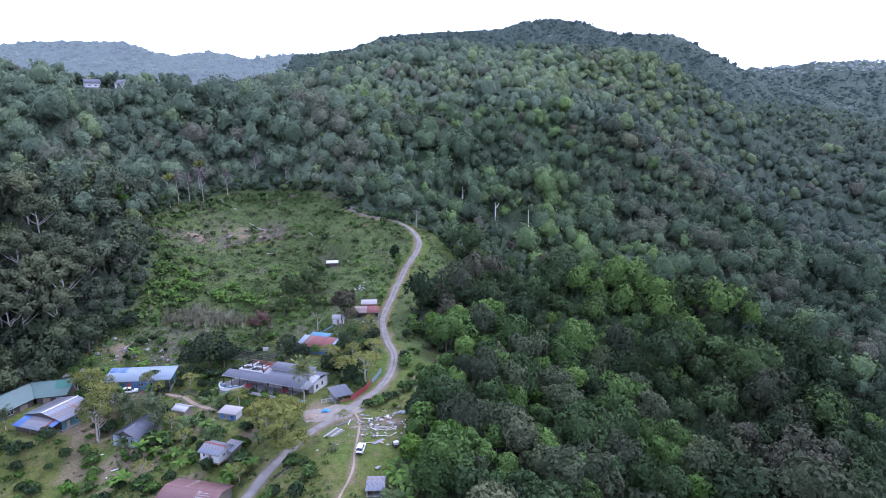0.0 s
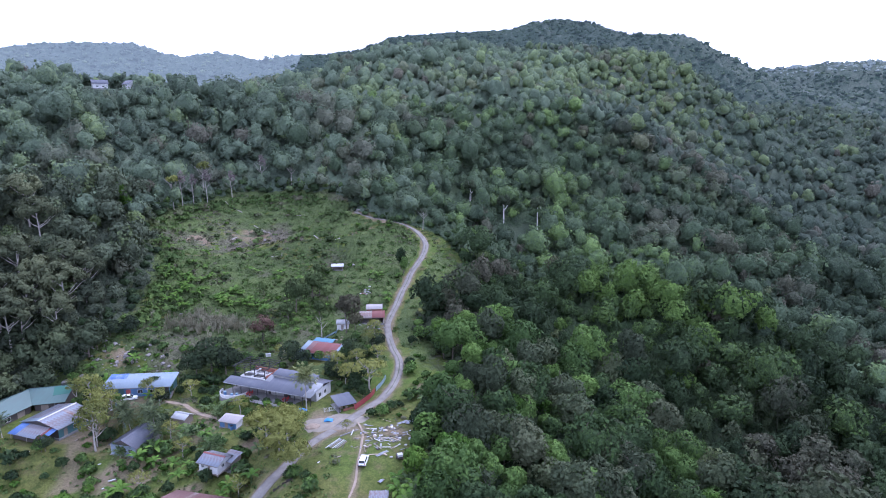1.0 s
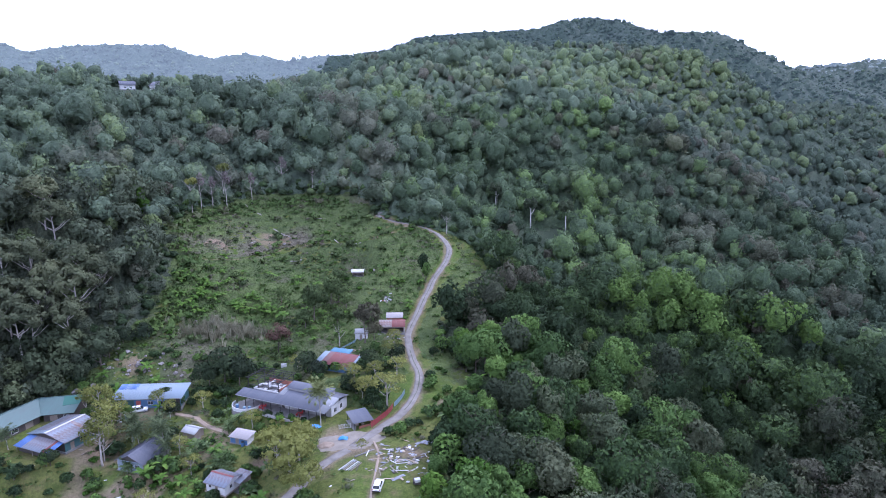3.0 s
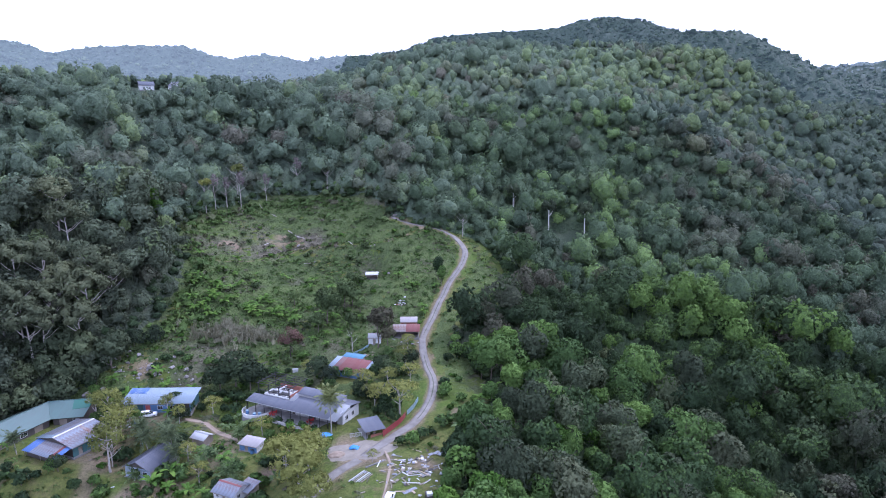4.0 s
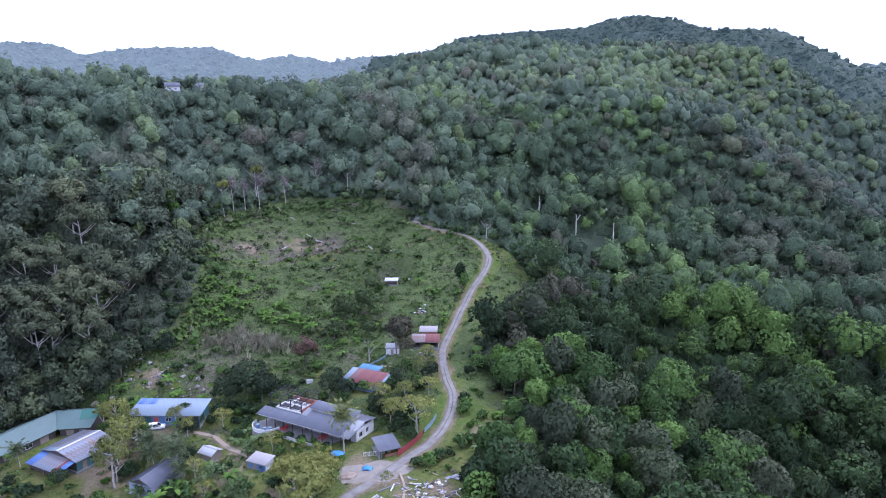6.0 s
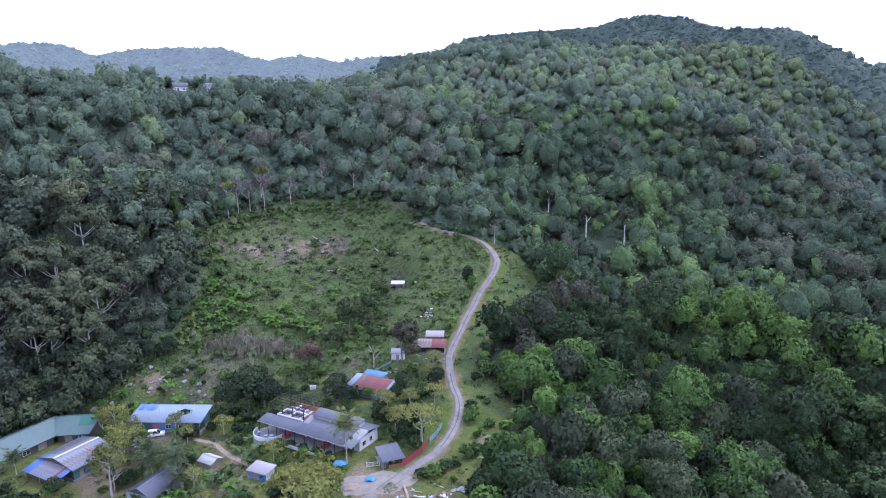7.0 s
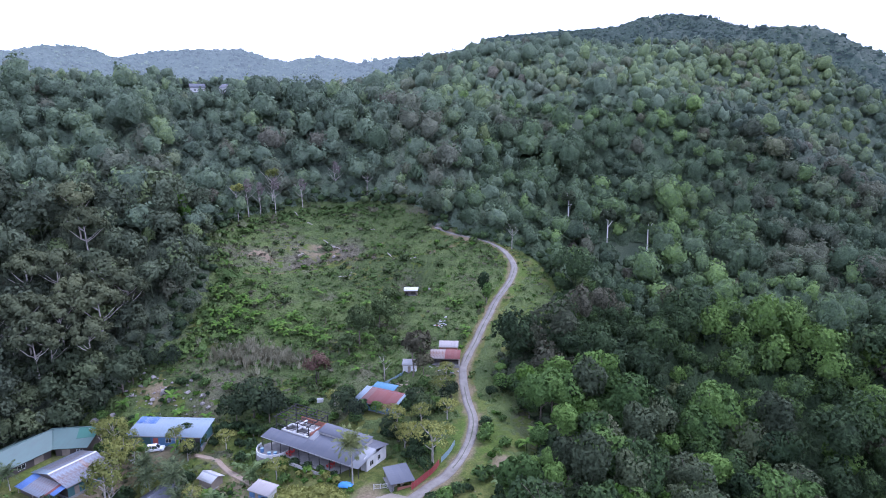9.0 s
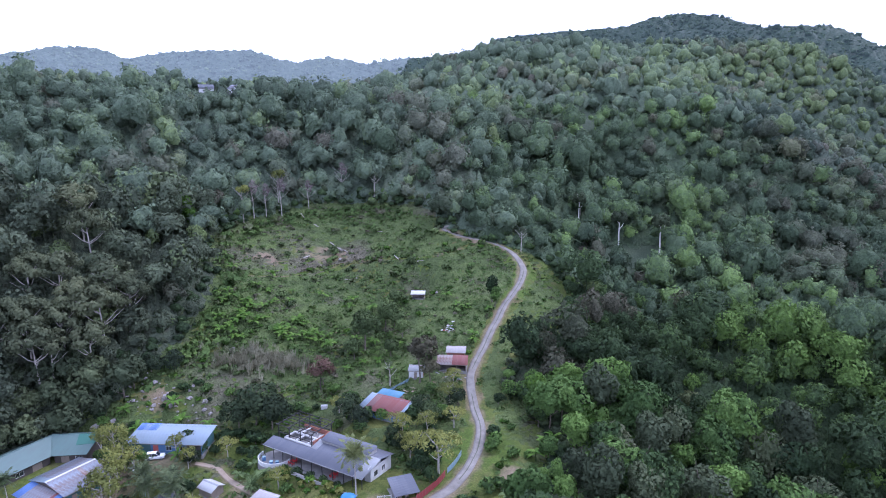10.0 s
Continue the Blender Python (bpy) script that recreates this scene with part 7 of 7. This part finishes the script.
# ---- fences ----
def sheet_fence(label, points, mat, height=1.7):
    x0, y0 = points[0]
    ob = thing("fence", label, "fence", x0, y0, 0.0)
    ob.location.z = 0
    line = along(points, 1.0)
    for a, b in zip(line, line[1:]):
        z = float(foot(*a))
        turn = math.degrees(math.atan2(b[1] - a[1], b[0] - a[0]))
        bm = bmesh.new()
        for k in range(5):
            box(bm, 0.1 + 0.2 * k, 0.02 * (k % 2), height / 2, 0.2, 0.03, height)
        part("panel", bm, mat, ob, at=pose(a[0] - x0, a[1] - y0, z - 0.05, 0, 0, turn))
        part("post", boxes((0, 0.06, height / 2, 0.08, 0.08, height + 0.1)), TIMBER, ob, at=pose(a[0] - x0, a[1] - y0, z - 0.1))
    return ob


sheet_fence("dark red sheet-metal fence beside the road", [(-26.2, 167.2), (-24.5, 170.5), (-22.6, 174.4), (-21.6, 178.0)], FENCE_RED)
sheet_fence("dusty blue sheet-metal fence beside the road", [(-21.5, 178.2), (-20.2, 182), (-19.4, 186.2)], FENCE_BLUE, 1.5)
sheet_fence("low dark retaining boards beside the lane", [(-39.8, 133.6), (-37.8, 134.5), (-36.2, 135.4), (-35.2, 136.6)], WALL_DARK, 0.8)
sheet_fence("faded blue sheet fence beside the slate-roofed house", [(-96.0, 172.3), (-93.5, 169.8), (-91.0, 167.4)], FENCE_BLUE, 1.6)
sheet_fence("dusty blue sheet-metal fence by the cottage", [(-45.5, 211.5), (-42.5, 216), (-39.5, 220)], FENCE_BLUE, 1.2)


def gate():
    ob = thing("gate", "white barred gate at the yard entrance", "gate", -34.6, 166.6, -0.95, 20)
    for x in (0, 1.5, 3.0):
        part("post", boxes((x, 0, 0.7, 0.1, 0.1, 1.4)), PLASTER_WHITE, ob)
    for z in (0.3, 1.25):
        part("rail", boxes((1.5, 0, z, 3.0, 0.05, 0.06)), PLASTER_WHITE, ob)
    for k in range(14):
        part("bar", boxes((0.2 + 0.2 * k, 0, 0.78, 0.03, 0.03, 0.95)), PLASTER_WHITE, ob)


gate()


# ---- yard surface, rubble and stored materials ----
def make_yard():
    n = 40
    rng = np.random.default_rng(61)
    v, f = [], []
    for ring in range(6):
        for k in range(n):
            a = 2 * math.pi * k / n
            r = ring / 5 * (8.6 + 1.6 * math.sin(2 * a + 0.6) + 0.8 * math.sin(5 * a) + 0.4 * rng.normal() * (ring == 5))
            v.append((-30.8 + 0.95 * r * math.cos(a), 160.2 + 0.72 * r * math.sin(a)))
    v = np.array(v)
    z = foot(v[:, 0], v[:, 1]) + 0.05
    z[-n:] -= 0.12
    i = np.arange(6 * n).reshape(6, n)
    for a, b in zip(i, i[1:]):
        f += [(a[k], b[k], b[(k + 1) % n], a[(k + 1) % n]) for k in range(n)]
    tagged(new("pavement", mesh_from("pavement", np.c_[v, z], np.array(f), YARD)), "pale gravel and concrete yard", "yard", kind="structure")


make_yard()


def board(name, label, x, y, turn, length, width, thick, mat, group, lift=0.0, tilt=0.0):
    ob = thing(name, label, name.replace("_", " "), x, y, float(foot(x, y)) + lift, turn, group)
    part("board", boxes((0, 0, thick / 2 + 0.02, length, width, thick, Euler((0, radians(tilt), 0)).to_matrix())), mat, ob)


def make_materials():
    rng = np.random.default_rng(67)
    for k in range(120):
        x, y = -16.8 + rng.normal() * 3.8, 151.8 + rng.normal() * 3.6
        long = rng.uniform() < 0.5
        mat = (PLASTER_WHITE, ROOF_PALE, TIMBER_PALE, TIMBER, CONCRETE, ROOF_ZINC, WALL_DARK)[int(rng.integers(0, 7))]
        if long:
            board("plank", "loose pale plank lying on the grass", x, y, rng.uniform(0, 180), rng.uniform(0.9, 3.2), rng.uniform(0.1, 0.28), 0.08, mat, "scattered planks", rng.uniform(0, 0.25))
        else:
            board("slab", "broken pale building slab on the grass", x, y, rng.uniform(0, 180), rng.uniform(0.35, 1.2), rng.uniform(0.3, 0.7), 0.16, mat, "broken slabs", rng.uniform(0, 0.2), rng.uniform(-12, 12))
    for k in range(5):
        board("metal_sheet", "pale grey roofing sheet lying in the grass", -12.6 + 1.7 * k * 0.6, 158.6 + 0.5 * (k % 2), 40 + 12 * k, 2.4, 1.0, 0.03, ROOF_ZINC, "stacked roofing sheets", 0.08 * k, 4)
    for k in range(6):
        board("pipe", "long grey drain pipe beside the lane", -29.0 + 0.5 * k + 0.3, 147.8 - 0.2 * k, 62, 5.5 - 0.3 * k, 0.18, 0.16, (ROOF_WHITE, ROOF_PALE, TIMBER)[k % 3], "pipes beside the lane")
    ob = thing("dirt_mound", "low mound of grey-brown earth at the yard edge", "mound", -35.7, 157.8)
    bm = bmesh.new()
    bmesh.ops.create_icosphere(bm, subdivisions=3, radius=1.0)
    for v in bm.verts:
        n = 1 + 0.25 * noise.noise(v.co * 1.7) + 0.08 * noise.noise(v.co * 6)
        v.co = Vector((v.co.x * 2.1 * n, v.co.y * 1.7 * n, max(-0.2, v.co.z * 0.75 * n)))
    part("body", bm, DIRT, ob)
    board("beam", "pale concrete beam at the yard edge", -25.5, 153.5, 42, 5.5, 0.3, 0.25, CONCRETE, "")
    for x, y, t in ((-15.0, 134.6, 62), (-13.8, 131.6, 75), (-16.2, 142.5, 40), (-15.6, 143.3, 45)):
        board("metal_sheet", "bent grey metal sheet on the grass", x, y, t, 2.6, 0.9, 0.03, ROOF_ZINC, "loose sheets", 0.03, 3)
    for x, y, s, mat, label in ((-41.2, 167.0, 2.2, TARP_BLUE, "bright blue tarpaulin over a heap by the wall"), (-32.3, 161.3, 1.6, TARP_BLUE, "crumpled bright blue tarpaulin on the yard")):
        ob = thing("tarpaulin", label, "tarpaulin", x, y)
        n = 9
        g = np.linspace(-1, 1, n)
        gx, gy = np.meshgrid(g, g)
        h = 0.9 * s * np.clip(1 - (gx**2 + gy**2) / 1.7, 0, 1) * 0.45 + 0.12 * rng.normal(size=gx.shape) * 0.5 + 0.08
        i = np.arange(n * n).reshape(n, n)
        f = np.stack([i[:-1, :-1], i[:-1, 1:], i[1:, 1:], i[1:, :-1]], -1).reshape(-1, 4)
        v = np.c_[(gx * s * 0.75).ravel(), (gy * s * 0.55).ravel(), np.maximum(h, 0.03).ravel()]
        sheet = part("sheet", mesh_from("sheet", v, f, mat), None, ob)
        sheet.modifiers.new("thick", "SOLIDIFY").thickness = 0.03
    for x, y, label in ((-50.5, 158.7, "blue plastic water barrel"), (-47.5, 159.6, "blue plastic water barrel"), (-59.5, 163.4, "blue plastic water barrel")):
        ob = thing("barrel", label + " beside the garden", "barrel", x, y)
        bm = bmesh.new()
        rod(bm, (0, 0, 0), (0, 0, 1.1), 0.4, 14)
        rod(bm, (0, 0, 0.5), (0, 0, 0.6), 0.43, 14)
        part("body", bm, WALL_BLUE, ob)
        bm = bmesh.new()
        part("lid", rod(bm, (0, 0, 1.1), (0, 0, 1.16), 0.42, 14), STEEL, ob)
    for x, y, t, ln in ((-106.5, 157.5, 40, 2.6), (-107.2, 156.8, 36, 2.0), (-101.5, 160.5, 10, 1.1), (-99.8, 158.6, 70, 0.8), (-92.0, 152.2, 25, 2.4), (-90.6, 152.9, 30, 1.0), (-30.5, 139.5, 60, 0.7), (-26.0, 141.5, 35, 1.1), (-13.2, 146.0, 48, 2.6), (-12.6, 146.6, 52, 2.2)):
        board("plank", "weathered pale board lying in the grass", x, y, t, ln, 0.3, 0.1, (ROOF_PALE, PLASTER_WHITE, TIMBER)[int(ln * 10) % 3], "boards in the grass", 0.02)
    ob = thing("handcart", "dark cart with a white box on the grass", "cart", -11.6, 141.0, None, 20)
    part("bed", soften(boxes((0, 0, 0.6, 1.3, 2.2, 0.5)), 0.03), WALL_DARK, ob)
    part("box", soften(boxes((0.05, -0.5, 1.15, 1.2, 1.1, 0.6)), 0.04), ROOF_WHITE, ob, "white box")
    for s in (-1, 1):
        bm = bmesh.new()
        part("wheel", rod(bm, (s * 0.66, 0, 0.32), (s * 0.78, 0, 0.32), 0.32, 14), RUBBER, ob)
    ob = thing("storage_box", "white storage box on the lawn", "box", -60.5, 203.0, None, 15)
    part("body", soften(boxes((0, 0, 0.5, 1.7, 1.1, 0.9)), 0.05), ROOF_WHITE, ob)
    part("lid", soften(boxes((0, 0, 1.0, 1.8, 1.2, 0.12)), 0.03), ROOF_PALE, ob)
    # scrap heap by the upper sheds
    for k in range(26):
        x, y = -33.8 + rng.normal() * 0.9, 249 + rng.normal() * 2.6
        mat = (ROOF_WHITE, ROOF_RUST, BRICK, PLASTER_WHITE, ROOF_PALE)[int(rng.integers(0, 5))]
        board("scrap", "piece of mixed scrap on a heap", x, y, rng.uniform(0, 180), rng.uniform(0.4, 1.2), rng.uniform(0.3, 0.7), 0.3, mat, "scrap heap", rng.uniform(0, 0.5), rng.uniform(-20, 20))
    for k in range(22):
        x, y = -37.5 + rng.normal() * 2.6, 213.5 + rng.normal() * 2.2
        board("plank", "old timber lying on cleared soil", x, y, rng.uniform(0, 180), rng.uniform(1.2, 3.0), 0.2, 0.12, (TIMBER, TIMBER_PALE)[k % 2], "old timber", rng.uniform(0, 0.3))
    for k in range(16):
        x, y = -27.5 + rng.normal() * 2.4, 221.0 + rng.normal() * 1.1
        board("scrap", "piece of pale scrap in front of the shed", x, y, rng.uniform(0, 180), rng.uniform(0.4, 1.3), rng.uniform(0.3, 0.6), 0.2, (ROOF_ZINC, PLASTER, CONCRETE)[k % 3], "scrap by the shed", rng.uniform(0, 0.3), rng.uniform(-15, 15))
    for k in range(10):
        x, y = -100 + rng.normal() * 2.0, 174 + rng.normal() * 1.6
        board("scrap", "pale discarded item on the ground", x, y, rng.uniform(0, 180), rng.uniform(0.3, 0.9), rng.uniform(0.3, 0.6), 0.3, (ROOF_WHITE, PLASTER, TIMBER)[k % 3], "discarded items", 0, rng.uniform(-15, 15))
    for x, y, t, ln in ((-112, 151.5, 35, 3.2), (-109.5, 152.5, 10, 2.0), (-84, 148, 35, 3.6), (-86, 146, 70, 1.2)):
        board("plank", "pale plank lying in the long grass", x, y, t, ln, 0.4, 0.15, ROOF_WHITE, "planks in the grass")


make_materials()


# ---- rocks and logs ----
def rock_mesh(rng):
    bm = bmesh.new()
    bmesh.ops.create_icosphere(bm, subdivisions=2, radius=1)
    shift = Vector(rng.uniform(0, 50, 3))
    for v in bm.verts:
        k = 0.75 + 0.4 * noise.noise(v.co * 1.4 + shift) + 0.3 * noise.noise(v.co * 3.1 + shift)
        v.co = Vector((v.co.x * k, v.co.y * k, v.co.z * k * 0.8))
    me = bpy.data.meshes.new("rock")
    bm.to_mesh(me)
    bm.free()
    me.materials.append(ROCK)
    return me


def make_rocks():
    rng = np.random.default_rng(71)
    meshes = [rock_mesh(rng) for _ in range(6)]

    def place(x, y, s):
        ob = new("rock", meshes[int(rng.integers(0, 6))])
        ob.matrix_basis = pose(x, y, float(foot(x, y)) + 0.3 * s, rng.uniform(-20, 20), rng.uniform(-20, 20), rng.uniform(0, 360)) @ Matrix.Diagonal((s, s * rng.uniform(0.7, 1.2), s * rng.uniform(0.7, 1.1), 1))
        tagged(ob, "large grey-brown boulder on the slope" if s > 1.2 else "rough grey-brown rock on the slope", "rock", "rocks on the slope")

    for k in range(85):
        place(-106 + rng.normal() * 6.5, 196.5 + rng.normal() * 3.4, abs(rng.normal()) * 0.38 + 0.2)
    for x, y, s in ((-119, 186.5, 1.7), (-100.5, 233, 1.3), (-114.5, 188, 0.9), (-93.5, 197.5, 0.9), (-100, 203, 0.9)):
        place(x, y, s)
    for k in range(40):
        place(rng.uniform(-118, -40), rng.uniform(215, 300), abs(rng.normal()) * 0.25 + 0.18)
    for x0, y0, turn, length in ((-62.5, 288, -55, 4.5), (-91, 292, -30, 7.0), (-86, 289.5, -20, 4.0), (-104, 300, -12, 6.0), (-74, 300, 4, 6.5), (-108, 303, -40, 4.0), (-97, 278, 60, 3.0), (-78, 272, 15, 3.0), (-52, 283, 10, 2.5)):
        ob = thing("log", "pale fallen log lying on the field", "log", x0, y0, None, turn, "fallen logs")
        bm = bmesh.new()
        rise = float(foot(x0 + length * math.cos(radians(turn)), y0 + length * math.sin(radians(turn))) - foot(x0, y0))
        part("trunk", rod(bm, (0, 0, 0.2), (length, 0, 0.2 + rise), 0.24, 8, 0.14), BARK_PALE, ob)
        bm = bmesh.new()
        part("branch", rod(bm, (length * 0.6, 0, 0.25 + rise * 0.6), (length * 0.85, 0.7, 0.6 + rise * 0.8), 0.08, 6, 0.03), BARK_PALE, ob)


make_rocks()
